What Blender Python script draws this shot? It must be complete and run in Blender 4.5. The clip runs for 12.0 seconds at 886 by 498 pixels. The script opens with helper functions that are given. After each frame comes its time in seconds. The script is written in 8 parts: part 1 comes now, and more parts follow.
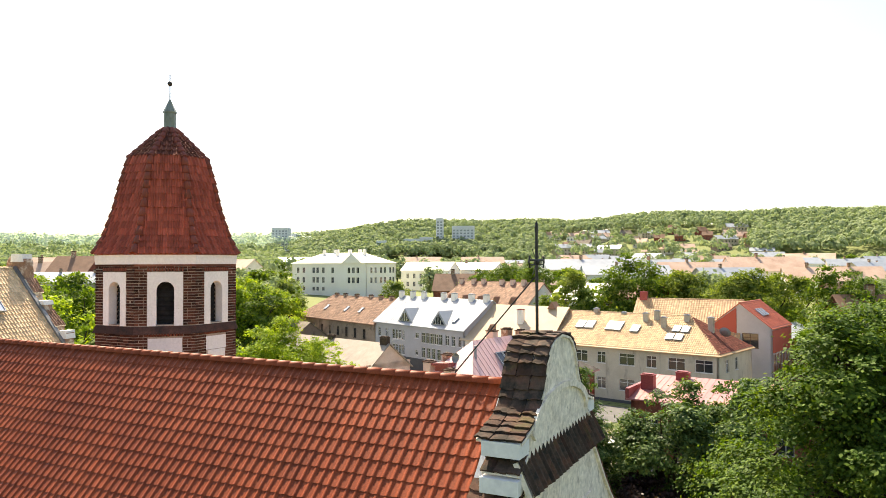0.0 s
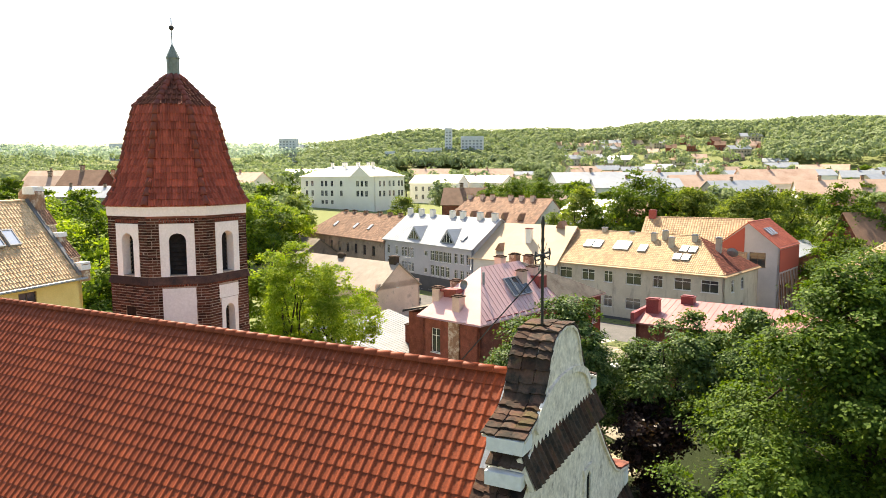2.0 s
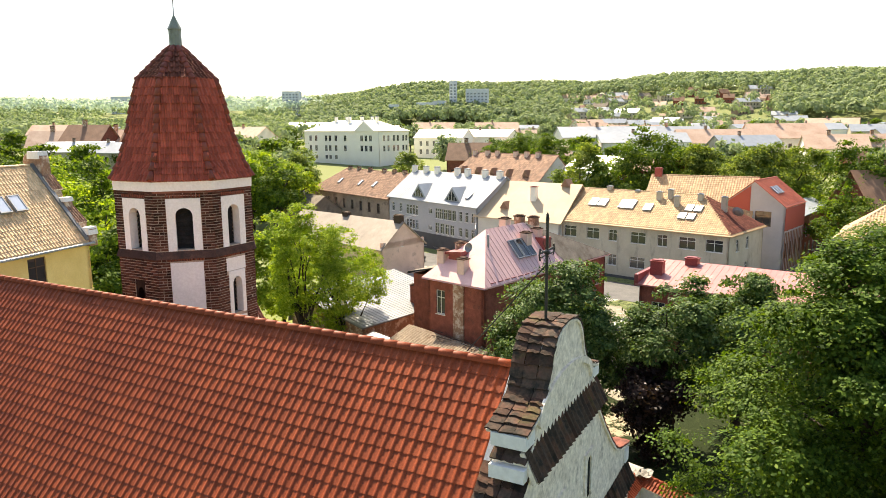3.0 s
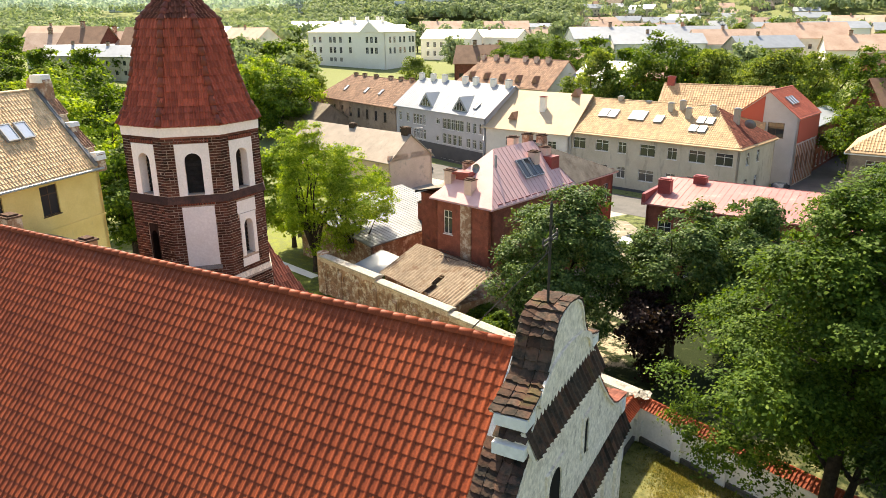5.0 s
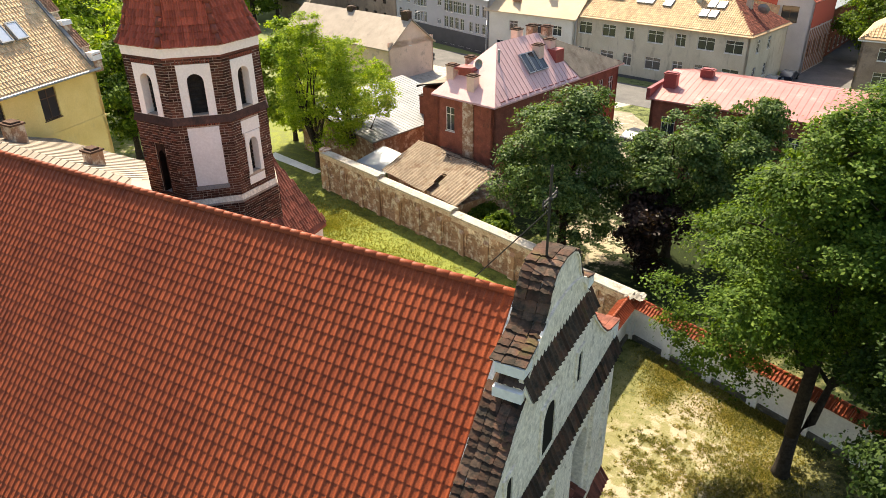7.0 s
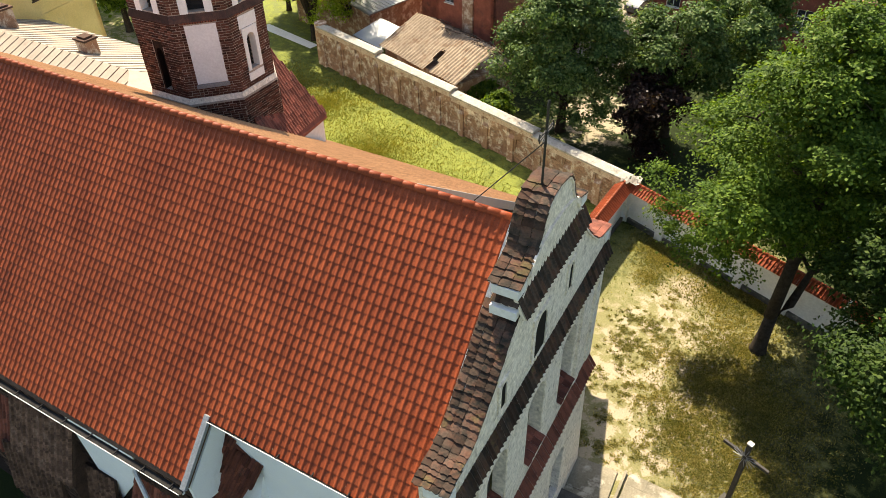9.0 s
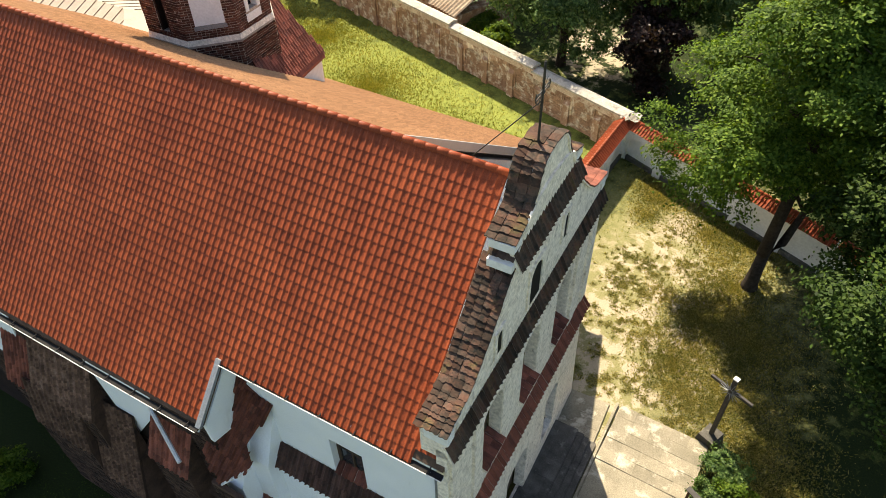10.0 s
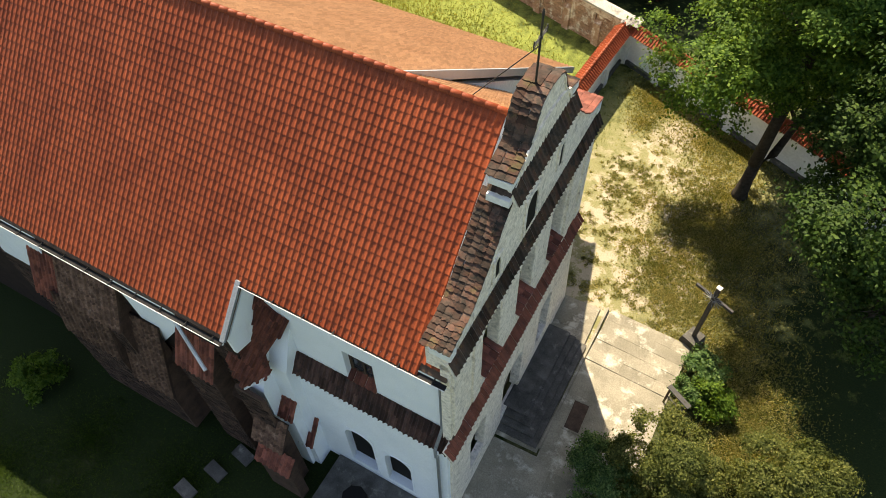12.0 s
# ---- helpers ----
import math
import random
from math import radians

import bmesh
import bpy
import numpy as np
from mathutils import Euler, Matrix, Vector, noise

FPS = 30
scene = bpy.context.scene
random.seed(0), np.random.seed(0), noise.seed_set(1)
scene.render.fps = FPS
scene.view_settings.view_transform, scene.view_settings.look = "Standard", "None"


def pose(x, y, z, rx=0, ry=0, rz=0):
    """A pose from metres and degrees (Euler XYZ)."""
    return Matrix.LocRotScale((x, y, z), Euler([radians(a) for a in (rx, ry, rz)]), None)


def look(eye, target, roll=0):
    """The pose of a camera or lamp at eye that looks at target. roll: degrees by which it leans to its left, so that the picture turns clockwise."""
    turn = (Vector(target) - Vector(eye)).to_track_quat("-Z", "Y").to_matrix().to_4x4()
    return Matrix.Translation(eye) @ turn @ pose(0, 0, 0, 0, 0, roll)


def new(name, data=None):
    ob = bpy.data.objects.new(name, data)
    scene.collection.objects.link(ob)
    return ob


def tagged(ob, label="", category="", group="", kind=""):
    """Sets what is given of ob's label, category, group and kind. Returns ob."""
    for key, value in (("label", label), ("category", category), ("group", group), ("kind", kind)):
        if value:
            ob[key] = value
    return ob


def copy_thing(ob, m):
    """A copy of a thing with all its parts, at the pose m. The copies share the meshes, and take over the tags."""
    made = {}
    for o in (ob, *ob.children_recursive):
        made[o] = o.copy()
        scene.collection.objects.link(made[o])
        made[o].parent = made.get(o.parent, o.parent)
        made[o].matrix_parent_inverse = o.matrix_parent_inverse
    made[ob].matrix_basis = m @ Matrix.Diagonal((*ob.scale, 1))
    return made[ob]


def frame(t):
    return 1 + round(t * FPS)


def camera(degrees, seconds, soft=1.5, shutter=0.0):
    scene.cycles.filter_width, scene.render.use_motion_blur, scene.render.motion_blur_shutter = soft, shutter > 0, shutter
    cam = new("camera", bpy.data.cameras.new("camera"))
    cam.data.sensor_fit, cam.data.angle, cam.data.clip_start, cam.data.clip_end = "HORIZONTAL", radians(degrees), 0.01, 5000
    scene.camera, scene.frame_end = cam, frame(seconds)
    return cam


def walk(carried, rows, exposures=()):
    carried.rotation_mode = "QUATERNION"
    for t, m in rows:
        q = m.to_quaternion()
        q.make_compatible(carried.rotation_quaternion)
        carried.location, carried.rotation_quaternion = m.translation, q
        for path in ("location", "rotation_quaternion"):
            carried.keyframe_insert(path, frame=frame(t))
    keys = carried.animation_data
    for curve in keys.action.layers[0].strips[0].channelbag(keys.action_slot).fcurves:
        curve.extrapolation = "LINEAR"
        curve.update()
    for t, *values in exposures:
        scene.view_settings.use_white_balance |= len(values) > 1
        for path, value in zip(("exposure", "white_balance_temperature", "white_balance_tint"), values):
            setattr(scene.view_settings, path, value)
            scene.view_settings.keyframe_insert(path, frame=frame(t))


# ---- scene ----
cam = camera(64.4, 12.0, soft=0.3)
METRES, EYE, TILT, LEAN, TURN = 10.0, 20.2, 1.25, 0.25, 28.1
ROWS = [
    (0.0, 0.0, 0.0, 0.0, 0.0, 0.0, 0.0),
    (0.5, 0.0016, -0.0041, 0.0382, 0.18, -1.82, 0.04),
    (1.0, 0.0028, -0.0058, 0.0771, 0.35, -3.62, 0.08),
    (1.5, 0.0038, -0.0065, 0.1165, 0.53, -5.45, 0.11),
    (2.0, 0.0029, -0.0073, 0.1564, 0.71, -7.34, 0.12),
    (2.5, 0.0014, -0.0083, 0.1967, 0.9, -9.23, 0.11),
    (3.0, 0.0016, -0.0085, 0.2372, 1.08, -11.12, 0.17),
    (5.0, 0.0048, -0.0067, 0.4033, 1.68, -19.06, 0.36),
    (5.5, 0.0026, -0.0073, 0.4457, 1.74, -21.39, 0.39),
    (6.0, 0.0013, -0.0094, 0.4889, 1.82, -23.85, 0.4),
    (6.5, 0.0004, -0.0108, 0.5318, 1.81, -26.32, 0.44),
    (7.0, -0.0003, -0.0109, 0.5739, 1.76, -28.79, 0.47),
    (9.0, -0.0027, -0.0138, 0.7426, 1.55, -39.93, 0.67),
    (9.5, -0.0015, -0.015, 0.7858, 1.51, -42.87, 0.71),
    (10.0, 0.0002, -0.0159, 0.8294, 1.45, -45.82, 0.75),
    (10.5, -0.001, -0.016, 0.872, 1.34, -48.7, 0.78),
    (11.0, -0.0015, -0.0181, 0.9161, 1.28, -51.6, 0.79),
    (11.5, -0.0048, -0.0204, 0.9587, 1.21, -54.05, 0.81),
    (12.0, -0.0075, -0.0212, 0.9989, 1.18, -54.72, 0.82),
]
walk(cam, [(t, pose(0, 0, EYE, TILT, LEAN, TURN) @ pose(METRES * x, METRES * y, METRES * z, 90 + pitch, roll, yaw)) for t, x, y, z, yaw, pitch, roll in ROWS],
     exposures=[(0.0, 1.22, 7300, 10), (12.0, 1.12, 7300, 10)])

# ---- light ----
SUN_AZ = math.atan2(0.71, -0.70)      # the sun stands beyond the church, to the left
SUN_EL = radians(52)
sun_dir = Vector((math.cos(SUN_EL) * math.cos(SUN_AZ), math.cos(SUN_EL) * math.sin(SUN_AZ), math.sin(SUN_EL)))
world = bpy.data.worlds.new("sky")
scene.world = world
world.use_nodes = True
wn = world.node_tree
wn.nodes.clear()
w_out = wn.nodes.new("ShaderNodeOutputWorld")
w_bg = wn.nodes.new("ShaderNodeBackground")
w_sky = wn.nodes.new("ShaderNodeTexSky")
w_sky.sky_type = "NISHITA"
w_sky.sun_disc = False
w_sky.sun_elevation = SUN_EL
w_sky.sun_rotation = math.pi / 2 - SUN_AZ
w_sky.air_density, w_sky.dust_density, w_sky.ozone_density = 1.0, 2.0, 1.4
w_bg.inputs["Strength"].default_value = 0.12
wn.links.new(w_sky.outputs["Color"], w_bg.inputs["Color"])
wn.links.new(w_bg.outputs["Background"], w_out.inputs["Surface"])
sun = new("sun", bpy.data.lights.new("sun", "SUN"))
sun.data.energy, sun.data.angle, sun.data.color = 5.6, radians(0.53), (1.0, 0.90, 0.74)
sun.matrix_world = look(sun_dir * 60, (0, 0, 0))

# ---- materials ----
def material(name, rough=0.8, metal=0.0):
    m = bpy.data.materials.new(name)
    m.use_nodes = True
    n = m.node_tree.nodes
    b = n["Principled BSDF"]
    b.inputs["Roughness"].default_value = rough
    b.inputs["Metallic"].default_value = metal
    if rough > 0.8:
        b.inputs["Specular IOR Level"].default_value = 0.2
    return m, m.node_tree, b


def ramp(tree, source, stops):
    r = tree.nodes.new("ShaderNodeValToRGB")
    e = r.color_ramp.elements
    while len(e) < len(stops):
        e.new(0.5)
    for i, (p, c) in enumerate(stops):
        e[i].position, e[i].color = p, (*c, 1)
    tree.links.new(source, r.inputs["Fac"])
    return r.outputs["Color"]


def noise_tex(tree, scale, detail=4, rough=0.6, stretch=None):
    """Noise over the place itself, so that alike pieces differ."""
    geo = tree.nodes.new("ShaderNodeNewGeometry")
    n = tree.nodes.new("ShaderNodeTexNoise")
    n.inputs["Scale"].default_value, n.inputs["Detail"].default_value, n.inputs["Roughness"].default_value = scale, detail, rough
    src = geo.outputs["Position"]
    if stretch:
        mp = tree.nodes.new("ShaderNodeMapping")
        mp.inputs["Scale"].default_value = stretch
        tree.links.new(src, mp.inputs["Vector"])
        src = mp.outputs["Vector"]
    tree.links.new(src, n.inputs["Vector"])
    return n.outputs["Fac"]


def mix(tree, a, b, fac, mode="MIX"):
    m = tree.nodes.new("ShaderNodeMix")
    m.data_type, m.blend_type = "RGBA", mode
    for sock, v in ((m.inputs[0], fac), (m.inputs[6], a), (m.inputs[7], b)):
        if isinstance(v, bpy.types.NodeSocket):
            tree.links.new(v, sock)
        elif isinstance(v, (int, float)):
            sock.default_value = v
        else:
            sock.default_value = (*v, 1)
    return m.outputs[2]


def bump(tree, bsdf, height, strength=0.3, dist=0.02):
    b = tree.nodes.new("ShaderNodeBump")
    b.inputs["Strength"].default_value, b.inputs["Distance"].default_value = strength, dist
    tree.links.new(height, b.inputs["Height"])
    tree.links.new(b.outputs["Normal"], bsdf.inputs["Normal"])


def weathered(name, stops, scale=3.0, fine=40.0, rough=0.85, metal=0.0, bumped=0.3, vary=0.0, island=0.0, stain=None, streak=None, grain=1.0):
    """A surface with large patches, fine grain, an optional change from piece to piece and optional dark stains."""
    m, t, b = material(name, rough, metal)
    big = noise_tex(t, scale, 5)
    col = ramp(t, big, stops)
    small = noise_tex(t, fine, 3)
    col = mix(t, col, ramp(t, small, [(0.3, (1 - 0.28 * grain,) * 3), (0.7, (1 + 0.12 * grain,) * 3)]), 1.0, "MULTIPLY")
    if stain:
        colour, lo, hi, sc = stain
        mask = ramp(t, noise_tex(t, sc, 6, rough=0.7, stretch=streak), [(lo, (0, 0, 0)), (hi, (1, 1, 1))])
        col = mix(t, col, colour, mask)
    if vary:
        oi = t.nodes.new("ShaderNodeObjectInfo")
        col = mix(t, col, ramp(t, oi.outputs["Random"], [(0, (1 - vary,) * 3), (1, (1 + vary * 0.6,) * 3)]), 1.0, "MULTIPLY")
    if island:
        ge = t.nodes.new("ShaderNodeNewGeometry")
        col = mix(t, col, ramp(t, ge.outputs["Random Per Island"], [(0, (1 - island,) * 3), (1, (1 + island * 0.6,) * 3)]), 1.0, "MULTIPLY")
    t.links.new(col, b.inputs["Base Color"])
    bump(t, b, small, bumped)
    return m


def leafy(name, dark, mid, light, gloss=0.62, through_=(1.7, 1.6, 0.5), share=0.42):
    m, t, b = material(name, gloss)
    b.inputs["Specular IOR Level"].default_value = 0.12
    ge = t.nodes.new("ShaderNodeNewGeometry")
    col = ramp(t, ge.outputs["Random Per Island"], [(0, dark), (0.5, mid), (1, light)])
    big = noise_tex(t, 0.5, 2)
    col = mix(t, col, ramp(t, big, [(0.35, (0.75, 0.8, 0.7)), (0.65, (1.15, 1.1, 1.0))]), 1.0, "MULTIPLY")
    t.links.new(col, b.inputs["Base Color"])
    tr = t.nodes.new("ShaderNodeBsdfTranslucent")
    t.links.new(mix(t, col, through_, 1.0, "MULTIPLY"), tr.inputs["Color"])
    ms = t.nodes.new("ShaderNodeMixShader")
    ms.inputs[0].default_value = share
    t.links.new(b.outputs[0], ms.inputs[1])
    t.links.new(tr.outputs[0], ms.inputs[2])
    t.links.new(ms.outputs[0], t.nodes["Material Output"].inputs["Surface"])
    return m


M = {}
M["tile"] = weathered("clay_tile", [(0.3, (0.232, 0.0475, 0.0170)), (0.7, (0.315, 0.0700, 0.0250))], 0.6, 30, 0.55, 0, 0.12, 0.12, 0.18, stain=((0.16, 0.034, 0.014), 0.62, 0.84, 2.5))
M["tile_tower"] = weathered("dark_red_tile", [(0.3, (0.375, 0.088, 0.055)), (0.7, (0.52, 0.130, 0.080))], 0.8, 30, 0.5, 0, 0.12, 0.12, 0.3, stain=((0.12, 0.045, 0.03), 0.62, 0.80, 1.6))
M["tile_hip"] = weathered("dark_hip_tile", [(0.3, (0.15, 0.034, 0.025)), (0.7, (0.23, 0.050, 0.034))], 0.8, 30, 0.6, 0, 0.12, 0.2)
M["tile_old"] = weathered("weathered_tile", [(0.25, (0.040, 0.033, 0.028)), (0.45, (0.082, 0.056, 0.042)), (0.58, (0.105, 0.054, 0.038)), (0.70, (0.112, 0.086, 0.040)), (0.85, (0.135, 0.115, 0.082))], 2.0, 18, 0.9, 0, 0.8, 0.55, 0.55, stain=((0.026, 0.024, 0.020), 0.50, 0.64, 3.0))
M["tile_brown"] = weathered("brown_red_tile", [(0.3, (0.135, 0.050, 0.037)), (0.7, (0.28, 0.092, 0.060))], 1.6, 25, 0.8, 0, 0.5, 0.3, 0.45, stain=((0.06, 0.045, 0.038), 0.56, 0.74, 3.0))
M["tile_dark"] = weathered("dark_brown_tile", [(0.3, (0.045, 0.030, 0.026)), (0.7, (0.115, 0.060, 0.046))], 1.6, 22, 0.85, 0, 0.6, 0.3, 0.5, stain=((0.028, 0.025, 0.022), 0.52, 0.70, 3.0))
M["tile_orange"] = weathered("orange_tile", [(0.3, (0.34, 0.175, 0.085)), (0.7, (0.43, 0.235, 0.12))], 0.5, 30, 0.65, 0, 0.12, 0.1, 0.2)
M["tile_straw"] = weathered("straw_tile", [(0.3, (0.43, 0.275, 0.135)), (0.7, (0.55, 0.375, 0.205))], 0.3, 8, 0.7, 0, 0.15, 0.1, 0.28, stain=((0.34, 0.17, 0.085), 0.60, 0.78, 0.6), grain=0.5)
M["tile_ochre"] = weathered("bright_straw_tile", [(0.3, (0.63, 0.43, 0.235)), (0.7, (0.77, 0.57, 0.345))], 0.3, 8, 0.7, 0, 0.15, 0.1, 0.28, stain=((0.50, 0.27, 0.14), 0.60, 0.78, 0.6), grain=0.5)
M["cream_tile"] = weathered("cream_roof_tile", [(0.3, (0.53, 0.395, 0.250)), (0.7, (0.61, 0.470, 0.315))], 0.3, 8, 0.7, 0, 0.1, 0.05, 0.12, grain=0.4)
M["tile_pale"] = weathered("pale_pink_tile", [(0.3, (0.48, 0.32, 0.235)), (0.7, (0.62, 0.45, 0.35))], 0.2, 4, 0.8, 0, 0.1, 0.1, 0.2, stain=((0.36, 0.20, 0.14), 0.56, 0.76, 0.15), grain=0.5)
M["tile_rust"] = weathered("rust_brown_tile", [(0.3, (0.25, 0.132, 0.080)), (0.7, (0.36, 0.205, 0.128))], 0.4, 8, 0.8, 0, 0.2, 0.1, 0.35, stain=((0.20, 0.12, 0.08), 0.55, 0.75, 0.5))
M["plaster"] = weathered("white_plaster", [(0.3, (0.74, 0.74, 0.73)), (0.7, (0.84, 0.84, 0.82))], 0.8, 7, 0.85, 0, 0.12, stain=((0.42, 0.40, 0.37), 0.64, 0.76, 2.6), streak=(1, 1, 0.5), grain=0.4)
M["plaster_old"] = weathered("weathered_plaster", [(0.30, (0.62, 0.55, 0.46)), (0.44, (0.84, 0.76, 0.65)), (0.7, (0.93, 0.86, 0.75))], 3.4, 9, 0.95, 0, 1.0, stain=((0.36, 0.31, 0.255), 0.57, 0.70, 3.4), streak=(1, 1, 0.7))
M["brick"] = weathered("dark_brick", [(0.3, (0.080, 0.038, 0.029)), (0.7, (0.185, 0.076, 0.052))], 1.5, 30, 0.9, 0, 0.4, 0.45, 0.7)
# darker brick copy: the shade of the nave's south side is in its colour
M["brick_shaded"] = weathered("shade_dark_brick", [(0.3, (0.018, 0.012, 0.010)), (0.7, (0.045, 0.026, 0.020))], 1.5, 20, 0.95, 0, 0.5, 0.3, 0.5)
M["brick_cap"] = weathered("mossy_old_brick", [(0.3, (0.055, 0.036, 0.027)), (0.7, (0.125, 0.074, 0.054))], 2.0, 20, 0.95, 0, 0.6, 0.3, 0.65)
M["brick_step"] = weathered("weathered_stepped_brick", [(0.3, (0.080, 0.046, 0.032)), (0.55, (0.15, 0.086, 0.058)), (0.75, (0.23, 0.150, 0.108))], 3.0, 20, 0.95, 0, 0.6, 0.3, 0.45)
M["mortar"] = weathered("lime_mortar", [(0.3, (0.30, 0.25, 0.21)), (0.7, (0.50, 0.43, 0.37))], 2, 30, 0.95, 0, 0.4)
M["plaster_clean"] = weathered("flaking_white_plaster", [(0.3, (0.78, 0.79, 0.79)), (0.7, (0.86, 0.87, 0.87))], 1.5, 12, 0.9, 0, 0.2, stain=((0.46, 0.40, 0.36), 0.68, 0.74, 5.0), grain=0.3)
# brighter, bluer copy of the white plaster: ambient skylight is in its colour
M["plaster_skylit"] = weathered("skylit_white_plaster", [(0.3, (0.80, 0.84, 0.87)), (0.7, (0.88, 0.91, 0.93))], 0.8, 30, 0.9, 0, 0.15, stain=((0.55, 0.56, 0.55), 0.62, 0.85, 1.2), streak=(1, 1, 0.35), grain=0.4)
M["brick_red"] = weathered("red_brick", [(0.3, (0.175, 0.058, 0.040)), (0.7, (0.30, 0.105, 0.070))], 1.6, 14, 0.9, 0, 0.5, stain=((0.09, 0.05, 0.042), 0.56, 0.72, 1.3))
M["brick_wall"] = weathered("old_yard_brick", [(0.3, (0.26, 0.145, 0.092)), (0.7, (0.42, 0.265, 0.175))], 1.2, 12, 0.9, 0, 0.7, 0.2, 0.3, stain=((0.62, 0.53, 0.42), 0.49, 0.61, 1.6))
M["zinc"] = weathered("zinc_sheet", [(0.3, (0.28, 0.30, 0.325)), (0.7, (0.38, 0.40, 0.425))], 1, 20, 0.55, 0.5, 0.1)
M["white_metal"] = weathered("white_roof_sheet", [(0.3, (0.27, 0.30, 0.335)), (0.7, (0.345, 0.375, 0.41))], 0.4, 6, 0.40, 0.1, 0.05, grain=0.2)
M["grey_metal"] = weathered("grey_roof_sheet", [(0.3, (0.14, 0.15, 0.158)), (0.7, (0.21, 0.22, 0.23))], 0.5, 6, 0.42, 0.3, 0.05, grain=0.25)
M["wall_render"] = weathered("old_tan_render", [(0.3, (0.46, 0.34, 0.25)), (0.7, (0.66, 0.54, 0.42))], 1.4, 12, 0.95, 0, 0.6, stain=((0.24, 0.12, 0.08), 0.54, 0.68, 2.2))
M["cream_metal"] = weathered("cream_roof_sheet", [(0.3, (0.25, 0.205, 0.16)), (0.7, (0.345, 0.285, 0.225))], 0.7, 8, 0.6, 0.0, 0.1, stain=((0.20, 0.15, 0.12), 0.58, 0.75, 0.9), grain=0.3)
M["tile_new"] = weathered("bright_red_tile", [(0.3, (0.44, 0.10, 0.055)), (0.7, (0.54, 0.145, 0.08))], 0.4, 8, 0.6, 0, 0.1, 0.1, 0.2)
# red paled towards pink: the roof's glare is put into the base colour
M["red_metal"] = weathered("glare_paled_red_sheet", [(0.3, (0.60, 0.36, 0.345)), (0.7, (0.70, 0.455, 0.435))], 0.5, 8, 0.42, 0.0, 0.05, stain=((0.44, 0.27, 0.25), 0.58, 0.76, 0.7), grain=0.2)
M["red_sheet"] = weathered("painted_red_sheet", [(0.3, (0.33, 0.115, 0.105)), (0.7, (0.42, 0.17, 0.155))], 0.5, 8, 0.45, 0.0, 0.05, stain=((0.46, 0.30, 0.27), 0.58, 0.74, 0.5), grain=0.2)
M["dark_red_metal"] = weathered("dark_red_sheet", [(0.3, (0.22, 0.035, 0.035)), (0.7, (0.30, 0.06, 0.055))], 0.5, 8, 0.45, 0.0, 0.05)
M["rust"] = weathered("corrugated_asbestos", [(0.3, (0.22, 0.17, 0.125)), (0.7, (0.36, 0.29, 0.21))], 1.2, 10, 0.9, 0, 0.3, stain=((0.15, 0.085, 0.05), 0.52, 0.7, 1.0))
M["old_roof"] = weathered("weathered_grey_roof", [(0.3, (0.17, 0.145, 0.115)), (0.7, (0.29, 0.25, 0.20))], 0.8, 10, 0.9, 0, 0.3, stain=((0.12, 0.09, 0.07), 0.5, 0.7, 0.7), grain=0.5)
M["yellow"] = weathered("ochre_plaster", [(0.3, (0.68, 0.51, 0.19)), (0.7, (0.80, 0.63, 0.27))], 0.5, 12, 0.9, 0, 0.1, stain=((0.50, 0.40, 0.20), 0.6, 0.8, 0.6), grain=0.35)
M["grey_plaster"] = weathered("grey_plaster", [(0.3, (0.37, 0.37, 0.385)), (0.7, (0.45, 0.45, 0.465))], 0.4, 10, 0.9, 0, 0.1, grain=0.25)
M["dark_plaster"] = weathered("dark_grey_plaster", [(0.3, (0.075, 0.075, 0.08)), (0.7, (0.11, 0.11, 0.112))], 0.4, 10, 0.9, 0, 0.1, grain=0.3)
M["beige_plaster"] = weathered("stained_beige_plaster", [(0.3, (0.46, 0.41, 0.31)), (0.7, (0.58, 0.53, 0.42))], 0.4, 8, 0.9, 0, 0.1, stain=((0.26, 0.23, 0.19), 0.54, 0.72, 0.8), streak=(1, 1, 0.25), grain=0.35)
M["brown_plaster"] = weathered("stained_brown_plaster", [(0.3, (0.24, 0.18, 0.14)), (0.7, (0.36, 0.28, 0.22))], 0.4, 8, 0.9, 0, 0.1, stain=((0.13, 0.10, 0.08), 0.52, 0.7, 0.6), grain=0.45)
M["cream_plaster"] = weathered("cream_plaster", [(0.3, (0.60, 0.57, 0.50)), (0.7, (0.72, 0.69, 0.62))], 0.4, 8, 0.9, 0, 0.1, grain=0.25)
M["pink_plaster"] = weathered("pinkish_plaster", [(0.3, (0.62, 0.45, 0.365)), (0.7, (0.74, 0.56, 0.465))], 0.5, 8, 0.9, 0, 0.1, stain=((0.36, 0.27, 0.23), 0.58, 0.75, 0.7), grain=0.3)
M["house_white"] = weathered("white_house_plaster", [(0.3, (0.87, 0.82, 0.72)), (0.7, (0.93, 0.89, 0.80))], 0.2, 5, 0.9, 0, 0.1, grain=0.25)
# wall colour lightened so that it holds the haze of distance
M["hazy_wall"] = weathered("haze_paled_block_wall", [(0.3, (0.60, 0.63, 0.66)), (0.7, (0.70, 0.73, 0.76))], 0.1, 3, 0.9, 0, 0.1)
M["frame_white"] = weathered("white_frame", [(0.3, (0.70, 0.70, 0.68)), (0.7, (0.80, 0.80, 0.78))], 2, 20, 0.5, 0, 0.05)
M["wood_dark"] = weathered("dark_old_wood", [(0.3, (0.06, 0.04, 0.03)), (0.7, (0.12, 0.08, 0.055))], 3, 30, 0.85, 0, 0.4, 0.15)
M["iron"] = weathered("black_iron", [(0.3, (0.02, 0.02, 0.02)), (0.7, (0.05, 0.045, 0.04))], 5, 40, 0.6, 0.2, 0.2)
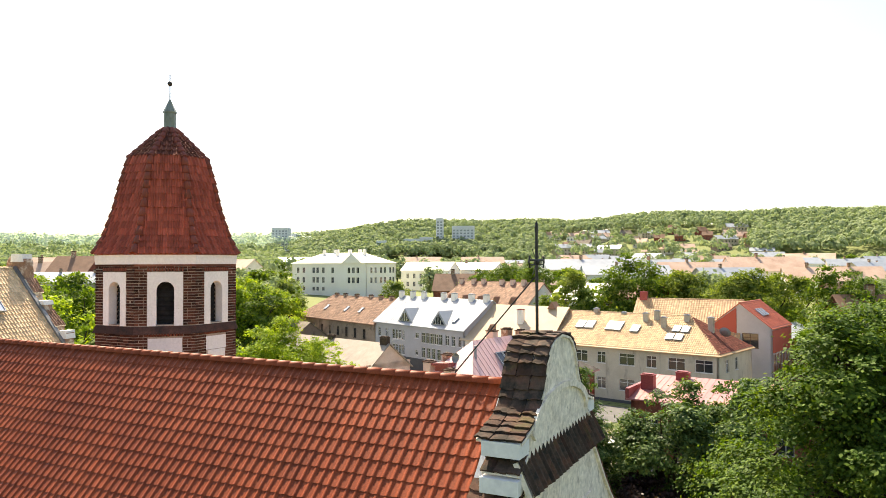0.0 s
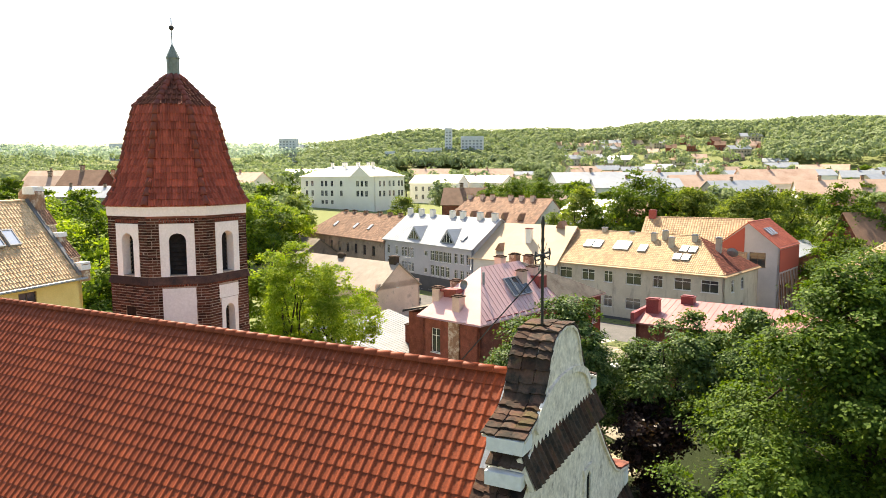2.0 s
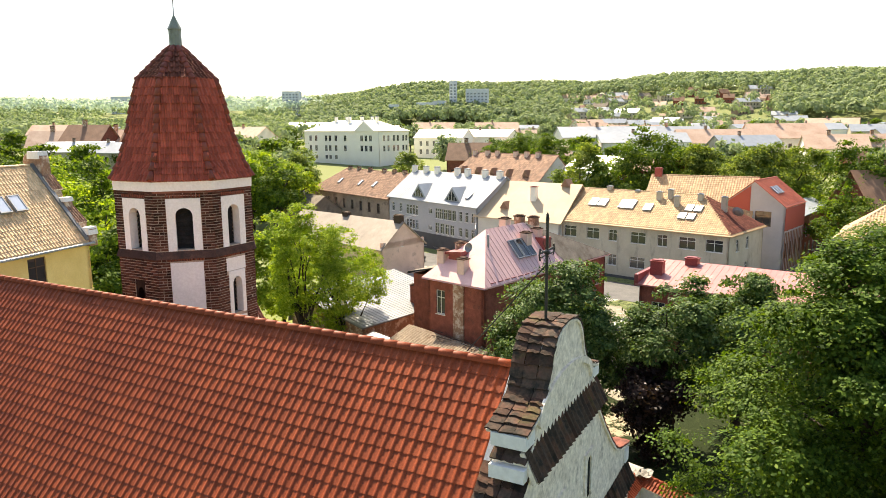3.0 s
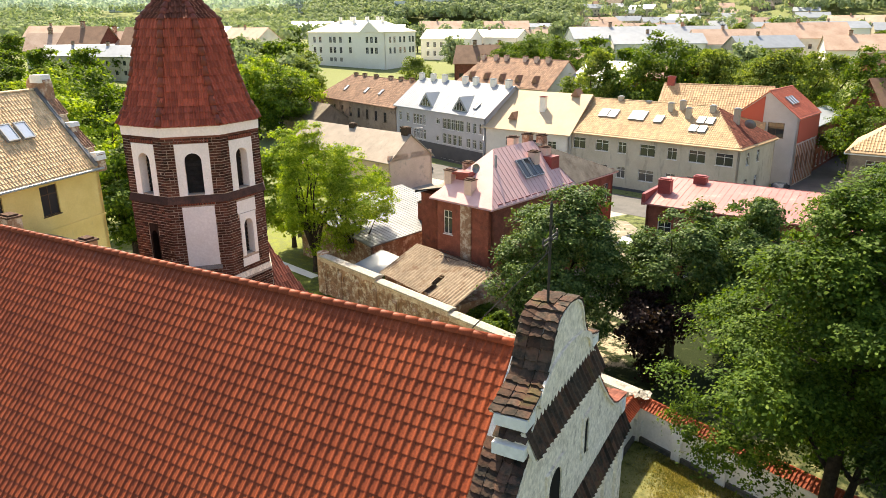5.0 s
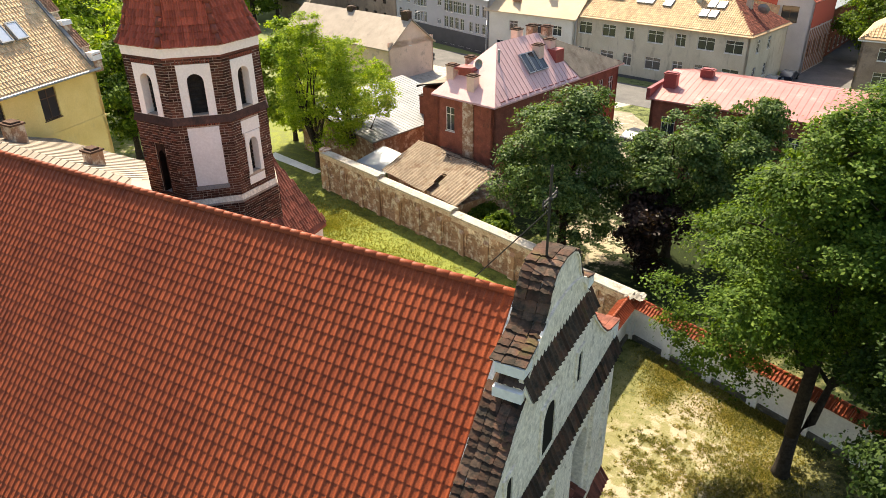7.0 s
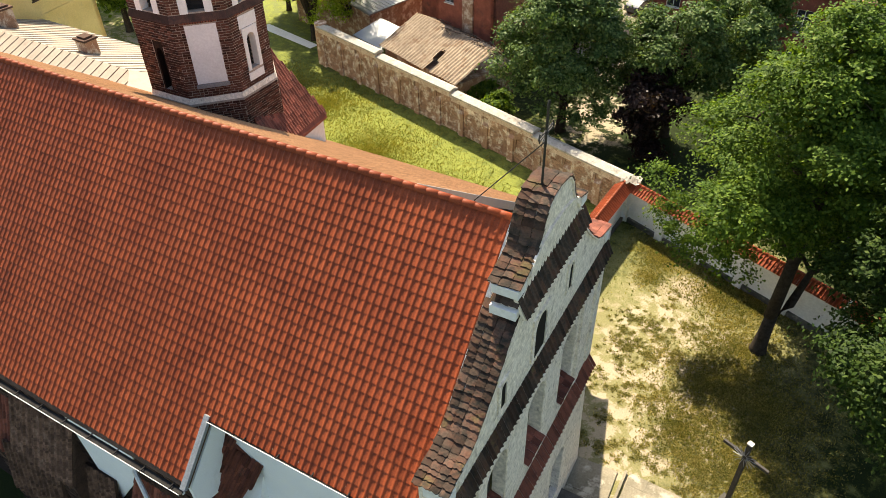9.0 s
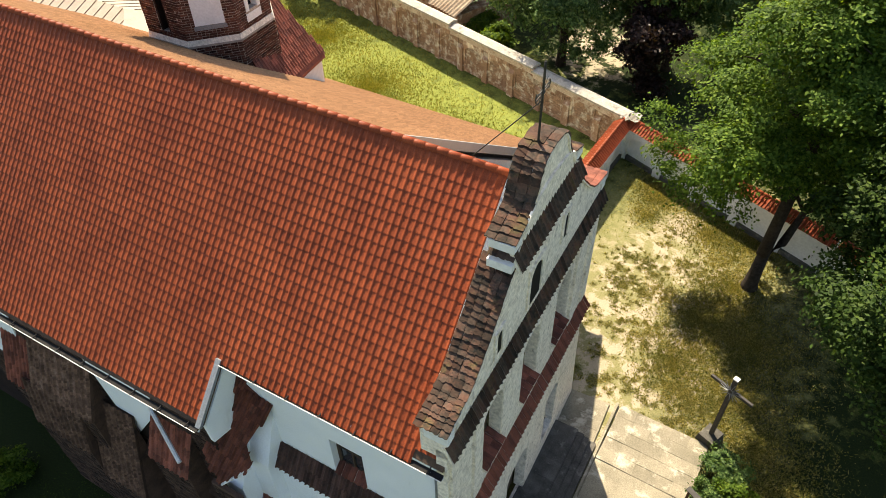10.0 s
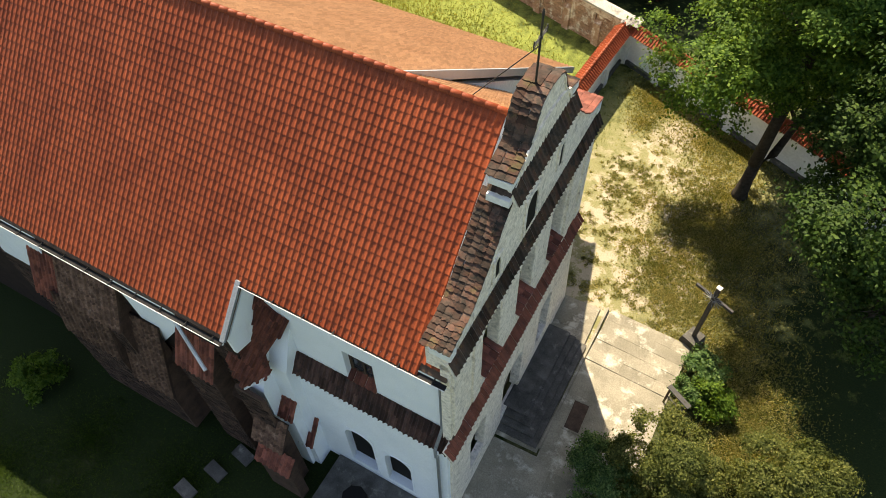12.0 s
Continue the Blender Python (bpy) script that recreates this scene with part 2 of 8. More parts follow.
M["gutter"] = weathered("black_painted_gutter", [(0.3, (0.012, 0.012, 0.013)), (0.7, (0.03, 0.03, 0.03))], 3, 20, 0.9, 0.0, 0.1)
M["patina"] = weathered("grey_green_copper", [(0.3, (0.14, 0.17, 0.15)), (0.7, (0.27, 0.31, 0.28))], 3, 30, 0.6, 0.1, 0.2)
M["concrete"] = weathered("worn_concrete", [(0.3, (0.18, 0.163, 0.122)), (0.7, (0.31, 0.28, 0.212))], 0.8, 18, 0.9, 0, 0.5, 0.16, stain=((0.44, 0.41, 0.335), 0.54, 0.64, 1.1))
M["old_coping"] = weathered("weathered_coping", [(0.3, (0.30, 0.285, 0.25)), (0.7, (0.46, 0.44, 0.39))], 1.2, 14, 0.9, 0, 0.4, 0.1, stain=((0.15, 0.13, 0.11), 0.54, 0.7, 1.4))
M["stone"] = weathered("field_stone", [(0.3, (0.065, 0.062, 0.055)), (0.7, (0.14, 0.132, 0.117))], 2, 20, 0.9, 0, 0.6, 0.2, 0.4, stain=((0.20, 0.19, 0.165), 0.57, 0.68, 2.2))
M["asphalt"] = weathered("asphalt", [(0.3, (0.10, 0.10, 0.10)), (0.7, (0.16, 0.155, 0.15))], 0.4, 30, 0.9, 0, 0.2)
M["bark"] = weathered("bark", [(0.3, (0.022, 0.018, 0.014)), (0.7, (0.065, 0.052, 0.040))], 5, 26, 0.95, 0, 1.0)
M["leaf_mid"] = leafy("leaves_green", (0.036, 0.076, 0.011), (0.078, 0.140, 0.020), (0.155, 0.225, 0.040))
M["leaf_linden"] = leafy("leaves_linden", (0.026, 0.059, 0.008), (0.066, 0.127, 0.017), (0.147, 0.223, 0.037), share=0.33)
M["leaf_dark"] = leafy("leaves_dark", (0.030, 0.066, 0.022), (0.070, 0.130, 0.042), (0.165, 0.235, 0.092), 0.5, share=0.30)
M["leaf_light"] = leafy("leaves_light", (0.11, 0.19, 0.018), (0.20, 0.30, 0.035), (0.34, 0.42, 0.07))
M["leaf_purple"] = leafy("leaves_purple", (0.012, 0.010, 0.012), (0.025, 0.016, 0.018), (0.05, 0.03, 0.03), 0.35)
# blade colour darkened to carry the church's shade on the south lawn
M["leaf_shade"] = leafy("shade_dark_lawn_blades", (0.011, 0.027, 0.003), (0.028, 0.056, 0.007), (0.062, 0.098, 0.015), 0.7)
# leaf colour darkened for the shade that the linden casts on its neighbour
M["leaf_linden_shade"] = leafy("leaves_shade_dark", (0.011, 0.027, 0.005), (0.025, 0.053, 0.009), (0.058, 0.095, 0.019), share=0.16)
M["leaf_olive"] = leafy("leaves_olive", (0.036, 0.050, 0.013), (0.082, 0.098, 0.027), (0.165, 0.175, 0.058), share=0.40)
M["leaf_lawn"] = leafy("grass_blades", (0.088, 0.098, 0.020), (0.145, 0.150, 0.036), (0.25, 0.225, 0.082), 0.7)
M["leaf_straw"] = leafy("dry_grass", (0.15, 0.125, 0.06), (0.24, 0.20, 0.105), (0.33, 0.28, 0.16), 0.8, (1.1, 1.0, 0.7), 0.25)
M["leaf_yard"] = leafy("yard_grass", (0.070, 0.080, 0.020), (0.165, 0.158, 0.050), (0.36, 0.312, 0.155), 0.7)
M["leaf_birch"] = leafy("leaves_birch", (0.075, 0.120, 0.026), (0.140, 0.200, 0.050), (0.24, 0.300, 0.090), 0.7)
# both distant leaf colours are paled: the haze of distance is put into them
M["leaf_far"] = leafy("leaves_far_hazed", (0.225, 0.275, 0.160), (0.265, 0.320, 0.185), (0.315, 0.370, 0.215), 0.9, (1.1, 1.2, 0.85), 0.30)
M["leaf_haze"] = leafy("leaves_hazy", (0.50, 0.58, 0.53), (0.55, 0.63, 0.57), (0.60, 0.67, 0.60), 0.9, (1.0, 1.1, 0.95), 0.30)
for key in ("tile", "tile_orange", "tile_tower", "tile_brown", "tile_old", "tile_dark", "brick", "brick_shaded", "gutter", "brick_step"):
    M[key].node_tree.nodes["Principled BSDF"].inputs["Specular IOR Level"].default_value = 0.2
M["glass"], _t, _b = material("window_glass", 0.08)
_b.inputs["Base Color"].default_value = (0.03, 0.035, 0.04, 1)
_b.inputs["Specular IOR Level"].default_value = 0.8
# panes greyed for haze by colour alone
M["hazy_glass"], _t, _b = material("haze_paled_window_glass", 0.4)
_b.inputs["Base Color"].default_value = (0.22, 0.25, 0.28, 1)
# near-black in place of the shade within niches, openings and houses
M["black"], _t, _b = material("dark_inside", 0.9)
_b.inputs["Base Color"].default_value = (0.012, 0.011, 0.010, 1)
M["paint_white"], _t, _b = material("white_car_paint", 0.2)
_b.inputs["Base Color"].default_value = (0.75, 0.75, 0.75, 1)
M["paint_blue"], _t, _b = material("dark_car_paint", 0.2, 0.3)
_b.inputs["Base Color"].default_value = (0.03, 0.04, 0.06, 1)
M["paint_silver"], _t, _b = material("silver_car_paint", 0.25, 0.5)
_b.inputs["Base Color"].default_value = (0.45, 0.46, 0.48, 1)
M["rubber"], _t, _b = material("tyre_rubber", 0.9)
_b.inputs["Base Color"].default_value = (0.02, 0.02, 0.02, 1)
M["sign_red"], _t, _b = material("red_render", 0.8)
_b.inputs["Base Color"].default_value = (0.34, 0.075, 0.05, 1)


# ---- building helpers ----
class Mesh:
    """Collects vertices and faces, then becomes one mesh object."""

    def __init__(self):
        self.v, self.f = [], []

    def face(self, *points):
        n = len(self.v)
        self.v.extend(tuple(p) for p in points)
        self.f.append(tuple(range(n, n + len(points))))

    def box(self, x0, y0, z0, x1, y1, z1, m=None):
        n = len(self.v)
        pts = [(x0, y0, z0), (x1, y0, z0), (x1, y1, z0), (x0, y1, z0), (x0, y0, z1), (x1, y0, z1), (x1, y1, z1), (x0, y1, z1)]
        self.v.extend(tuple(m @ Vector(p)) if m else p for p in pts)
        self.f.extend(tuple(n + i for i in q) for q in ((0, 3, 2, 1), (4, 5, 6, 7), (0, 1, 5, 4), (1, 2, 6, 5), (2, 3, 7, 6), (3, 0, 4, 7)))

    def prism(self, outline, a, b, axis=1, m=None):
        """An outline of (p, q) pairs pushed from a to b along axis; p, q are the other two axes in order."""
        n, k = len(self.v), len(outline)
        for d in (a, b):
            for p, q in outline:
                c = (d, p, q) if axis == 0 else (p, d, q) if axis == 1 else (p, q, d)
                self.v.append(tuple(m @ Vector(c)) if m else c)
        self.f.append(tuple(n + i for i in range(k)))
        self.f.append(tuple(n + k + i for i in reversed(range(k))))
        for i in range(k):
            j = (i + 1) % k
            self.f.append((n + i, n + k + i, n + k + j, n + j))

    def tube(self, path, radii, sides=8):
        """A tube along points."""
        path = [Vector(p) for p in path]
        if not isinstance(radii, (list, tuple)):
            radii = [radii] * len(path)
        n = len(self.v)
        for i, p in enumerate(path):
            d = (path[min(i + 1, len(path) - 1)] - path[max(i - 1, 0)]).normalized()
            s = d.cross(Vector((0, 0, 1)) if abs(d.z) < 0.9 else Vector((1, 0, 0))).normalized()
            u = s.cross(d)
            for k in range(sides):
                a = 2 * math.pi * k / sides
                self.v.append(tuple(p + (s * math.cos(a) + u * math.sin(a)) * radii[i]))
        for i in range(len(path) - 1):
            for k in range(sides):
                l = (k + 1) % sides
                self.f.append((n + i * sides + k, n + i * sides + l, n + (i + 1) * sides + l, n + (i + 1) * sides + k))
        self.f.append(tuple(n + k for k in reversed(range(sides))))
        self.f.append(tuple(n + (len(path) - 1) * sides + k for k in range(sides)))

    def lathe(self, profile, sides=12, centre=(0, 0)):
        n = len(self.v)
        for r, z in profile:
            for k in range(sides):
                a = 2 * math.pi * k / sides
                self.v.append((centre[0] + r * math.cos(a), centre[1] + r * math.sin(a), z))
        for i in range(len(profile) - 1):
            for k in range(sides):
                l = (k + 1) % sides
                self.f.append((n + i * sides + k, n + i * sides + l, n + (i + 1) * sides + l, n + (i + 1) * sides + k))

    def data(self, name, mat, smooth=False, fix=True):
        me = bpy.data.meshes.new(name)
        me.from_pydata(self.v, [], self.f)
        if fix:
            bm = bmesh.new()
            bm.from_mesh(me)
            bmesh.ops.recalc_face_normals(bm, faces=bm.faces)
            bm.to_mesh(me)
            bm.free()
        me.materials.append(mat)
        if smooth:
            me.shade_smooth()
        return me


def part(name, mesh, mat, parent=None, label="", smooth=False, m=None, fix=True):
    """One mesh object, under a thing or a part."""
    ob = new(name, mesh.data(name, mat, smooth, fix) if isinstance(mesh, Mesh) else mesh)
    if parent:
        ob.parent = parent
    if m:
        ob.matrix_basis = m
    if label:
        tagged(ob, label)
    return ob


def thing(name, label, category, m=None, group="", kind=""):
    ob = new(name)
    if m:
        ob.matrix_basis = m
    return tagged(ob, label, category, group, kind)


def solo(name, mesh, mat, label, category, m=None, group="", kind="", smooth=False, fix=True):
    return tagged(part(name, mesh, mat, None, "", smooth, m, fix), label, category, group, kind)


def wall_with_holes(mesh, u0, u1, z0, z1, holes, thick=0.3, place=None, back=True):
    """A wall in the u-z plane whose outer face is v = 0 and whose body lies at v > 0; holes are (ua, za, ub, zb) and go through."""
    place = place or (lambda u, v, z: (u, v, z))
    us = sorted({u0, u1, *[h[0] for h in holes], *[h[2] for h in holes]})
    zs = sorted({z0, z1, *[h[1] for h in holes], *[h[3] for h in holes]})
    for i in range(len(us) - 1):
        for j in range(len(zs) - 1):
            uc, zc = (us[i] + us[i + 1]) / 2, (zs[j] + zs[j + 1]) / 2
            if any(h[0] < uc < h[2] and h[1] < zc < h[3] for h in holes):
                continue
            for v in ((0, thick) if back else (0,)):
                mesh.face(place(us[i], v, zs[j]), place(us[i + 1], v, zs[j]), place(us[i + 1], v, zs[j + 1]), place(us[i], v, zs[j + 1]))
    for a, b, c, d in holes:
        for (p, q), (r, s) in (((a, b), (c, b)), ((c, b), (c, d)), ((c, d), (a, d)), ((a, d), (a, b))):
            mesh.face(place(p, 0, q), place(r, 0, s), place(r, thick, s), place(p, thick, q))
    for (p, q), (r, s) in (((u0, z0), (u1, z0)), ((u1, z0), (u1, z1)), ((u1, z1), (u0, z1)), ((u0, z1), (u0, z0))):
        mesh.face(place(p, 0, q), place(r, 0, s), place(r, thick, s), place(p, thick, q))


# ---- ground ----
VIEW = radians(90 + 28.1)              # the way in which the first view looks


def terrain(x, y):
    r = math.hypot(x, y)
    if r < 150:
        return 0.0
    a = math.degrees(math.atan2(y, x) - VIEW)
    a = (a + 180) % 360 - 180            # degrees to the left of the view's middle
    z = 9.0 * min(1, max(0, (r - 150) / 230)) ** 1.3 + 8 * min(1, max(0, (r - 380) / 350))
    k = min(1, max(0, (r - 620) / 330))
    k = k * k * (3 - 2 * k)
    hill = 25 + 21 / (1 + math.exp((a - 7.6) / 2.0)) + (8 if a < -12 else 0) * min(1, (-12 - a) / 6)
    hill += 5 * noise.noise((x * 0.004, y * 0.004, 3.1)) + 3 * noise.noise((x * 0.013, y * 0.013, 7.7))
    k2 = min(1, max(0, (r - 1500) / 1500))
    return z + hill * k + 25 * k2


gm = Mesh()
RINGS = [0, 20, 40, 60, 80, 100, 125, 150, 175, 200, 240, 280, 320, 380, 440, 500, 560, 620, 660, 700, 740, 780, 820, 860, 900, 950, 1020, 1150, 1400, 1800, 2400, 3200, 4400]
SPOKES = 180
for r in RINGS:
    for k in range(SPOKES):
        a = 2 * math.pi * k / SPOKES
        x, y = r * math.cos(a), r * math.sin(a)
        gm.v.append((x, y, terrain(x, y)))
for i in range(len(RINGS) - 1):
    for k in range(SPOKES):
        l = (k + 1) % SPOKES
        gm.f.append((i * SPOKES + k, (i + 1) * SPOKES + k, (i + 1) * SPOKES + l, i * SPOKES + l))
gmat, gt, gb = material("ground_grass_and_sand", 0.95)
g_big = noise_tex(gt, 0.12, 5)
g_mid = noise_tex(gt, 1.1, 6, rough=0.7)
g_fine = noise_tex(gt, 14, 5, rough=0.7)
# shade is put into the base grass colour, sunlight into sunny
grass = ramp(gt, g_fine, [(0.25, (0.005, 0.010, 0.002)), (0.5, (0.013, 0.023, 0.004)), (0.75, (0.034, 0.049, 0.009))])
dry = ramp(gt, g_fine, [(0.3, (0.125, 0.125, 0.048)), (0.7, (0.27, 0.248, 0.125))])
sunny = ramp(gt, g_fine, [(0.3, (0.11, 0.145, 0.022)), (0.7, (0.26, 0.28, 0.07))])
sand = ramp(gt, g_fine, [(0.3, (0.29, 0.245, 0.172)), (0.7, (0.40, 0.345, 0.25))])
# bare sand lies where the churchyard before the facade is trodden
tc = gt.nodes.new("ShaderNodeTexCoord")


def blob(cx, cy, rx, ry, turn=0.0):
    mp = gt.nodes.new("ShaderNodeMapping")
    mp.vector_type = "TEXTURE"
    mp.inputs["Location"].default_value = (cx, cy, 0)
    mp.inputs["Rotation"].default_value = (0, 0, radians(turn))
    mp.inputs["Scale"].default_value = (rx, ry, 1000)
    gt.links.new(tc.outputs["Object"], mp.inputs["Vector"])
    ln = gt.nodes.new("ShaderNodeVectorMath")
    ln.operation = "LENGTH"
    gt.links.new(mp.outputs["Vector"], ln.inputs[0])
    ad = gt.nodes.new("ShaderNodeMath")
    ad.operation = "MULTIPLY_ADD"
    gt.links.new(g_mid, ad.inputs[0])
    ad.inputs[1].default_value = 2.4
    gt.links.new(ln.outputs["Value"], ad.inputs[2])
    return ramp(gt, ad.outputs[0], [(0.55, (1, 1, 1)), (0.62, (0, 0, 0))]), ad.outputs[0]


def spread(value, lo, hi):
    mr = gt.nodes.new("ShaderNodeMapRange")
    mr.inputs["From Min"].default_value, mr.inputs["From Max"].default_value = lo, hi
    mr.inputs["To Min"].default_value, mr.inputs["To Max"].default_value = 1, 0
    gt.links.new(value, mr.inputs["Value"])
    return mr.outputs["Result"]


g_patch = noise_tex(gt, 0.9, 8, rough=0.78)
pm_ = gt.nodes.new("ShaderNodeMapRange")
pm_.inputs["From Min"].default_value, pm_.inputs["From Max"].default_value = 0.485, 0.525
gt.links.new(g_patch, pm_.inputs["Value"])
patchy = pm_.outputs["Result"]
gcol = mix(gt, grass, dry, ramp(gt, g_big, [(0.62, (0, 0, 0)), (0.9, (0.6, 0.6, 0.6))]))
# sunny colours the sunlit lawns, dry the yard before the facade
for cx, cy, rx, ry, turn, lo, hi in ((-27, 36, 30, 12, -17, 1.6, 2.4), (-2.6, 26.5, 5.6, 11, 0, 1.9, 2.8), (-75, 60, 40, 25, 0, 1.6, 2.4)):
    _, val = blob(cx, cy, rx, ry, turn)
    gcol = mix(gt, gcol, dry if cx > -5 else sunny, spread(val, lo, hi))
for cx, cy, rx, ry, turn, lo, hi in ((-2.9, 23.3, 3.8, 7.2, 6, 1.95, 2.5), (-3.4, 29.2, 2.2, 3.4, 0, 1.85, 2.3), (0.3, 29.6, 1.0, 1.2, 30, 2.0, 2.5), (-14.5, 50.0, 4.0, 5.0, 0, 1.9, 2.2), (-62, 47, 9, 5, 0, 1.9, 2.2)):
    _, val = blob(cx, cy, rx, ry, turn)
    both = gt.nodes.new("ShaderNodeMath")
    both.operation = "MULTIPLY"
    gt.links.new(spread(val, lo, hi), both.inputs[0])
    gt.links.new(patchy, both.inputs[1])
    gcol = mix(gt, gcol, sand, both.outputs[0])
_, val = blob(-2.7, 33.2, 1.7, 2.9, -28)
gcol = mix(gt, gcol, sand, spread(val, 1.5, 2.1))
meadow = ramp(gt, g_fine, [(0.3, (0.115, 0.140, 0.045)), (0.7, (0.21, 0.235, 0.095))])
_, val = blob(-10, 20, 70, 70)
gcol = mix(gt, meadow, gcol, spread(val, 1.9, 2.4))
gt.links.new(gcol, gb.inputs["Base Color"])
bump(gt, gb, g_fine, 0.6, 0.06)
solo("ground", gm, gmat, "grassy churchyard ground with bare sandy patches", "ground", kind="structure", smooth=True)

# ---- tiled roofs ----
def tile_mesh(w, c, rise=0.04, lip=0.022, fine=True):
    """A clay pantile: x across, y down the slope, z off the roof; a narrow roll beside a shallow pan."""
    t = Mesh()
    prof = [(x, 0.5 - 0.5 * math.cos(min(1.0, x / 0.62) * 2 * math.pi)) for x in ((0.0, 0.07, 0.14, 0.21, 0.27, 0.33, 0.39, 0.46, 0.54, 0.62, 0.82, 1.0) if fine else (0.0, 0.16, 0.31, 0.46, 0.62, 1.0))]
    prof = [(x * w, h * rise + 0.004) for x, h in prof]
    k = len(prof)
    for y, up in ((-0.05, 0.0), (c, lip)):
        t.v.extend((x, y, h + up) for x, h in prof)
    t.v.extend((x, c, h + lip) for x, h in prof)
    t.v.extend((x, c - 0.004, h + lip - 0.022) for x, h in prof)
    for i in range(k - 1):
        t.f.append((i, k + i, k + i + 1, i + 1))
        t.f.append((2 * k + i, 3 * k + i, 3 * k + i + 1, 2 * k + i + 1))
    return t


def roof_field(base, mat, w, c, cols, rows, keep=lambda u, d: True, pick=lambda u, d: False, jitter=0.0, rise=0.030, lip=0.021, fine=True):
    """Tiles on the frame of base (x along the ridge, y down the slope, z outwards): the picked ones singly, the rest joined."""
    proto = tile_mesh(w, c, rise, lip, fine)
    single = proto.data("tile", mat, False, False)
    pv = np.array(proto.v)
    vs, fs, n = [], [], 0
    for j in range(rows):
        for i in range(cols):
            u, d = i * w, j * c
            if not keep(u + w / 2, d + c / 2):
                continue
            du, dd, dz = (random.uniform(-jitter, jitter) for _ in range(3))
            if pick(u + w / 2, d + c / 2):
                part("tile", single, mat, base, m=Matrix.Translation((u + du, d + dd, max(0, dz))))
            else:
                vs.append(pv + (u + du, d + dd, max(0, dz)))
                fs.extend(tuple(n + q for q in f) for f in proto.f)
                n += len(pv)
    if vs:
        me = bpy.data.meshes.new("tiles")
        me.from_pydata(np.concatenate(vs).tolist(), [], fs)
        me.materials.append(mat)
        tagged(part("tiles", me, mat, base), "rows of alike clay tiles", kind="stuff")


PLAIN = {}


def plain_tiles(base, mat, length, width, w, c, seed=1, thick=0.03):
    """Old flat tiles with chipped, uneven lower edges, each a piece of its own."""
    rng = random.Random(seed)
    rows, cols = max(1, round(width / c)), max(1, round(length / w))
    w, c = length / cols, width / rows
    key = (mat.name, round(w, 2), round(c, 2))
    if key not in PLAIN:
        PLAIN[key] = []
        for v in range(6):
            t = Mesh()
            n = 4
            front = [(w * (0.01 + 0.98 * i / n), c + rng.uniform(-0.012, 0.03)) for i in range(n + 1)]
            bow = rng.uniform(0.0, 0.018)
            arch = [bow * math.sin(math.pi * i / n) for i in range(n + 1)]
            for z0, z1 in ((0.006, thick + 0.018), (-0.02, 0.01)):
                t.v.extend((front[i][0], -0.04, z0 + arch[i]) for i in range(n + 1))
                t.v.extend((front[i][0], front[i][1], z1 + arch[i]) for i in range(n + 1))
            k = n + 1
            for i in range(n):
                t.f.append((i, k + i, k + i + 1, i + 1))
                t.f.append((k + i, 3 * k + i, 3 * k + i + 1, k + i + 1))
            t.f.append((0, 2 * k, 3 * k, k))
            t.f.append((n, k + n, 3 * k + n, 2 * k + n))
            PLAIN[key].append(t.data("tile", mat, False, False))
    for j in range(rows):
        off = 0.0
        for i in range(cols):
            m = Matrix.Translation((i * w + off + rng.uniform(-0.012, 0.012), j * c + rng.uniform(-0.02, 0.02), rng.uniform(0, 0.014)))
            m = m @ Matrix.Rotation(radians(rng.uniform(-3, 3)), 4, "Z") @ Matrix.Rotation(radians(rng.uniform(-2.5, 2.5)), 4, "Y")
            part("tile", rng.choice(PLAIN[key]), mat, base, m=m)


def frame_of(origin, u, d):
    """A frame with x along u, y along d (down the slope) and z outwards."""
    u, d = Vector(u).normalized(), Vector(d).normalized()
    nrm = u.cross(d).normalized()
    m = Matrix((u, d, nrm)).transposed().to_4x4()
    m.translation = origin
    return m


def cap_mesh(length, r0, r1, sides=6):
    """A half-round ridge tile along x, wider at one end."""
    t = Mesh()
    for x, r in ((0, r0), (length, r1), (length, r1 - 0.025)):
        for k in range(sides + 1):
            a = math.pi * k / sides
            t.v.append((x, -math.cos(a) * r, math.sin(a) * r))
    k = sides + 1
    for s in range(2):
        for i in range(sides):
            t.f.append((s * k + i, s * k + i + 1, (s + 1) * k + i + 1, (s + 1) * k + i))
    return t


# ---- church ----
RY, RZ = 11.84, 18.03                   # ridge of the nave, along x
GX = -5.05                              # inner side of the west gable
church = thing("church", "white and brick gothic church with orange clay tile roof", "church")
PITCH = radians(48)
near = frame_of((GX, RY, RZ), (-1, 0, 0), (0, -math.cos(PITCH), -math.sin(PITCH)))
E1, E2 = 7.43, 9.54                     # length of the slope: before x = -11.35, and beyond it
deck = Mesh()
deck.box(0, 0, -0.16, 6.3, E1 - 0.03, -0.01)
deck.box(6.3, 0, -0.16, 27, E2 - 0.03, -0.01)
deck.box(-0.85, 6.55, -0.16, 0, E1 - 0.03, -0.01)
roof_near = part("roof", deck, M["wood_dark"], church, "orange-red clay pantile roof slope", m=near)
TW, TC = 0.206, 0.302
roof_field(roof_near, M["tile"], TW, TC, 131, 31,
           keep=lambda u, d: (d < E1 or (u > 6.3 and d < E2)),
           pick=lambda u, d: u < 3.3 and d < 5.2, jitter=0.006)
verge = part("roof", Mesh(), M["tile"], church, m=near @ Matrix.Translation((-0.81, 6.55, 0)))
roof_field(verge, M["tile"], TW, TC, 4, 2)
# far slope: shallow, reaching down over the aisle
S2 = math.atan(0.705)
far = frame_of((-8.3, RY, RZ), (1, 0, 0), (0, math.cos(S2), -math.sin(S2)))
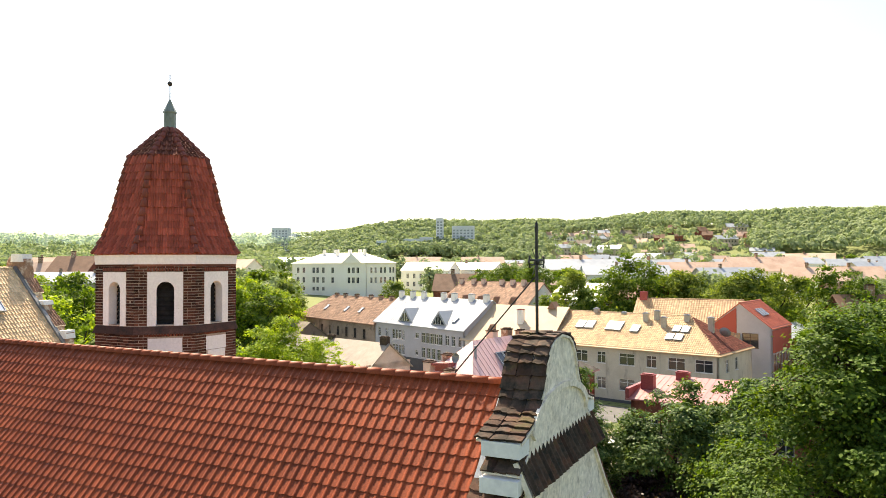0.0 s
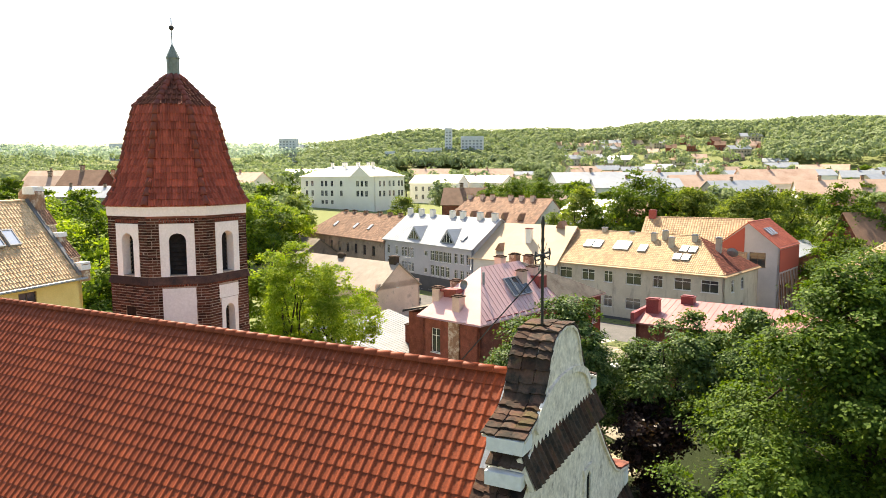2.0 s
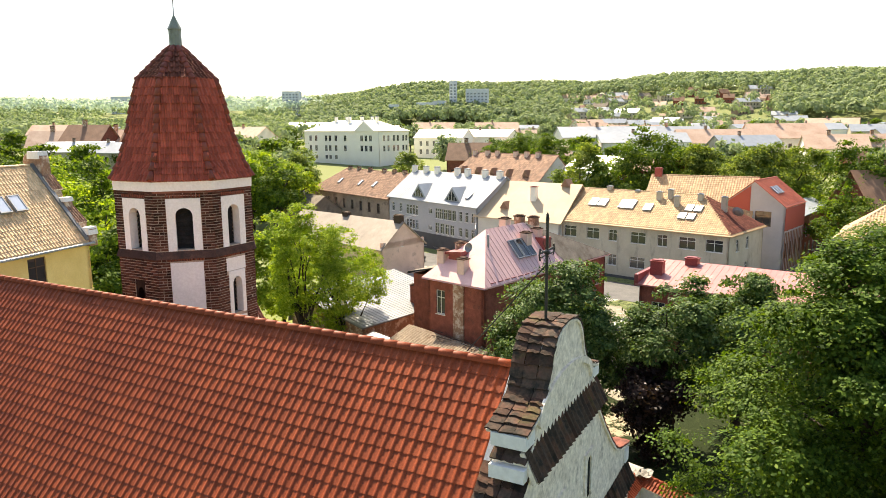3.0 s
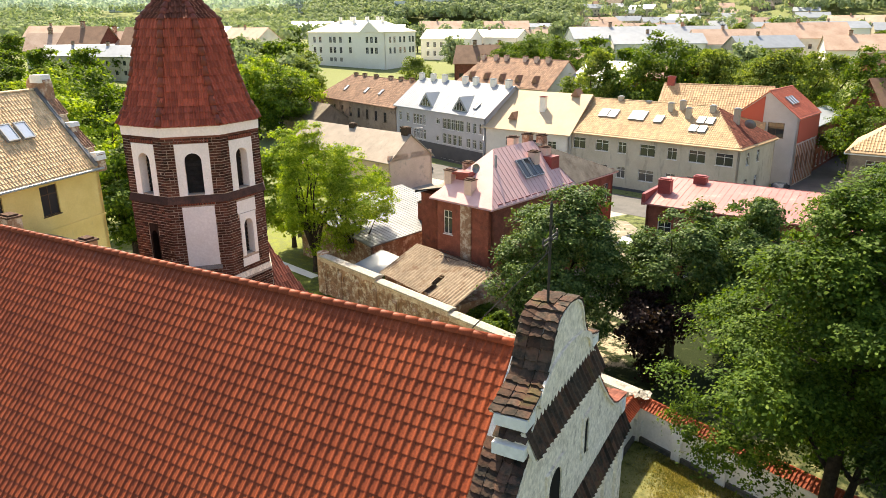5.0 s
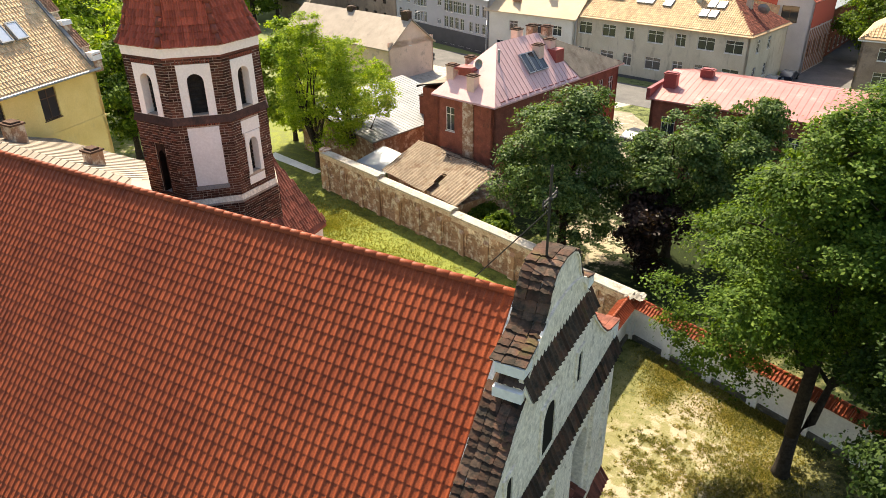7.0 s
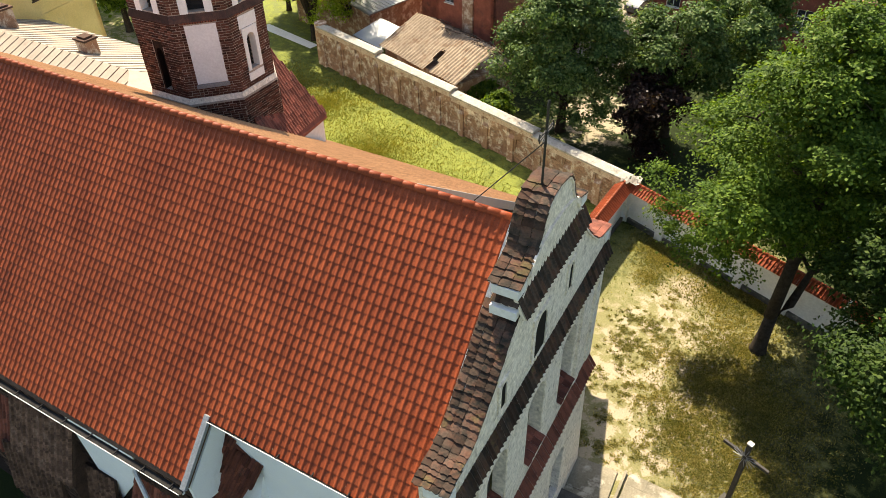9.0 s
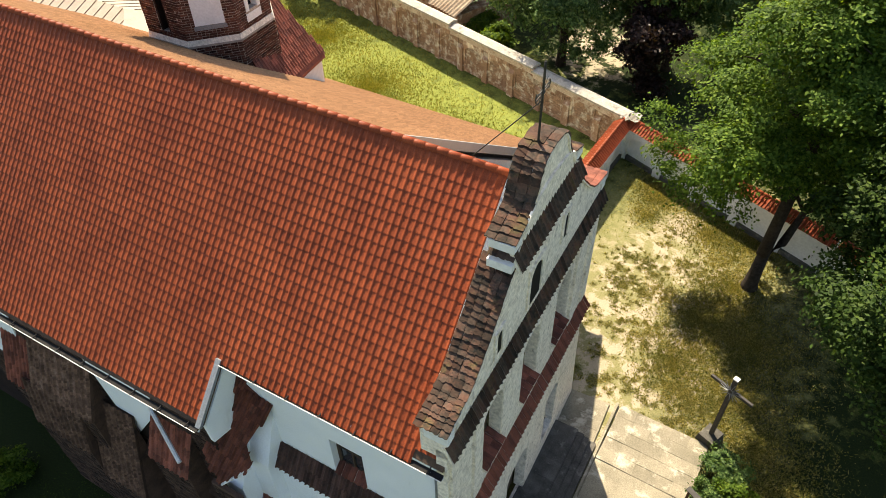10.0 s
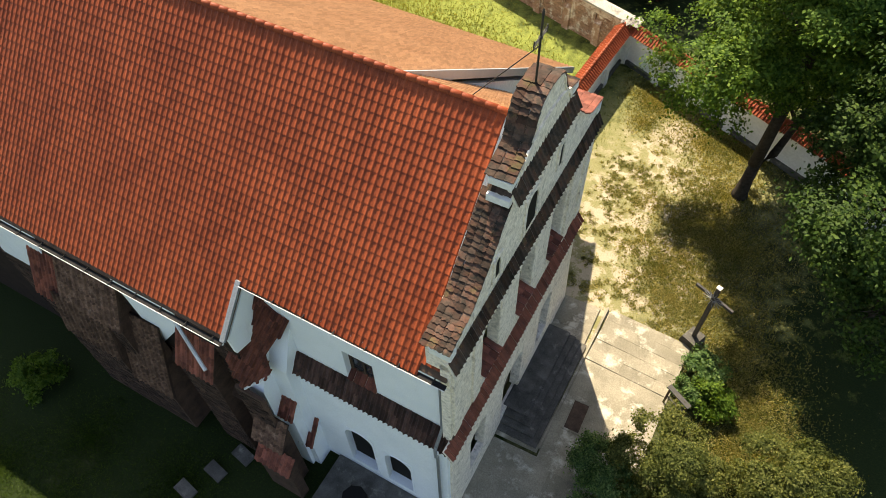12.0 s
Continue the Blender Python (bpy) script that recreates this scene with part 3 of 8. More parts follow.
far_m = frame_of((-8.3 - 22, RY, RZ), (1, 0, 0), (0, math.cos(S2), -math.sin(S2)))
deck2 = Mesh()
deck2.box(0, 0, -0.2, 22, 18.6, -0.01)
roof_far = part("roof", deck2, M["wood_dark"], church, "sunlit orange tiled aisle roof", m=far_m)
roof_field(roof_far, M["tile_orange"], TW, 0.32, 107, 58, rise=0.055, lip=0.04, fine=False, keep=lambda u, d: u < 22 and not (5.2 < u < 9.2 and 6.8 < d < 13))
deck3 = Mesh()
S3 = math.atan(0.86)
deck3.box(0, 0, -0.2, 3.25, 9.5, -0.01)
roof_front = part("roof", deck3, M["wood_dark"], church, "orange tiled slope behind the gable", m=frame_of((-8.3, RY, RZ - 0.02), (1, 0, 0), (0, math.cos(S3), -math.sin(S3))))
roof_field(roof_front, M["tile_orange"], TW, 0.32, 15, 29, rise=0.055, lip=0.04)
vf = Mesh()
vf.box(-0.10, 0.1, 0.02, 0.02, E1 - 0.9, 0.06)
part("flashing", vf, M["zinc"], church, "grey sheet flashing along the gable", m=near)
# ridge caps
cap = cap_mesh(0.345, 0.106, 0.116).data("ridge_tile", M["tile"], True, False)
ridge = part("ridge", Mesh(), M["tile"], church, "row of half-round ridge tiles")
for i in range(75):
    part("ridge_tile", cap, M["tile"], ridge, m=Matrix.Translation((GX - 0.333 * (i + 1), RY, RZ + 0.0)) @ Matrix.Rotation(radians(random.uniform(-1, 1)), 4, "Z"))
# walls of the nave
nw = Mesh()
NY = 7.2
wall_with_holes(nw, -11.8, -4.35, 0, 12.75, [(-8.22, 8.45, -7.06, 10.32), (-8.6, 0.3, -6.9, 4.6)], 0.9, lambda u, v, z: (u, NY + v, z))
part("wall", nw, M["plaster_skylit"], church, "white plastered nave wall")
bw = Mesh()
wall_with_holes(bw, -33, -11.8, 0, 11.2, [(-17.6, 0.5, -15.4, 5.5)], 1.0, lambda u, v, z: (u, 5.9 + v, z))
brick_wall = part("wall", bw, M["brick_shaded"], church, "old brick nave wall in a shade-darkened colour")
ew = Mesh()
ew.box(-33.5, 5.6, 0, -33, 26, 10)
ew.box(-33, 26, 0, -8.5, 26.4, 7.4)
part("wall", ew, M["plaster"], church)
aw = Mesh()
aw.prism([(12, 0), (26.4, 0), (26.4, 7.2), (12, 17.3)], -8.75, -8.45, 0)
part("wall", aw, M["plaster"], church, "greyish plastered end wall of the aisle")
vb = Mesh()
vb.box(22 - 0.02, 0.2, -0.24, 22.06, 18.7, 0.06)
part("verge_board", vb, M["white_metal"], church, "white metal verge strip", m=far_m)


# ---- nave details ----
def arch_points(hw, spring, top, n=10):
    return [(hw * math.cos(a), spring + (top - spring) * math.sin(a)) for a in np.linspace(math.pi, 0, n + 1)]


def arch_slab(mesh, place, hw, z0, z1, ow, spring, top, v0, v1):
    """A slab of half width hw from z0 to z1 with an arched opening of half width ow; v0 is its face, v1 its back."""
    arc = arch_points(ow, spring, top)
    for v in (v0, v1):
        mesh.face(place(-hw, v, z0), place(-ow, v, z0), place(-ow, v, spring), place(-hw, v, spring))
        mesh.face(place(ow, v, z0), place(hw, v, z0), place(hw, v, spring), place(ow, v, spring))
        up = [(-hw + 2 * hw * i / (len(arc) - 1), z1) for i in range(len(arc))]
        up[0], up[-1] = (-hw, z1), (hw, z1)
        for i in range(len(arc) - 1):
            mesh.face(place(arc[i][0], v, arc[i][1]), place(arc[i + 1][0], v, arc[i + 1][1]), place(up[i + 1][0], v, z1), place(up[i][0], v, z1))
        mesh.face(place(-hw, v, spring), place(-ow, v, spring), place(-hw, v, z1))
        mesh.face(place(ow, v, spring), place(hw, v, spring), place(hw, v, z1))
    edge = [(-ow, z0)] + arc + [(ow, z0)]
    for (a, b), (c, d) in zip(edge, edge[1:]):
        mesh.face(place(a, v0, b), place(c, v0, d), place(c, v1, d), place(a, v1, b))
    rim = [(-hw, z0), (-hw, z1), (hw, z1), (hw, z0)]
    for (a, b), (c, d) in zip(rim, rim[1:]):
        mesh.face(place(a, v0, b), place(c, v0, d), place(c, v1, d), place(a, v1, b))
    for s in (-1, 1):
        mesh.face(place(s * hw, v0, z0), place(s * ow, v0, z0), place(s * ow, v1, z0), place(s * hw, v1, z0))


def tile_strip(parent, origin, u, d, length, width, mat, w=0.24, c=0.28, lip=0.028, rise=0.06, label="", singly=False, under="plaster_old"):
    """A narrow tiled weathering: a board with rows of tiles on it."""
    if Vector(u).cross(Vector(d)).z < 0:
        origin, u = Vector(origin) + Vector(u).normalized() * length, -Vector(u)
    b = Mesh()
    b.box(0, 0, -0.1, length, width, -0.008)
    base = part("weathering", b, M[under], parent, label, m=frame_of(origin, u, d))
    rows = max(1, round(width / c))
    cols = max(1, round(length / w))
    roof_field(base, mat, length / cols, width / rows, cols, rows, jitter=0.008, rise=rise, lip=lip, pick=lambda u, d: singly)
    return base


def tiled_facet(name, parent, pts, mat, w=0.22, c=0.3, rise=0.05, lip=0.03, down=None, label="", thick=0.12, under="brick_cap", jitter=0.008):
    """A flat tiled facet with the given corners; the tiles run down its slope, or along down."""
    pts = [Vector(p) for p in pts]
    mid_ = sum(pts, Vector()) / len(pts)
    nrm_ = Vector()
    for p, q in zip(pts, pts[1:] + pts[:1]):
        nrm_ += (p - mid_).cross(q - mid_)
    nrm_ = nrm_.normalized() if nrm_.z > 0 else -nrm_.normalized()
    pts = [p - nrm_ * (p - mid_).dot(nrm_) for p in pts]
    dn_ = Vector(down) if down else Vector((0, 0, -1))
    dn_ = (dn_ - nrm_ * dn_.dot(nrm_)).normalized()
    u_ = dn_.cross(nrm_)
    fr_m = Matrix((u_, dn_, nrm_)).transposed().to_4x4()
    fr_m.translation = mid_
    inv_ = fr_m.inverted()
    flat_ = [(inv_ @ p).to_2d() for p in pts]
    u0, d0 = min(p.x for p in flat_), min(p.y for p in flat_)
    u1, d1 = max(p.x for p in flat_), max(p.y for p in flat_)

    def within(u, d):
        u, d = u + u0, d + d0
        odd = False
        for p, q in zip(flat_, flat_[1:] + flat_[:1]):
            if (p.y > d) != (q.y > d) and u < p.x + (d - p.y) / (q.y - p.y) * (q.x - p.x):
                odd = not odd
        return odd

    sl_ = Mesh()
    sl_.prism([(p.x - u0, p.y - d0) for p in flat_], -thick, -0.004, 2)
    base = part(name, sl_, M[under], parent, label, m=fr_m @ Matrix.Translation((u0, d0, 0)))
    roof_field(base, M[mat], w, c, int((u1 - u0) / w) + 1, int((d1 - d0) / c) + 1, keep=within, jitter=jitter, rise=rise, lip=lip)
    return base


# window in the nave wall
nwin = Mesh()
for x0, z0, x1, z1 in ((-8.22, 8.7, -8.12, 10.32), (-7.16, 8.7, -7.06, 10.32), (-8.12, 8.7, -7.16, 8.78), (-8.12, 10.24, -7.16, 10.32), (-7.67, 8.78, -7.61, 10.24), (-8.12, 9.6, -7.67, 9.65), (-7.61, 9.6, -7.16, 9.65)):
    nwin.box(x0, NY + 0.24, z0, x1, NY + 0.32, z1)
nave_window = part("window_frame", nwin, M["wood_dark"], church, "dark wooden window frame")
pg = Mesh()
pg.box(-8.2, NY + 0.29, 8.7, -7.08, NY + 0.31, 10.3)
part("pane", pg, M["glass"], nave_window)
tile_strip(church, (-7.06, NY + 0.25, 8.74), (-1, 0, 0), (0, -1, -0.95), 1.16, 0.42, M["tile_brown"], label="tiled window sill")
# tiled string course along the nave wall
tile_strip(church, (-4.1, NY, 8.4), (-1, 0, 0), (0, -0.55, -0.9), 6.6, 0.95, M["tile_dark"], w=0.2, c=0.48, rise=0.085, label="dark brown tiled string course", under="brick_cap")
low = Mesh()
wall_with_holes(low, -11.5, -4.2, 0, 7.6, [(-8.9, 0.9, -7.5, 4.4), (-7.1, 0.9, -5.8, 4.0)], 0.35, lambda u, v, z: (u, NY - 0.38 + v, z))
part("wall", low, M["plaster_skylit"], church, "lower white wall with two arched niches")
# black sheet for the shade at the back of both niches
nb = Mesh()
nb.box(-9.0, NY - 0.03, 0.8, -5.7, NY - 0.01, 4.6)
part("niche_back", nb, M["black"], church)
for cx, hw, zt in ((-8.2, 0.7, 4.4), (-6.45, 0.65, 4.0)):
    na = Mesh()
    arch_slab(na, lambda u, v, z: (cx + u, NY - 0.40 + v, z), hw + 0.02, 0.9, zt + 0.02, hw - 0.06, zt - 0.7, zt - 0.03, 0.0, 0.2)
    part("niche_arch", na, M["plaster_skylit"], church)

# gutters
def gutter(x0, x1, y, z):
    g = Mesh()
    n = 8
    for x in (x0, x1):
        for r in (0.085, 0.072):
            for k in range(n + 1):
                a = math.pi + math.pi * k / n
                g.v.append((x, y + r * math.cos(a), z + r * math.sin(a)))
    k = n + 1
    for i in range(n):
        for o in (0, k):
            g.f.append((o + i, o + i + 1, 2 * k + o + i + 1, 2 * k + o + i))
    part("gutter", g, M["gutter"], church, "dark metal gutter")
    for i in range(int(abs(x1 - x0) / 1.1)):
        x = max(x0, x1) - 0.4 - 1.1 * i
        br = Mesh()
        br.box(x, y - 0.1, z - 0.02, x + 0.03, y + 0.25, z + 0.02)
        part("gutter_bracket", br, M["gutter"], church)
    lp = Mesh()
    lp.tube([(x0, y - 0.095, z - 0.01), (x1, y - 0.095, z - 0.01)], 0.013, 6)
    part("gutter_lip", lp, M["frame_white"], church, "white painted gutter edge")
    fb = Mesh()
    fb.box(min(x0, x1), y + 0.02, z - 0.17, max(x0, x1), y + 0.09, z - 0.085)
    part("fascia", fb, M["frame_white"], church)


y1, z1 = RY - E1 * math.cos(PITCH), RZ - E1 * math.sin(PITCH)
y2, z2 = RY - E2 * math.cos(PITCH), RZ - E2 * math.sin(PITCH)
gutter(-11.3, -4.15, y1 - 0.09, z1 - 0.02)
gutter(-32, -11.4, y2 - 0.09, z2 - 0.02)
side = Mesh()
side.box(6.24, E1, -0.02, 6.42, E2, 0.09)
part("flashing", side, M["zinc"], church, "blue-grey zinc verge flashing", m=near)
cheek = Mesh()
cheek.prism([(NY, z1 - 0.1), (NY, z1 - 3.2), (y2 + 0.25, z2 - 1.2), (y2 + 0.2, z2 - 0.25)], -11.55, -11.4, 0)
part("wall", cheek, M["plaster_skylit"], church)
dp = Mesh()
dp.tube([(-4.45, y1 - 0.08, z1 - 0.1), (-4.5, NY - 0.12, z1 - 0.6), (-4.5, NY - 0.12, 8.6), (-4.5, NY - 0.62, 7.9), (-4.5, NY - 0.62, 7.3), (-4.5, NY - 0.5, 7.0), (-4.5, NY - 0.5, 0.2)], 0.06, 10)
part("downpipe", dp, M["zinc"], church, "zinc downpipe", smooth=True)
fl = Mesh()
fl.box(-0.9, 6.3, 0.0, -0.05, 6.62, 0.16)
part("flashing", fl, M["zinc"], church, m=near)

# buttresses of the plastered bay
def buttress(x0, x1, y0, y1_, zt, zb, wall, tile, c=0.3, w=0.22):
    b = Mesh()
    b.prism([(y1_, 0), (y1_, zt - 0.12), (y0, zb - 0.12), (y0, 0)], x0, x1, 0)
    bt = part("buttress", b, M[wall], church)
    run, fall = y1_ - y0, zt - zb
    ln = math.hypot(run, fall) + 0.18
    tile_strip(bt, (x1 + 0.06, y1_, zt), (-1, 0, 0), (0, -run, -fall), x1 - x0 + 0.12, ln, M[tile], w=w, c=c, under="plaster_skylit" if wall == "plaster_skylit" else "brick_cap")
    return bt


mb = Mesh()
for xa, xb, yt, zt, yb, zb in ((-11.15, -10.36, 7.2, 10.0, 6.4, 8.0), (-11.95, -11.15, 7.2, 10.1, 5.75, 6.9)):
    mb.prism([(7.2, 0), (yt, zt), (yb, zb), (yb - 0.05, 0)], xa, xb, 0)
main = part("buttress", mb, M["plaster_skylit"], church, "white corner buttress with a brown tiled cap")
tiled_facet("cap", main, [(-11.43, 7.16, 11.33), (-10.28, 7.14, 10.46), (-10.97, 6.28, 8.92), (-10.75, 6.07, 8.24), (-11.6, 5.45, 7.39), (-12.31, 5.66, 8.4), (-12.08, 6.25, 9.64)],
            "tile_brown", w=0.2, c=0.3, rise=0.06, down=(-0.45, -0.7, -1.4), label="brown tiled cap", under="tile_brown")
fr_ = Mesh()
fr_.box(-12.15, 5.4, 0, -10.9, 5.54, 7.1)
part("facing", fr_, M["brick_cap"], main, "old brick facing")
vg = Mesh()
vg.tube([(-11.62, 5.43, 7.36), (-10.74, 6.05, 8.2)], 0.05, 6)
part("verge_board", vg, M["frame_white"], main, "white mortar verge")
buttress(-11.3, -10.5, 5.95, 6.85, 6.2, 4.9, "plaster_skylit", "tile_brown")
buttress(-10.9, -10.2, 6.1, 6.85, 3.5, 2.3, "plaster_skylit", "tile_brown")
buttress(-11.9, -10.5, 4.95, 5.6, 5.0, 3.9, "brick_cap", "brick_step", 0.12, 0.28)
buttress(-11.6, -10.0, 4.5, 4.95, 3.6, 3.1, "brick_cap", "tile_brown", 0.2, 0.28)
# brick bays
for tri in ([(-17.4, 10.6), (-14.0, 10.6), (-14.86, 8.14), (-16.65, 5.62)], [(-25.6, 10.6), (-21.0, 10.6), (-21.62, 8.4), (-23.43, 6.0), (-25.6, 6.0)]):
    pm = Mesh()
    pm.prism(tri, 5.84, 5.93, 1)
    part("blind_panel", pm, M["plaster_skylit"], church, "white plaster field")
buttress(-22.5, -20.7, 5.1, 5.9, 8.5, 6.4, "brick_cap", "tile_brown")
buttress(-20.66, -17.5, 5.12, 5.9, 9.1, 7.1, "brick_cap", "brick_step", 0.115, 0.29)
buttress(-21.3, -18.3, 4.72, 5.12, 6.9, 4.9, "brick_cap", "brick_step", 0.115, 0.29)
buttress(-18.3, -16.1, 4.75, 5.75, 7.4, 3.4, "brick_cap", "brick_step", 0.115, 0.29)
buttress(-14.7, -13.0, 5.2, 5.9, 8.6, 7.1, "brick_cap", "tile_brown")
lg_ = Mesh()
lg_.prism([(5.9, 5.6), (5.9, 5.2), (5.55, 5.2), (5.55, 5.3)], -16.2, -12.2, 0)
part("ledge", lg_, M["brick_cap"], church, "sloping brick ledge")
vs = Mesh()
vs.tube([(-14.5, 5.82, 9.1), (-12.7, 5.05, 8.4)], 0.07, 6)
part("verge_board", vs, M["frame_white"], church)
# courses of the brick wall under the eaves
bf = Mesh()
frng = random.Random(12)
for x0, x1, y0, zt in ((-22.5, -20.7, 5.1, 6.1), (-20.66, -17.5, 5.12, 6.8), (-18.3, -16.1, 4.75, 3.2), (-21.3, -18.3, 4.72, 4.7), (-12.15, -10.9, 5.4, 7.0), (-14.7, -13.0, 5.2, 6.9)):
    for j in range(int((zt - 0.2) / 0.105)):
        x = x0 + 0.01 - 0.14 * (j % 2)
        while x < x1 - 0.05:
            ln = frng.choice((0.28, 0.28, 0.14))
            if x >= x0 - 0.005 and x + ln < x1 + 0.02:
                bf.box(x, y0 - frng.uniform(0.008, 0.035), 0.2 + j * 0.105, x + ln - 0.018, y0 + 0.01, 0.2 + j * 0.105 + 0.085)
            x += ln
tagged(part("brickwork", bf, M["brick_cap"], church, fix=False), "brick courses of the buttresses", kind="stuff")
# courses below 2.6 m are darkened for the shade at the wall foot
cb, cb_low = Mesh(), Mesh()
rng = random.Random(5)
for j in range(96):
    x = -26 - 0.15 * (j % 2)
    while x < -12.0:
        ln = rng.choice((0.29, 0.29, 0.14))
        z = 0.2 + j * 0.11
        if not any(a - 0.1 < x + ln / 2 < b + 0.1 and c < z < d for a, b, c, d in ((-17.25, -14.9, 5.8, 10.7), (-25.6, -22.8, 5.8, 10.7), (-17.6, -15.4, 0.5, 5.5))):
            o = rng.uniform(0.005, 0.03)
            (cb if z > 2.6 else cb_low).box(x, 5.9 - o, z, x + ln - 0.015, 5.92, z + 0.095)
        x += ln
tagged(part("brickwork", cb, M["brick_cap"], brick_wall, fix=False), "courses of weathered brown bricks", kind="stuff")
tagged(part("brickwork", cb_low, M["brick_shaded"], brick_wall, fix=False), "courses of shade-darkened bricks", kind="stuff")

# ---- west gable ----
FM = Matrix.Translation((-4.13, 7.0, 0)) @ Matrix.Rotation(math.atan(0.016), 4, "Z")     # y along the facade, x outwards
FW, FC = 10.8, 5.4
fac = part("facade", Mesh(), M["plaster_old"], church, "weathered white baroque gable facade", m=FM)
NICHES0 = [(1.5, 1.6, 2.8, 4.8), (8.0, 1.6, 9.3, 4.8)]
DOOR = (4.45, 0.6, 6.35, 4.4)
NICHES1 = [(2.1, 9.1, 3.4, 12.0), (4.75, 9.1, 6.05, 12.0), (7.4, 9.1, 8.7, 12.0)]


def stage(z0, z1, holes):
    m = Mesh()
    wall_with_holes(m, 0, FW, z0, z1, holes, 0.3, lambda u, v, z: (-v, u, z))
    return part("wall", m, M["plaster_old"], fac)


stage(0, 8.0, NICHES0 + [DOOR])
stage(8.0, 13.3, NICHES1)
for s0, z0, s1, z1 in NICHES0 + NICHES1 + [DOOR]:
    a = Mesh()
    c, hw = (s0 + s1) / 2, (s1 - s0) / 2
    arch_slab(a, lambda u, v, z: (-v, c + u, z), hw + 0.01, z0, z1 + 0.01, hw - 0.03, z1 - hw * 0.8, z1 - 0.04, 0.02, 0.42)
    nf = part("niche", a, M["plaster_old"], fac, "arched niche")
    bk = Mesh()
    bk.box(-0.62, s0, z0, -0.5, s1, z1)
    part("niche_back", bk, M["wood_dark"] if (s0, z0, s1, z1) == DOOR else M["glass"], nf)
    if z0 > 8:
        tile_strip(nf, (-0.42, s0, z0 + 0.22), (0, 1, 0), (1, 0, -0.4), s1 - s0, 0.62, M["tile_brown"])


GT = 0.72                               # thickness of the gable above the roof


def gable_left():
    return [(0.0, 13.0), (0.0, 14.1), (0.4, 14.2), (0.9, 14.32), (1.3, 14.52), (1.83, 14.96), (2.4, 15.52), (2.97, 16.14), (3.45, 16.62)]


def top_left():
    return [(3.55, 16.4), (3.55, 17.40), (3.85, 17.54), (4.15, 17.7), (4.35, 18.0), (4.52, 18.44), (4.72, 18.68), (4.95, 18.8)]


def mirrored(left, middle=()):
    return left + list(middle) + [(2 * FC - s, z) for s, z in reversed(left)]


TOPARC = [(5.25, 18.85), (5.55, 18.85)]
gab = Mesh()
gab.prism(mirrored(gable_left()), -GT, 0.0, 0)
part("wall", gab, M["plaster_old"], fac)
topm = Mesh()
topm.prism(mirrored(top_left(), TOPARC), -0.62, 0.03, 0)
part("wall", topm, M["plaster_old"], fac)
# slits and blind windows of the gable
for s, z0, z1, hw in ((5.0, 13.95, 15.3, 0.38), (7.1, 14.5, 15.4, 0.15), (2.75, 14.15, 14.95, 0.15)):
    a = Mesh()
    arch_slab(a, lambda u, v, z: (0.05 - v, s + u, z), hw + 0.14, z0 - 0.1, z1 + 0.12, hw, z1 - hw, z1, 0.0, 0.06)
    wf = part("blind_window", a, M["plaster_old"], fac, "small arched gable window")
    # flat black sheet on the solid wall stands for a recess's shade
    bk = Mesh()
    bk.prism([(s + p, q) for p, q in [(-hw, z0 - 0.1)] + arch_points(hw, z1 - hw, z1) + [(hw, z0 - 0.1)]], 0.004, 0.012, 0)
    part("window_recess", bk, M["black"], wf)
# pilasters and mouldings
for s in (0.1, 1.4, 8.9, 10.2):
    p = Mesh()
    p.box(0, s, 8.5, 0.09, s + 0.5, 12.9)
    part("pilaster", p, M["plaster_old"], fac)
mo = Mesh()
rib = [(FC + 1.62 * math.cos(t), 17.42 + 0.62 * math.sin(t)) for t in np.linspace(0.0, math.pi, 13)]
mo.prism(rib + [(p - (p - FC) * 0.07, q - 0.11) for p, q in reversed(rib)], 0.03, 0.09, 0)
part("moulding", mo, M["plaster_old"], fac)
for s0, s1, z0, z1 in ((3.22, 3.66, 17.16, 17.40), (3.14, 3.62, 16.60, 16.84), (-0.02, 0.3, 13.7, 14.06)):
    for s2, s3 in ((s0, s1), (2 * FC - s1, 2 * FC - s0)):
        b = Mesh()
        b.box(-0.6, s2, z0, 0.05, s3, z1)
        part("moulding", b, M["plaster"], fac, "whitewashed moulding")
# sloping buttress at the far corner of the facade
cbt = Mesh()
cbt.prism([(FW - 0.1, 0), (FW + 1.35, 0), (FW + 0.8, 3.6), (FW + 0.3, 8.0), (FW - 0.1, 8.0)], -0.9, -0.02, 0)
part("buttress", cbt, M["plaster_old"], fac, "sloping plastered corner buttress")
# tiled weatherings on the face
for z, s0, s1, out, drop in ((8.2, -0.45, FW + 0.1, 0.28, 0.48), (13.6, -0.05, FW + 0.05, 0.2, 0.5), (17.1, 3.3, 2 * FC - 3.3, 0.24, 0.52)):
    tile_strip(fac, (0.0, s0, z), (0, 1, 0), (out, 0, -drop), s1 - s0, math.hypot(out, drop), M["tile_old"] if z > 9 else M["tile_brown"], w=0.19, c=0.7, lip=0.03, rise=0.05, label="weathered tile weathering", singly=True)


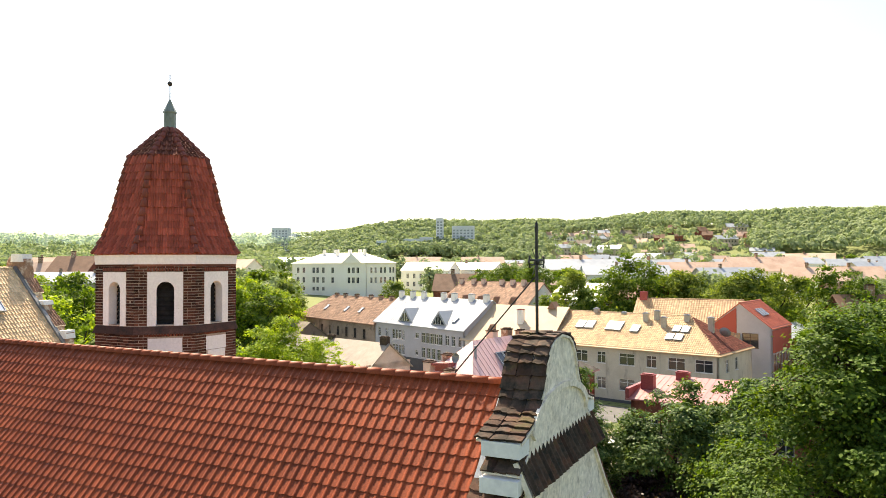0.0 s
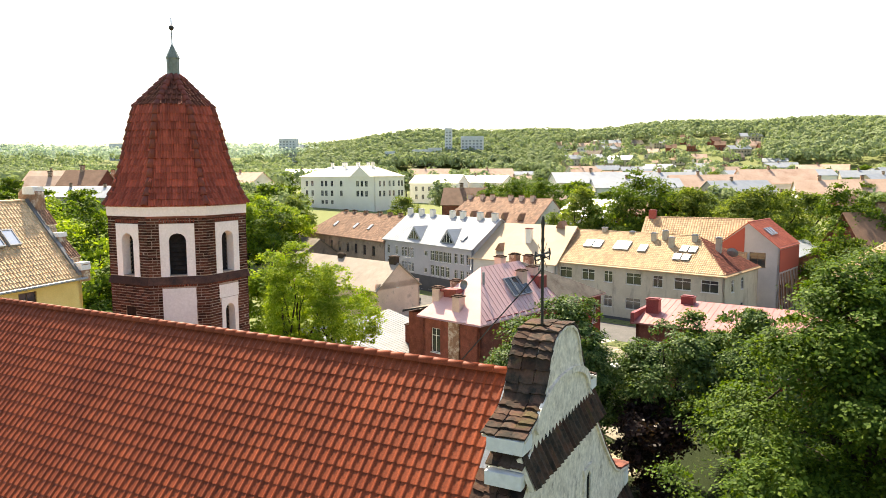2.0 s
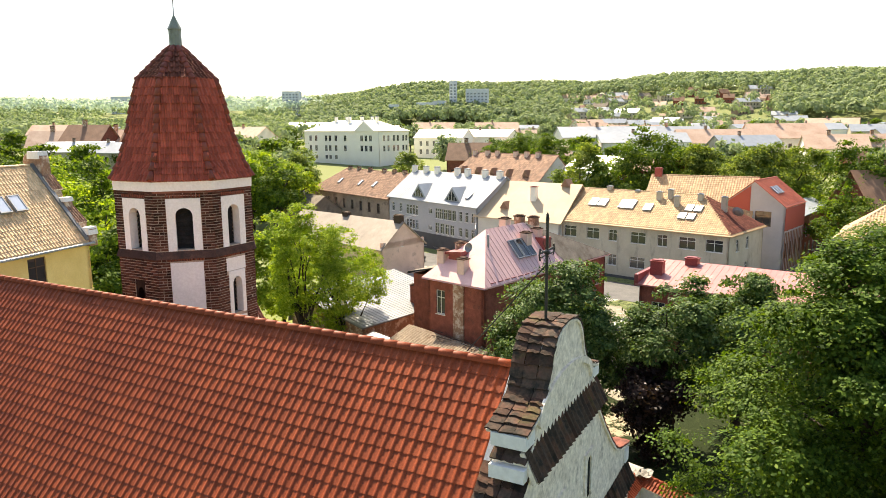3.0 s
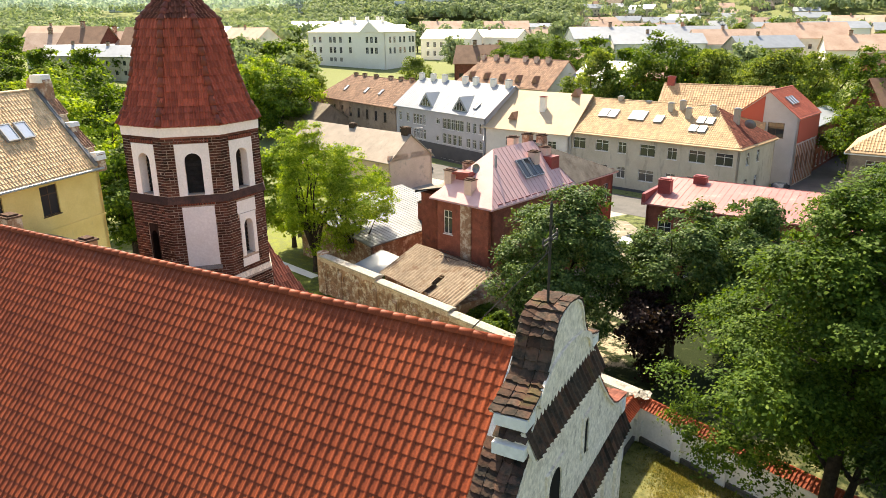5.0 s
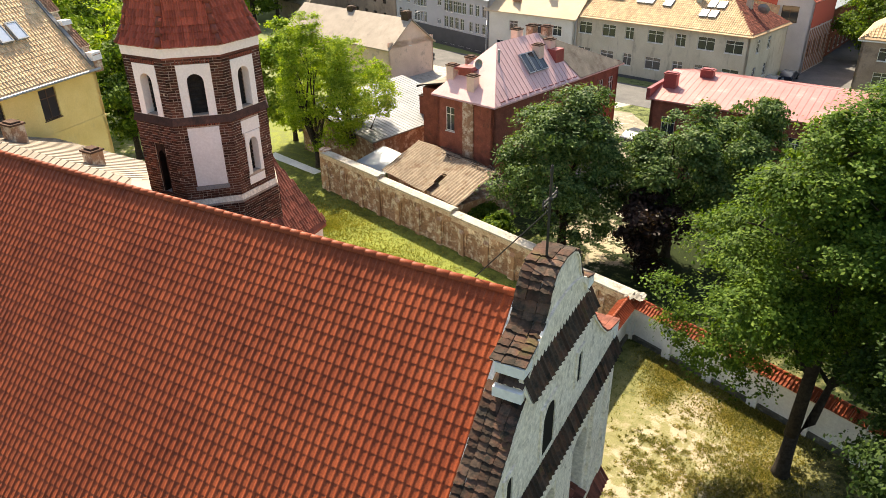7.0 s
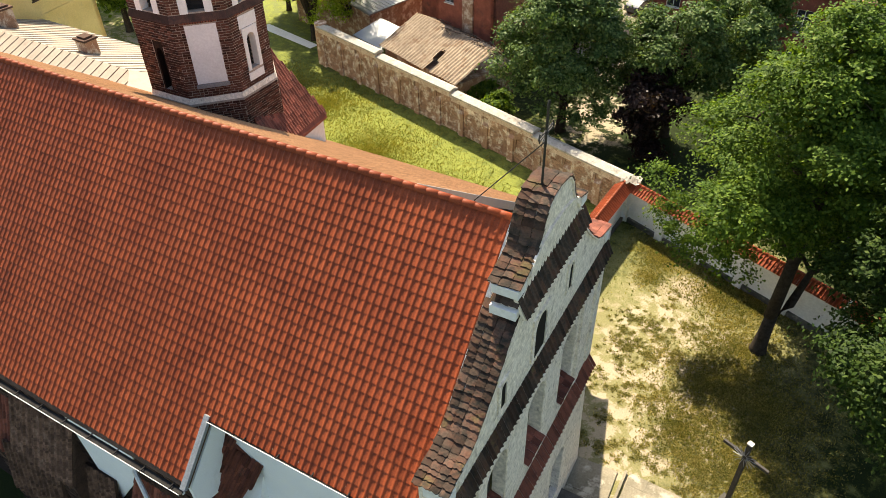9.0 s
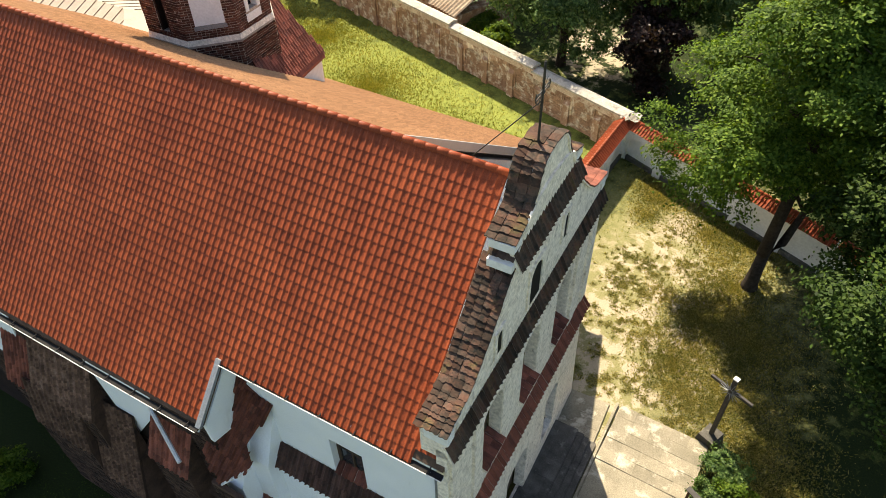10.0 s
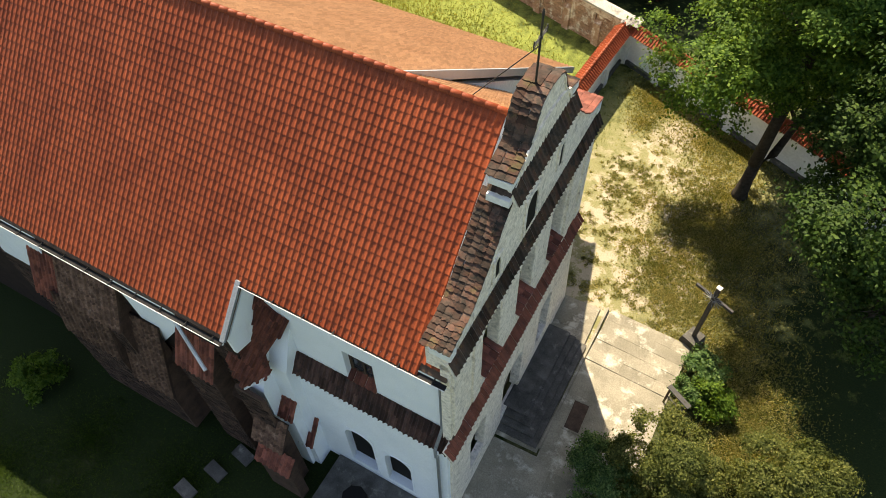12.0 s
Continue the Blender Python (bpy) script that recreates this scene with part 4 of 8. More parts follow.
def coping(points, side, mat="tile_old", c=0.24, seed=1, back=0.62, front=0.06):
    """Rows of flat tiles across the wall's depth, from the first point down to the last."""
    for n, ((sa, za), (sb, zb)) in enumerate(zip(points, points[1:])):
        if side < 0:
            sa, sb = 2 * FC - sa, 2 * FC - sb
        ln = math.hypot(sb - sa, zb - za)
        d = Vector((0, sb - sa, zb - za))
        b = Mesh()
        b.box(0, 0, -0.06, back + front, ln, -0.012)
        m = frame_of((front, sa, za + 0.05), (-1, 0, 0), d) if side > 0 else frame_of((-back, sa, za + 0.05), (1, 0, 0), d)
        base = part("coping", b, M["plaster_old"], fac, m=m)
        plain_tiles(base, M[mat], back + front, ln + 0.02, 0.24, c, seed + n)


gl, tl = gable_left(), top_left()
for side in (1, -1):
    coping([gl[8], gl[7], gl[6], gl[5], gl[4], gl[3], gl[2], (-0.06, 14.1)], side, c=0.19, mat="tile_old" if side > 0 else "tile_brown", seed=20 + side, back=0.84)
    coping([(FC, 18.88), tl[7], tl[6], tl[5], tl[4], tl[3], tl[2], (3.28, 17.36)], side, c=0.2, seed=40 + side, back=0.72, front=0.07)
    coping([(3.64, 17.14), (3.24, 16.86)], side, seed=60 + side)

# ---- iron cross on the gable ----
cross = thing("iron_cross", "black wrought iron cross with a wire stay on the gable", "cross", FM @ Matrix.Translation((-0.35, 5.2, 18.75)))
cr = Mesh()
cr.tube([(0, 0, 0), (0, 0, 2.2)], 0.028, 6)
for s in (-0.035, 0.035):
    cr.tube([(0, s, 0.0), (0, s, 1.3)], 0.012, 5)
part("mast", cr, M["iron"], cross)
for path, r in (([(0, -0.36, 1.52), (0, 0.36, 1.52)], 0.022), ([(0, -0.36, 1.44), (0, 0.36, 1.44)], 0.014), ([(0, -0.36, 1.38), (0, -0.41, 1.48), (0, -0.36, 1.6)], 0.018), ([(0, 0.36, 1.38), (0, 0.41, 1.48), (0, 0.36, 1.6)], 0.018),
                ([(0, -0.05, 2.02), (0, -0.06, 2.12), (0, 0, 2.22), (0, 0.06, 2.12), (0, 0.05, 2.02)], 0.015)):
    ca = Mesh()
    ca.tube(path, r, 6)
    part("arm", ca, M["iron"], cross)
boss = Mesh()
boss.lathe([(0, 1.42), (0.04, 1.44), (0.06, 1.48), (0.04, 1.52), (0, 1.54)], 10)
boss = part("boss", boss, M["iron"], cross)
for k in range(12):
    a = 2 * math.pi * k / 12 + 0.26
    ray_ = Mesh()
    ray_.tube([(0, 0, 1.48), (0, 0.34 * math.cos(a), 1.48 + 0.34 * math.sin(a))], 0.006, 4)
    part("ray", ray_, M["iron"], boss)
inv = (FM @ Matrix.Translation((-0.35, 5.2, 18.75))).inverted()
wire = Mesh()
wire.tube([(0, 0, 1.25), tuple(inv @ Vector((-6.1, RY + 0.05, RZ + 0.12)))], 0.014, 6)
part("stay_wire", wire, M["iron"], cross)

# ---- bell tower ----
TX, TY = -23.3, 20.0
TURN8 = math.atan2(-TY, -TX) + radians(-3)
tower = thing("bell_tower", "octagonal dark brick bell tower with white window surrounds, red helm", "tower",
              Matrix.Translation((TX, TY, 0)) @ Matrix.Rotation(TURN8, 4, "Z"))
AP = 2.56                                # distance of the faces from the axis
RR = AP / math.cos(math.pi / 8)
HALF = AP * math.tan(math.pi / 8)


def octa(r, z):
    return [(r * math.cos(math.pi / 8 + k * math.pi / 4), r * math.sin(math.pi / 8 + k * math.pi / 4), z) for k in range(8)]


def on_face(k):
    c, s = math.cos(k * math.pi / 4), math.sin(k * math.pi / 4)
    return lambda u, v, z: ((AP - v) * c - u * s, (AP - v) * s + u * c, z)


def ring(r0, r1, z0, z1):
    m = Mesh()
    a, b, c, d = octa(r0, z0), octa(r1, z1), octa(r0 - 0.35, z0), octa(r1 - 0.35, z1)
    for k in range(8):
        l = (k + 1) % 8
        m.face(a[k], a[l], b[l], b[k])
        m.face(b[k], b[l], d[l], d[k])
        m.face(c[k], c[l], a[l], a[k])
    return m


part("cornice", ring(RR + 0.03, RR + 0.05, 20.25, 20.62), M["plaster_clean"], tower, "white plastered cornice band")
part("string_course", ring(RR + 0.01, RR + 0.02, 20.17, 20.25), M["brick"], tower)
part("string_course", ring(RR + 0.11, RR + 0.0, 17.66, 17.95), M["tile_dark"], tower, "sloping dark brick string course")
part("string_course", ring(RR + 0.07, RR + 0.02, 14.28, 14.5), M["plaster_old"], tower, "worn white string course")
part("plinth", ring(RR + 0.09, RR + 0.09, 10.0, 14.28), M["mortar"], tower)
brick_data = {}
for ln in (0.285, 0.14):
    b = Mesh()
    b.box(-0.04, -ln / 2, 0, 0.02, ln / 2, 0.079)
    brick_data[ln] = b.data("brick", M["brick"])
loose = Mesh()
brng = random.Random(3)
n_parts = 0
tower_walls = {}
for k in range(8):
    at = on_face(k)
    kk = k if k < 4 else k - 8
    holes = [(-0.33, 18.0, 0.33, 19.65)]
    solid = [(-0.63, 17.95, 0.63, 19.97)]
    if kk == 0:
        solid.append((-0.6, 15.08, 0.6, 17.5))
    elif kk == 1:
        holes.append((-0.27, 15.2, 0.27, 16.8))
        solid += [(-0.52, 16.85, 0.52, 17.5), (-0.44, 15.15, 0.44, 16.9), (-0.47, 14.72, 0.47, 15.06)]
    elif kk == -1:
        holes.append((-0.27, 14.7, 0.27, 16.8))
    w = Mesh()
    wall_with_holes(w, -HALF, HALF, 0, 20.25, holes, 0.5, lambda u, v, z: at(u, v + 0.012, z))
    wl = part("wall", w, M["mortar"], tower)
    tower_walls[k] = wl
    if abs(kk) > 2:
        continue
    # belfry window: white surround, arched opening, wooden louvres
    s = Mesh()
    arch_slab(s, at, 0.62, 17.96, 19.96, 0.31, 19.3, 19.6, -0.012, 0.34)
    sur = part("window_surround", s, M["plaster_clean"], tower, "white plastered belfry window surround")
    lv = Mesh()
    for i in range(9):
        z = 18.02 + i * 0.17
        a, b = (-0.31, 0.31)
        lv.face(at(a, 0.355, z), at(b, 0.355, z), at(b, 0.41, z + 0.13), at(a, 0.41, z + 0.13))
        lv.face(at(a, 0.355, z - 0.025), at(b, 0.355, z - 0.025), at(b, 0.355, z), at(a, 0.355, z))
    lv.face(at(-0.33, 0.44, 17.9), at(0.33, 0.44, 17.9), at(0.33, 0.44, 19.7), at(-0.33, 0.44, 19.7))
    part("louvre", lv, M["gutter"], sur, "dark wooden louvre slats")
    den = Mesh()
    for i in range(13):
        u = -0.62 + i * 0.1
        q = [at(u, -0.03, 20.0), at(u + 0.05, -0.03, 20.0), at(u + 0.05, -0.03, 20.12), at(u, -0.03, 20.12)]
        r = [at(u, 0.05, 20.0), at(u + 0.05, 0.05, 20.0), at(u + 0.05, 0.05, 20.12), at(u, 0.05, 20.12)]
        den.face(*q)
        for i0 in range(4):
            den.face(q[i0], q[(i0 + 1) % 4], r[(i0 + 1) % 4], r[i0])
        if kk in (0, 1):
            dz = -2.42
            q = [(p[0], p[1], p[2] + dz) for p in q]
            r = [(p[0], p[1], p[2] + dz) for p in r]
            den.face(*q)
            for i0 in range(4):
                den.face(q[i0], q[(i0 + 1) % 4], r[(i0 + 1) % 4], r[i0])
    tagged(part("dentil_course", den, M["brick_red"], wl), "row of small brick dentils", kind="stuff")

    def slab(u0, z0, u1, z1, out, mat, name, label=""):
        m = Mesh()
        pts = [(u0, z0), (u1, z0), (u1, z1), (u0, z1)]
        m.face(*[at(u, -out, z) for u, z in pts])
        for (a, b), (c, d) in zip(pts, pts[1:] + pts[:1]):
            m.face(at(a, -out, b), at(c, -out, d), at(c, 0.08, d), at(a, 0.08, b))
        return part(name, m, M[mat], tower, label)

    if kk == 0:
        slab(-0.6, 15.08, 0.6, 17.5, 0.0, "plaster_clean", "blind_panel", "white plaster panel with flaking spots")
        slab(-0.66, 14.9, 0.66, 15.06, 0.05, "zinc", "panel_sill")
    if kk == 1:
        s = Mesh()
        arch_slab(s, at, 0.44, 15.17, 16.95, 0.25, 16.4, 16.7, -0.03, 0.3)
        part("window_surround", s, M["plaster_clean"], tower)
        slab(-0.52, 16.97, 0.52, 17.48, 0.0, "plaster_clean", "blind_panel")
        slab(-0.47, 14.72, 0.47, 15.06, 0.0, "plaster_clean", "blind_panel")
        lv = Mesh()
        for i in range(9):
            z = 15.2 + i * 0.18
            lv.face(at(-0.26, 0.315, z), at(0.26, 0.315, z), at(0.26, 0.37, z + 0.14), at(-0.26, 0.37, z + 0.14))
        lv.face(at(-0.28, 0.4, 15.1), at(0.28, 0.4, 15.1), at(0.28, 0.4, 16.9), at(-0.28, 0.4, 16.9))
        part("louvre", lv, M["gutter"], tower)
    if kk == -1:
        # black sheet for the shade inside this opening
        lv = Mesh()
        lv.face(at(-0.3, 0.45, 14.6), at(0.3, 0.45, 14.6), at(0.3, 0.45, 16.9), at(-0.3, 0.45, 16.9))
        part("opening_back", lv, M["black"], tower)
        s = Mesh()
        arch_slab(s, at, 0.268, 14.72, 16.79, 0.18, 16.2, 16.5, 0.03, 0.44)
        part("reveal", s, M["brick_shaded"], tower, "dark brick reveal of the niche")
    # bricks in courses
    rot = Matrix.Rotation(k * math.pi / 4, 4, "Z")
    for j in range(54):
        z = 14.52 + j * 0.105
        if 17.6 < z < 17.93 or z > 20.12:
            continue
        u = -HALF - (0.145 if j % 2 else 0.0) + 0.01
        while u < HALF - 0.05:
            ln = 0.285 if (brng.random() < 0.7) else 0.14
            c = u + ln / 2
            u += ln + 0.018
            if c - ln / 2 < -HALF - 0.03 or c + ln / 2 > HALF + 0.03:
                ln = 0.14
                c = max(-HALF + 0.07, min(HALF - 0.07, c))
            lo_, hi_ = c - ln / 2, c + ln / 2
            for a, z0, b, z1 in solid + holes:
                if z0 - 0.07 < z < z1 and lo_ < b and hi_ > a:
                    lo_, hi_ = (lo_, min(hi_, a - 0.006)) if c < (a + b) / 2 else (max(lo_, b + 0.006), hi_)
            if hi_ - lo_ < 0.035:
                continue
            if hi_ - lo_ < ln - 0.01:
                loose.box(-0.04, lo_, 0, 0.02, hi_, 0.079, rot @ Matrix.Translation((AP - 0.012 + brng.uniform(-0.01, 0.01), 0, z)))
                continue
            m = rot @ Matrix.Translation((AP - 0.012 + brng.uniform(-0.012, 0.012), c, z + brng.uniform(-0.006, 0.006)))
            if kk in (0, 1) and n_parts < 300 and 14.5 < z < 18.6:
                part("brick", brick_data[ln], M["brick"], wl, m=m)
                n_parts += 1
            else:
                loose.box(-0.04, -ln / 2, 0, 0.02, ln / 2, 0.079, m)
# wider base below the string course
for k in range(8):
    if 2 < k < 6:
        continue
    rot = Matrix.Rotation(k * math.pi / 4, 4, "Z")
    ap = AP + 0.09 * math.cos(math.pi / 8)
    half = ap * math.tan(math.pi / 8)
    for j in range(33):
        z = 10.75 + j * 0.105
        u = -half - (0.145 if j % 2 else 0.0) + 0.01
        while u < half - 0.05:
            ln = 0.285 if (brng.random() < 0.7) else 0.14
            lo_, hi_ = max(u, -half), min(u + ln, half)
            u += ln + 0.018
            if hi_ - lo_ > 0.035:
                loose.box(-0.04, lo_, 0, 0.02, hi_, 0.079, rot @ Matrix.Translation((ap + brng.uniform(-0.012, 0.014), 0, z + brng.uniform(-0.006, 0.006))))
tagged(part("brickwork", loose, M["brick"], tower, fix=False), "courses of dark fired bricks", kind="stuff")

# helm
PROFILE = [(0.22, 25.75), (1.55, 24.45), (1.83, 23.5), (2.09, 22.4), (2.46, 21.33), (2.86, 20.62)]
hb = Mesh()
for (r1, zt), (r0, zb) in zip(PROFILE, PROFILE[1:]):
    a, b = octa(r0 - 0.03, zb - 0.02), octa(r1 - 0.03, zt - 0.02)
    for k in range(8):
        l = (k + 1) % 8
        hb.face(a[k], a[l], b[l], b[k])
lo, hi = octa(2.83, 20.6), octa(2.4, 20.6)
for k in range(8):
    hb.face(lo[k], lo[(k + 1) % 8], hi[(k + 1) % 8], hi[k])
helm = part("helm", hb, M["tile_tower"], tower, "dark red tiled bell-shaped helm")
CH = math.cos(math.pi / 8)
for k in range(8):
    kk = k if k < 4 else k - 8
    if abs(kk) > 2:
        continue
    ang = k * math.pi / 4
    outw, sidew = Vector((math.cos(ang), math.sin(ang), 0)), Vector((-math.sin(ang), math.cos(ang), 0))
    for i, ((r1, zt), (r0, zb)) in enumerate(zip(PROFILE, PROFILE[1:])):
        p1, p0 = outw * (r1 * CH) + Vector((0, 0, zt)), outw * (r0 * CH) + Vector((0, 0, zb))
        d = p0 - p1
        ln = d.length
        rows = max(1, round(ln / 0.31))
        w0, w1 = r1 * math.sin(math.pi / 8), r0 * math.sin(math.pi / 8)
        cols = math.ceil(2 * w1 / 0.19) + 1
        start = p1 - sidew * (cols * 0.19 / 2)
        fr = frame_of(start, sidew, d)
        if fr.to_3x3().col[2].dot(outw) < 0:
            fr = frame_of(p1 + sidew * (cols * 0.19 / 2), -sidew, d)
        seg = part("tile_row", Mesh(), M["tile_tower"], helm, m=fr)
        roof_field(seg, M["tile_tower" if i else "tile_brown"], 0.19, ln / rows, cols, rows, jitter=0.006, rise=0.07, lip=0.055,
                   keep=lambda u, dd: abs(u - cols * 0.19 / 2) < w0 + (w1 - w0) * dd / ln + 0.03)
hip_cap = cap_mesh(0.38, 0.10, 0.15, 6).data("hip_tile", M["tile_hip"], True, False)
for k in range(8):
    a = math.pi / 8 + k * math.pi / 4
    for (r1, zt), (r0, zb) in zip(PROFILE, PROFILE[1:]):
        p1, p0 = Vector((r1 * math.cos(a), r1 * math.sin(a), zt)), Vector((r0 * math.cos(a), r0 * math.sin(a), zb))
        n = max(1, round((p0 - p1).length / 0.33))
        d = (p0 - p1).normalized()
        tang = Vector((-math.sin(a), math.cos(a), 0))
        up = d.cross(tang)
        if up.dot(Vector((math.cos(a), math.sin(a), 0.3))) < 0:
            tang, up = -tang, -up
        m3 = Matrix((d, tang, up)).transposed().to_4x4()
        for i in range(n):
            m = m3.copy()
            m.translation = p1 + (p0 - p1) * (i / n)
            part("hip_tile", hip_cap, M["tile_hip"], helm, m=m)
sp = Mesh()
sp.lathe([(0.34, 25.55), (0.24, 25.75), (0.24, 26.42), (0.27, 26.42), (0.27, 26.46), (0.02, 27.0)], 8)
part("finial", sp, M["patina"], tower, "green copper finial")
rd = Mesh()
rd.tube([(0, 0, 26.9), (0, 0, 28.0)], 0.022, 6)
part("rod", rd, M["zinc"], tower)
bl = Mesh()
bl.lathe([(0.0, 27.53)] + [(0.1 * math.sin(t), 27.63 - 0.1 * math.cos(t)) for t in np.linspace(0.3, 2.84, 7)] + [(0.0, 27.73)], 12)
part("ball", bl, M["iron"], tower, smooth=True)

# small tiled annex beside the tower
annex = part("annex", Mesh(), M["plaster"], church, "white walled stair annex with red tile roof")
A0, A1, A2, A3, A4 = [Vector(p) for p in ((-22.35, 22.7, 14.49), (-20.5, 23.89, 11.17), (-19.91, 20.9, 11.42), (-20.31, 19.19, 12.71), (-21.25, 19.4, 14.08))]
down = Vector((0, 0, 0.12))
af = Mesh()
rim = [A0, A1, A2, A3, A4]
af.face(*rim)
af.face(*[p - down for p in rim])
for p, q in zip(rim, rim[1:] + rim[:1]):
    af.face(p, q, q - down, p - down)
aroof = part("annex_roof", af, M["tile_brown"], annex)
am = Mesh()
inner = Vector((-21.3, 21.4, 0))
top = [p.lerp(Vector((inner.x, inner.y, p.z)), 0.09) - down * 1.6 for p in rim]
foot = [Vector((p.x, p.y, 7.0)) for p in top]
am.face(*top)
for p, q, r, s in zip(top, top[1:] + top[:1], foot[1:] + foot[:1], foot):
    am.face(p, q, r, s)
part("wall", am, M["plaster"], annex)
e12 = (A2 - A1).normalized()
nrm = (A0 - A1).cross(A2 - A1).normalized()
dn = nrm.cross(e12)
if dn.z > 0:
    dn = -dn
fr = frame_of(A0, e12, dn)
if fr.to_3x3().col[2].z < 0:
    fr = frame_of(A0, -e12, dn)
seg = part("tile_row", Mesh(), M["tile_brown"], aroof, m=fr @ Matrix.Translation((-4.4, -0.6, 0.01)))
flat = [(fr.inverted() @ p).to_2d() for p in rim]


def inside_annex(u, d):
    u, d = u - 4.3, d - 0.45
    odd = False
    for p, q in zip(flat, flat[1:] + flat[:1]):
        if (p.y > d) != (q.y > d) and u < p.x + (d - p.y) / (q.y - p.y) * (q.x - p.x):
            odd = not odd
    return odd


roof_field(seg, M["tile_brown"], 0.2, 0.3, 44, 18, keep=inside_annex)
am = Mesh()
for p, q in ((A0, A1),):
    d = (q - p).normalized()
    for i in range(int((q - p).length / 0.3)):
        s = p + d * (0.3 * i)
        w = nrm if nrm.z > 0 else -nrm
        x = d.cross(w) * 0.09
        am.face(s - x, s + x, s + x + d * 0.3 + w * 0.05, s - x + d * 0.3 + w * 0.05)
        am.face(s - x + d * 0.3 + w * 0.05, s + x + d * 0.3 + w * 0.05, s + x + d * 0.3, s - x + d * 0.3)
part("verge", am, M["tile_brown"], annex)
am = Mesh()
am.box(-0.1, 0, -0.05, 0.1, (A2 - A1).length + 0.2, 0.05, Matrix.Translation((-20.5, 23.8, 9.55)) @ Matrix.Rotation(math.atan2(0.59, 2.99) + math.pi, 4, "Z") @ Matrix.Rotation(radians(31), 4, "X"))
part("flashing", am, M["zinc"], annex, "grey sheet metal flashing")


# ---- churchyard ----
def slab_grid(name, label, cat, m, nx, ny, w, d, mat, gap=0.007, thick=0.1, seed=1, kind="structure", skip=lambda i, j: False):
    """Paving slabs, each its own piece, on a dark bed."""
    rng = random.Random(seed)
    bed = Mesh()
    bed.box(0, 0, -0.1, nx * w, ny * d, 0.03)
    base = solo(name, bed, M["concrete"], label, cat, m, kind=kind)
    s = Mesh()
    s.box(gap, gap, 0, w - gap, d - gap, thick)
    one = s.data("slab", M[mat])
    for i in range(nx):
        for j in range(ny):
            if not skip(i, j):
                part("slab", one, M[mat], base, m=Matrix.Translation((i * w, j * d, rng.uniform(-0.02, 0.012))) @ Matrix.Rotation(radians(rng.uniform(-0.5, 0.5)), 4, "Z"))
    return base


FA = math.degrees(math.atan(0.036))
slab_grid("pavement", "sunlit worn concrete slab path", "pavement", Matrix.Translation((-2.1, 16.4, 0)) @ Matrix.Rotation(radians(-2), 4, "Z"), 5, 5, 0.82, 0.625, "concrete", gap=0.004, seed=2)
slab_grid("pavement", "cracked concrete forecourt before the facade", "pavement", Matrix.Translation((-4.4, 11.0, 0)) @ Matrix.Rotation(radians(FA), 4, "Z"), 2, 5, 1.1, 1.65, "concrete", 0.009, 0.09, 3)
slab_grid("pavement", "cracked concrete forecourt with stains", "pavement", Matrix.Translation((-4.2, 2.6, 0)) @ Matrix.Rotation(radians(FA), 4, "Z"), 4, 5, 1.55, 1.65, "concrete", 0.009, 0.06, 4)
slab_grid("pavement", "pale concrete yard by the steps", "pavement", Matrix.Translation((-2.12, 10.6, 0)), 1, 2, 4.1, 2.92, "concrete", 0.003, 0.07, 6)
kerb = Mesh()
kerb.box(0, 0, 0, 0.12, 8.2, 0.16)
solo("kerb", kerb, M["concrete"], "concrete kerb along the forecourt", "kerb", Matrix.Translation((-2.25, 11.3, 0)), kind="structure")
# raised platform along the facade, with steps round two of its sides
steps = thing("steps", "dark mossy stone platform with worn steps before the church door", "steps")
for i in range(4):
    st_ = Mesh()
    st_.box(-4.4, 11.2 + 0.33 * i, 0.03 + 0.15 * i, -2.3 - 0.3 * i, 17.0, 0.18 + 0.15 * i)
    part("step", st_, M["stone"], steps)
srng = random.Random(31)
for i in range(3):
    for j in range(5):
        pj = Mesh()
        pj.box(-4.3 + i * 0.37 + 0.012, 12.3 + j * 0.93, 0.6, -4.3 + (i + 1) * 0.37 - 0.012, 12.3 + (j + 1) * 0.93 - 0.03, 0.645 + srng.uniform(-0.008, 0.008))
        part("slab", pj, M["stone"], steps)
# pit with a metal cover
pit = thing("manhole_cover", "rusty rectangular metal cover in a concrete rim", "cover", Matrix.Translation((-1.32, 13.45, 0.05)) @ Matrix.Rotation(radians(2), 4, "Z"))
rim = Mesh()
for x0, y0, x1, y1_ in ((-0.42, -0.8, -0.34, 0.8), (0.34, -0.8, 0.42, 0.8), (-0.34, -0.8, 0.34, -0.72), (-0.34, 0.72, 0.34, 0.8)):
    rim.box(x0, y0, 0, x1, y1_, 0.09)
part("rim", rim, M["concrete"], pit)
lid = Mesh()
lid.box(-0.34, -0.72, 0, 0.34, 0.72, 0.045)
lid.box(-0.34, -0.03, 0.045, 0.34, 0.03, 0.06)
part("lid", lid, M["wood_dark"], pit, "rusty brown lid")
# wooden cross of the yard
wc = thing("wayside_cross", "tall dark wooden wayside cross with metal rays on a stone base", "cross", Matrix.Translation((2.0, 19.75, 0)) @ Matrix.Rotation(radians(-22), 4, "Z"))
b = Mesh()
b.prism([(-0.45, 0), (0.45, 0), (0.36, 0.5), (-0.36, 0.5)], -0.42, 0.42, 1)
part("base", b, M["stone"], wc)
p = Mesh()
p.box(-0.085, -0.08, 0.4, 0.085, 0.08, 4.6)
part("post", p, M["iron"], wc)
a = Mesh()
a.box(-0.98, -0.055, 3.78, 0.98, 0.055, 3.92)
part("crossbar", a, M["iron"], wc)
r = Mesh()
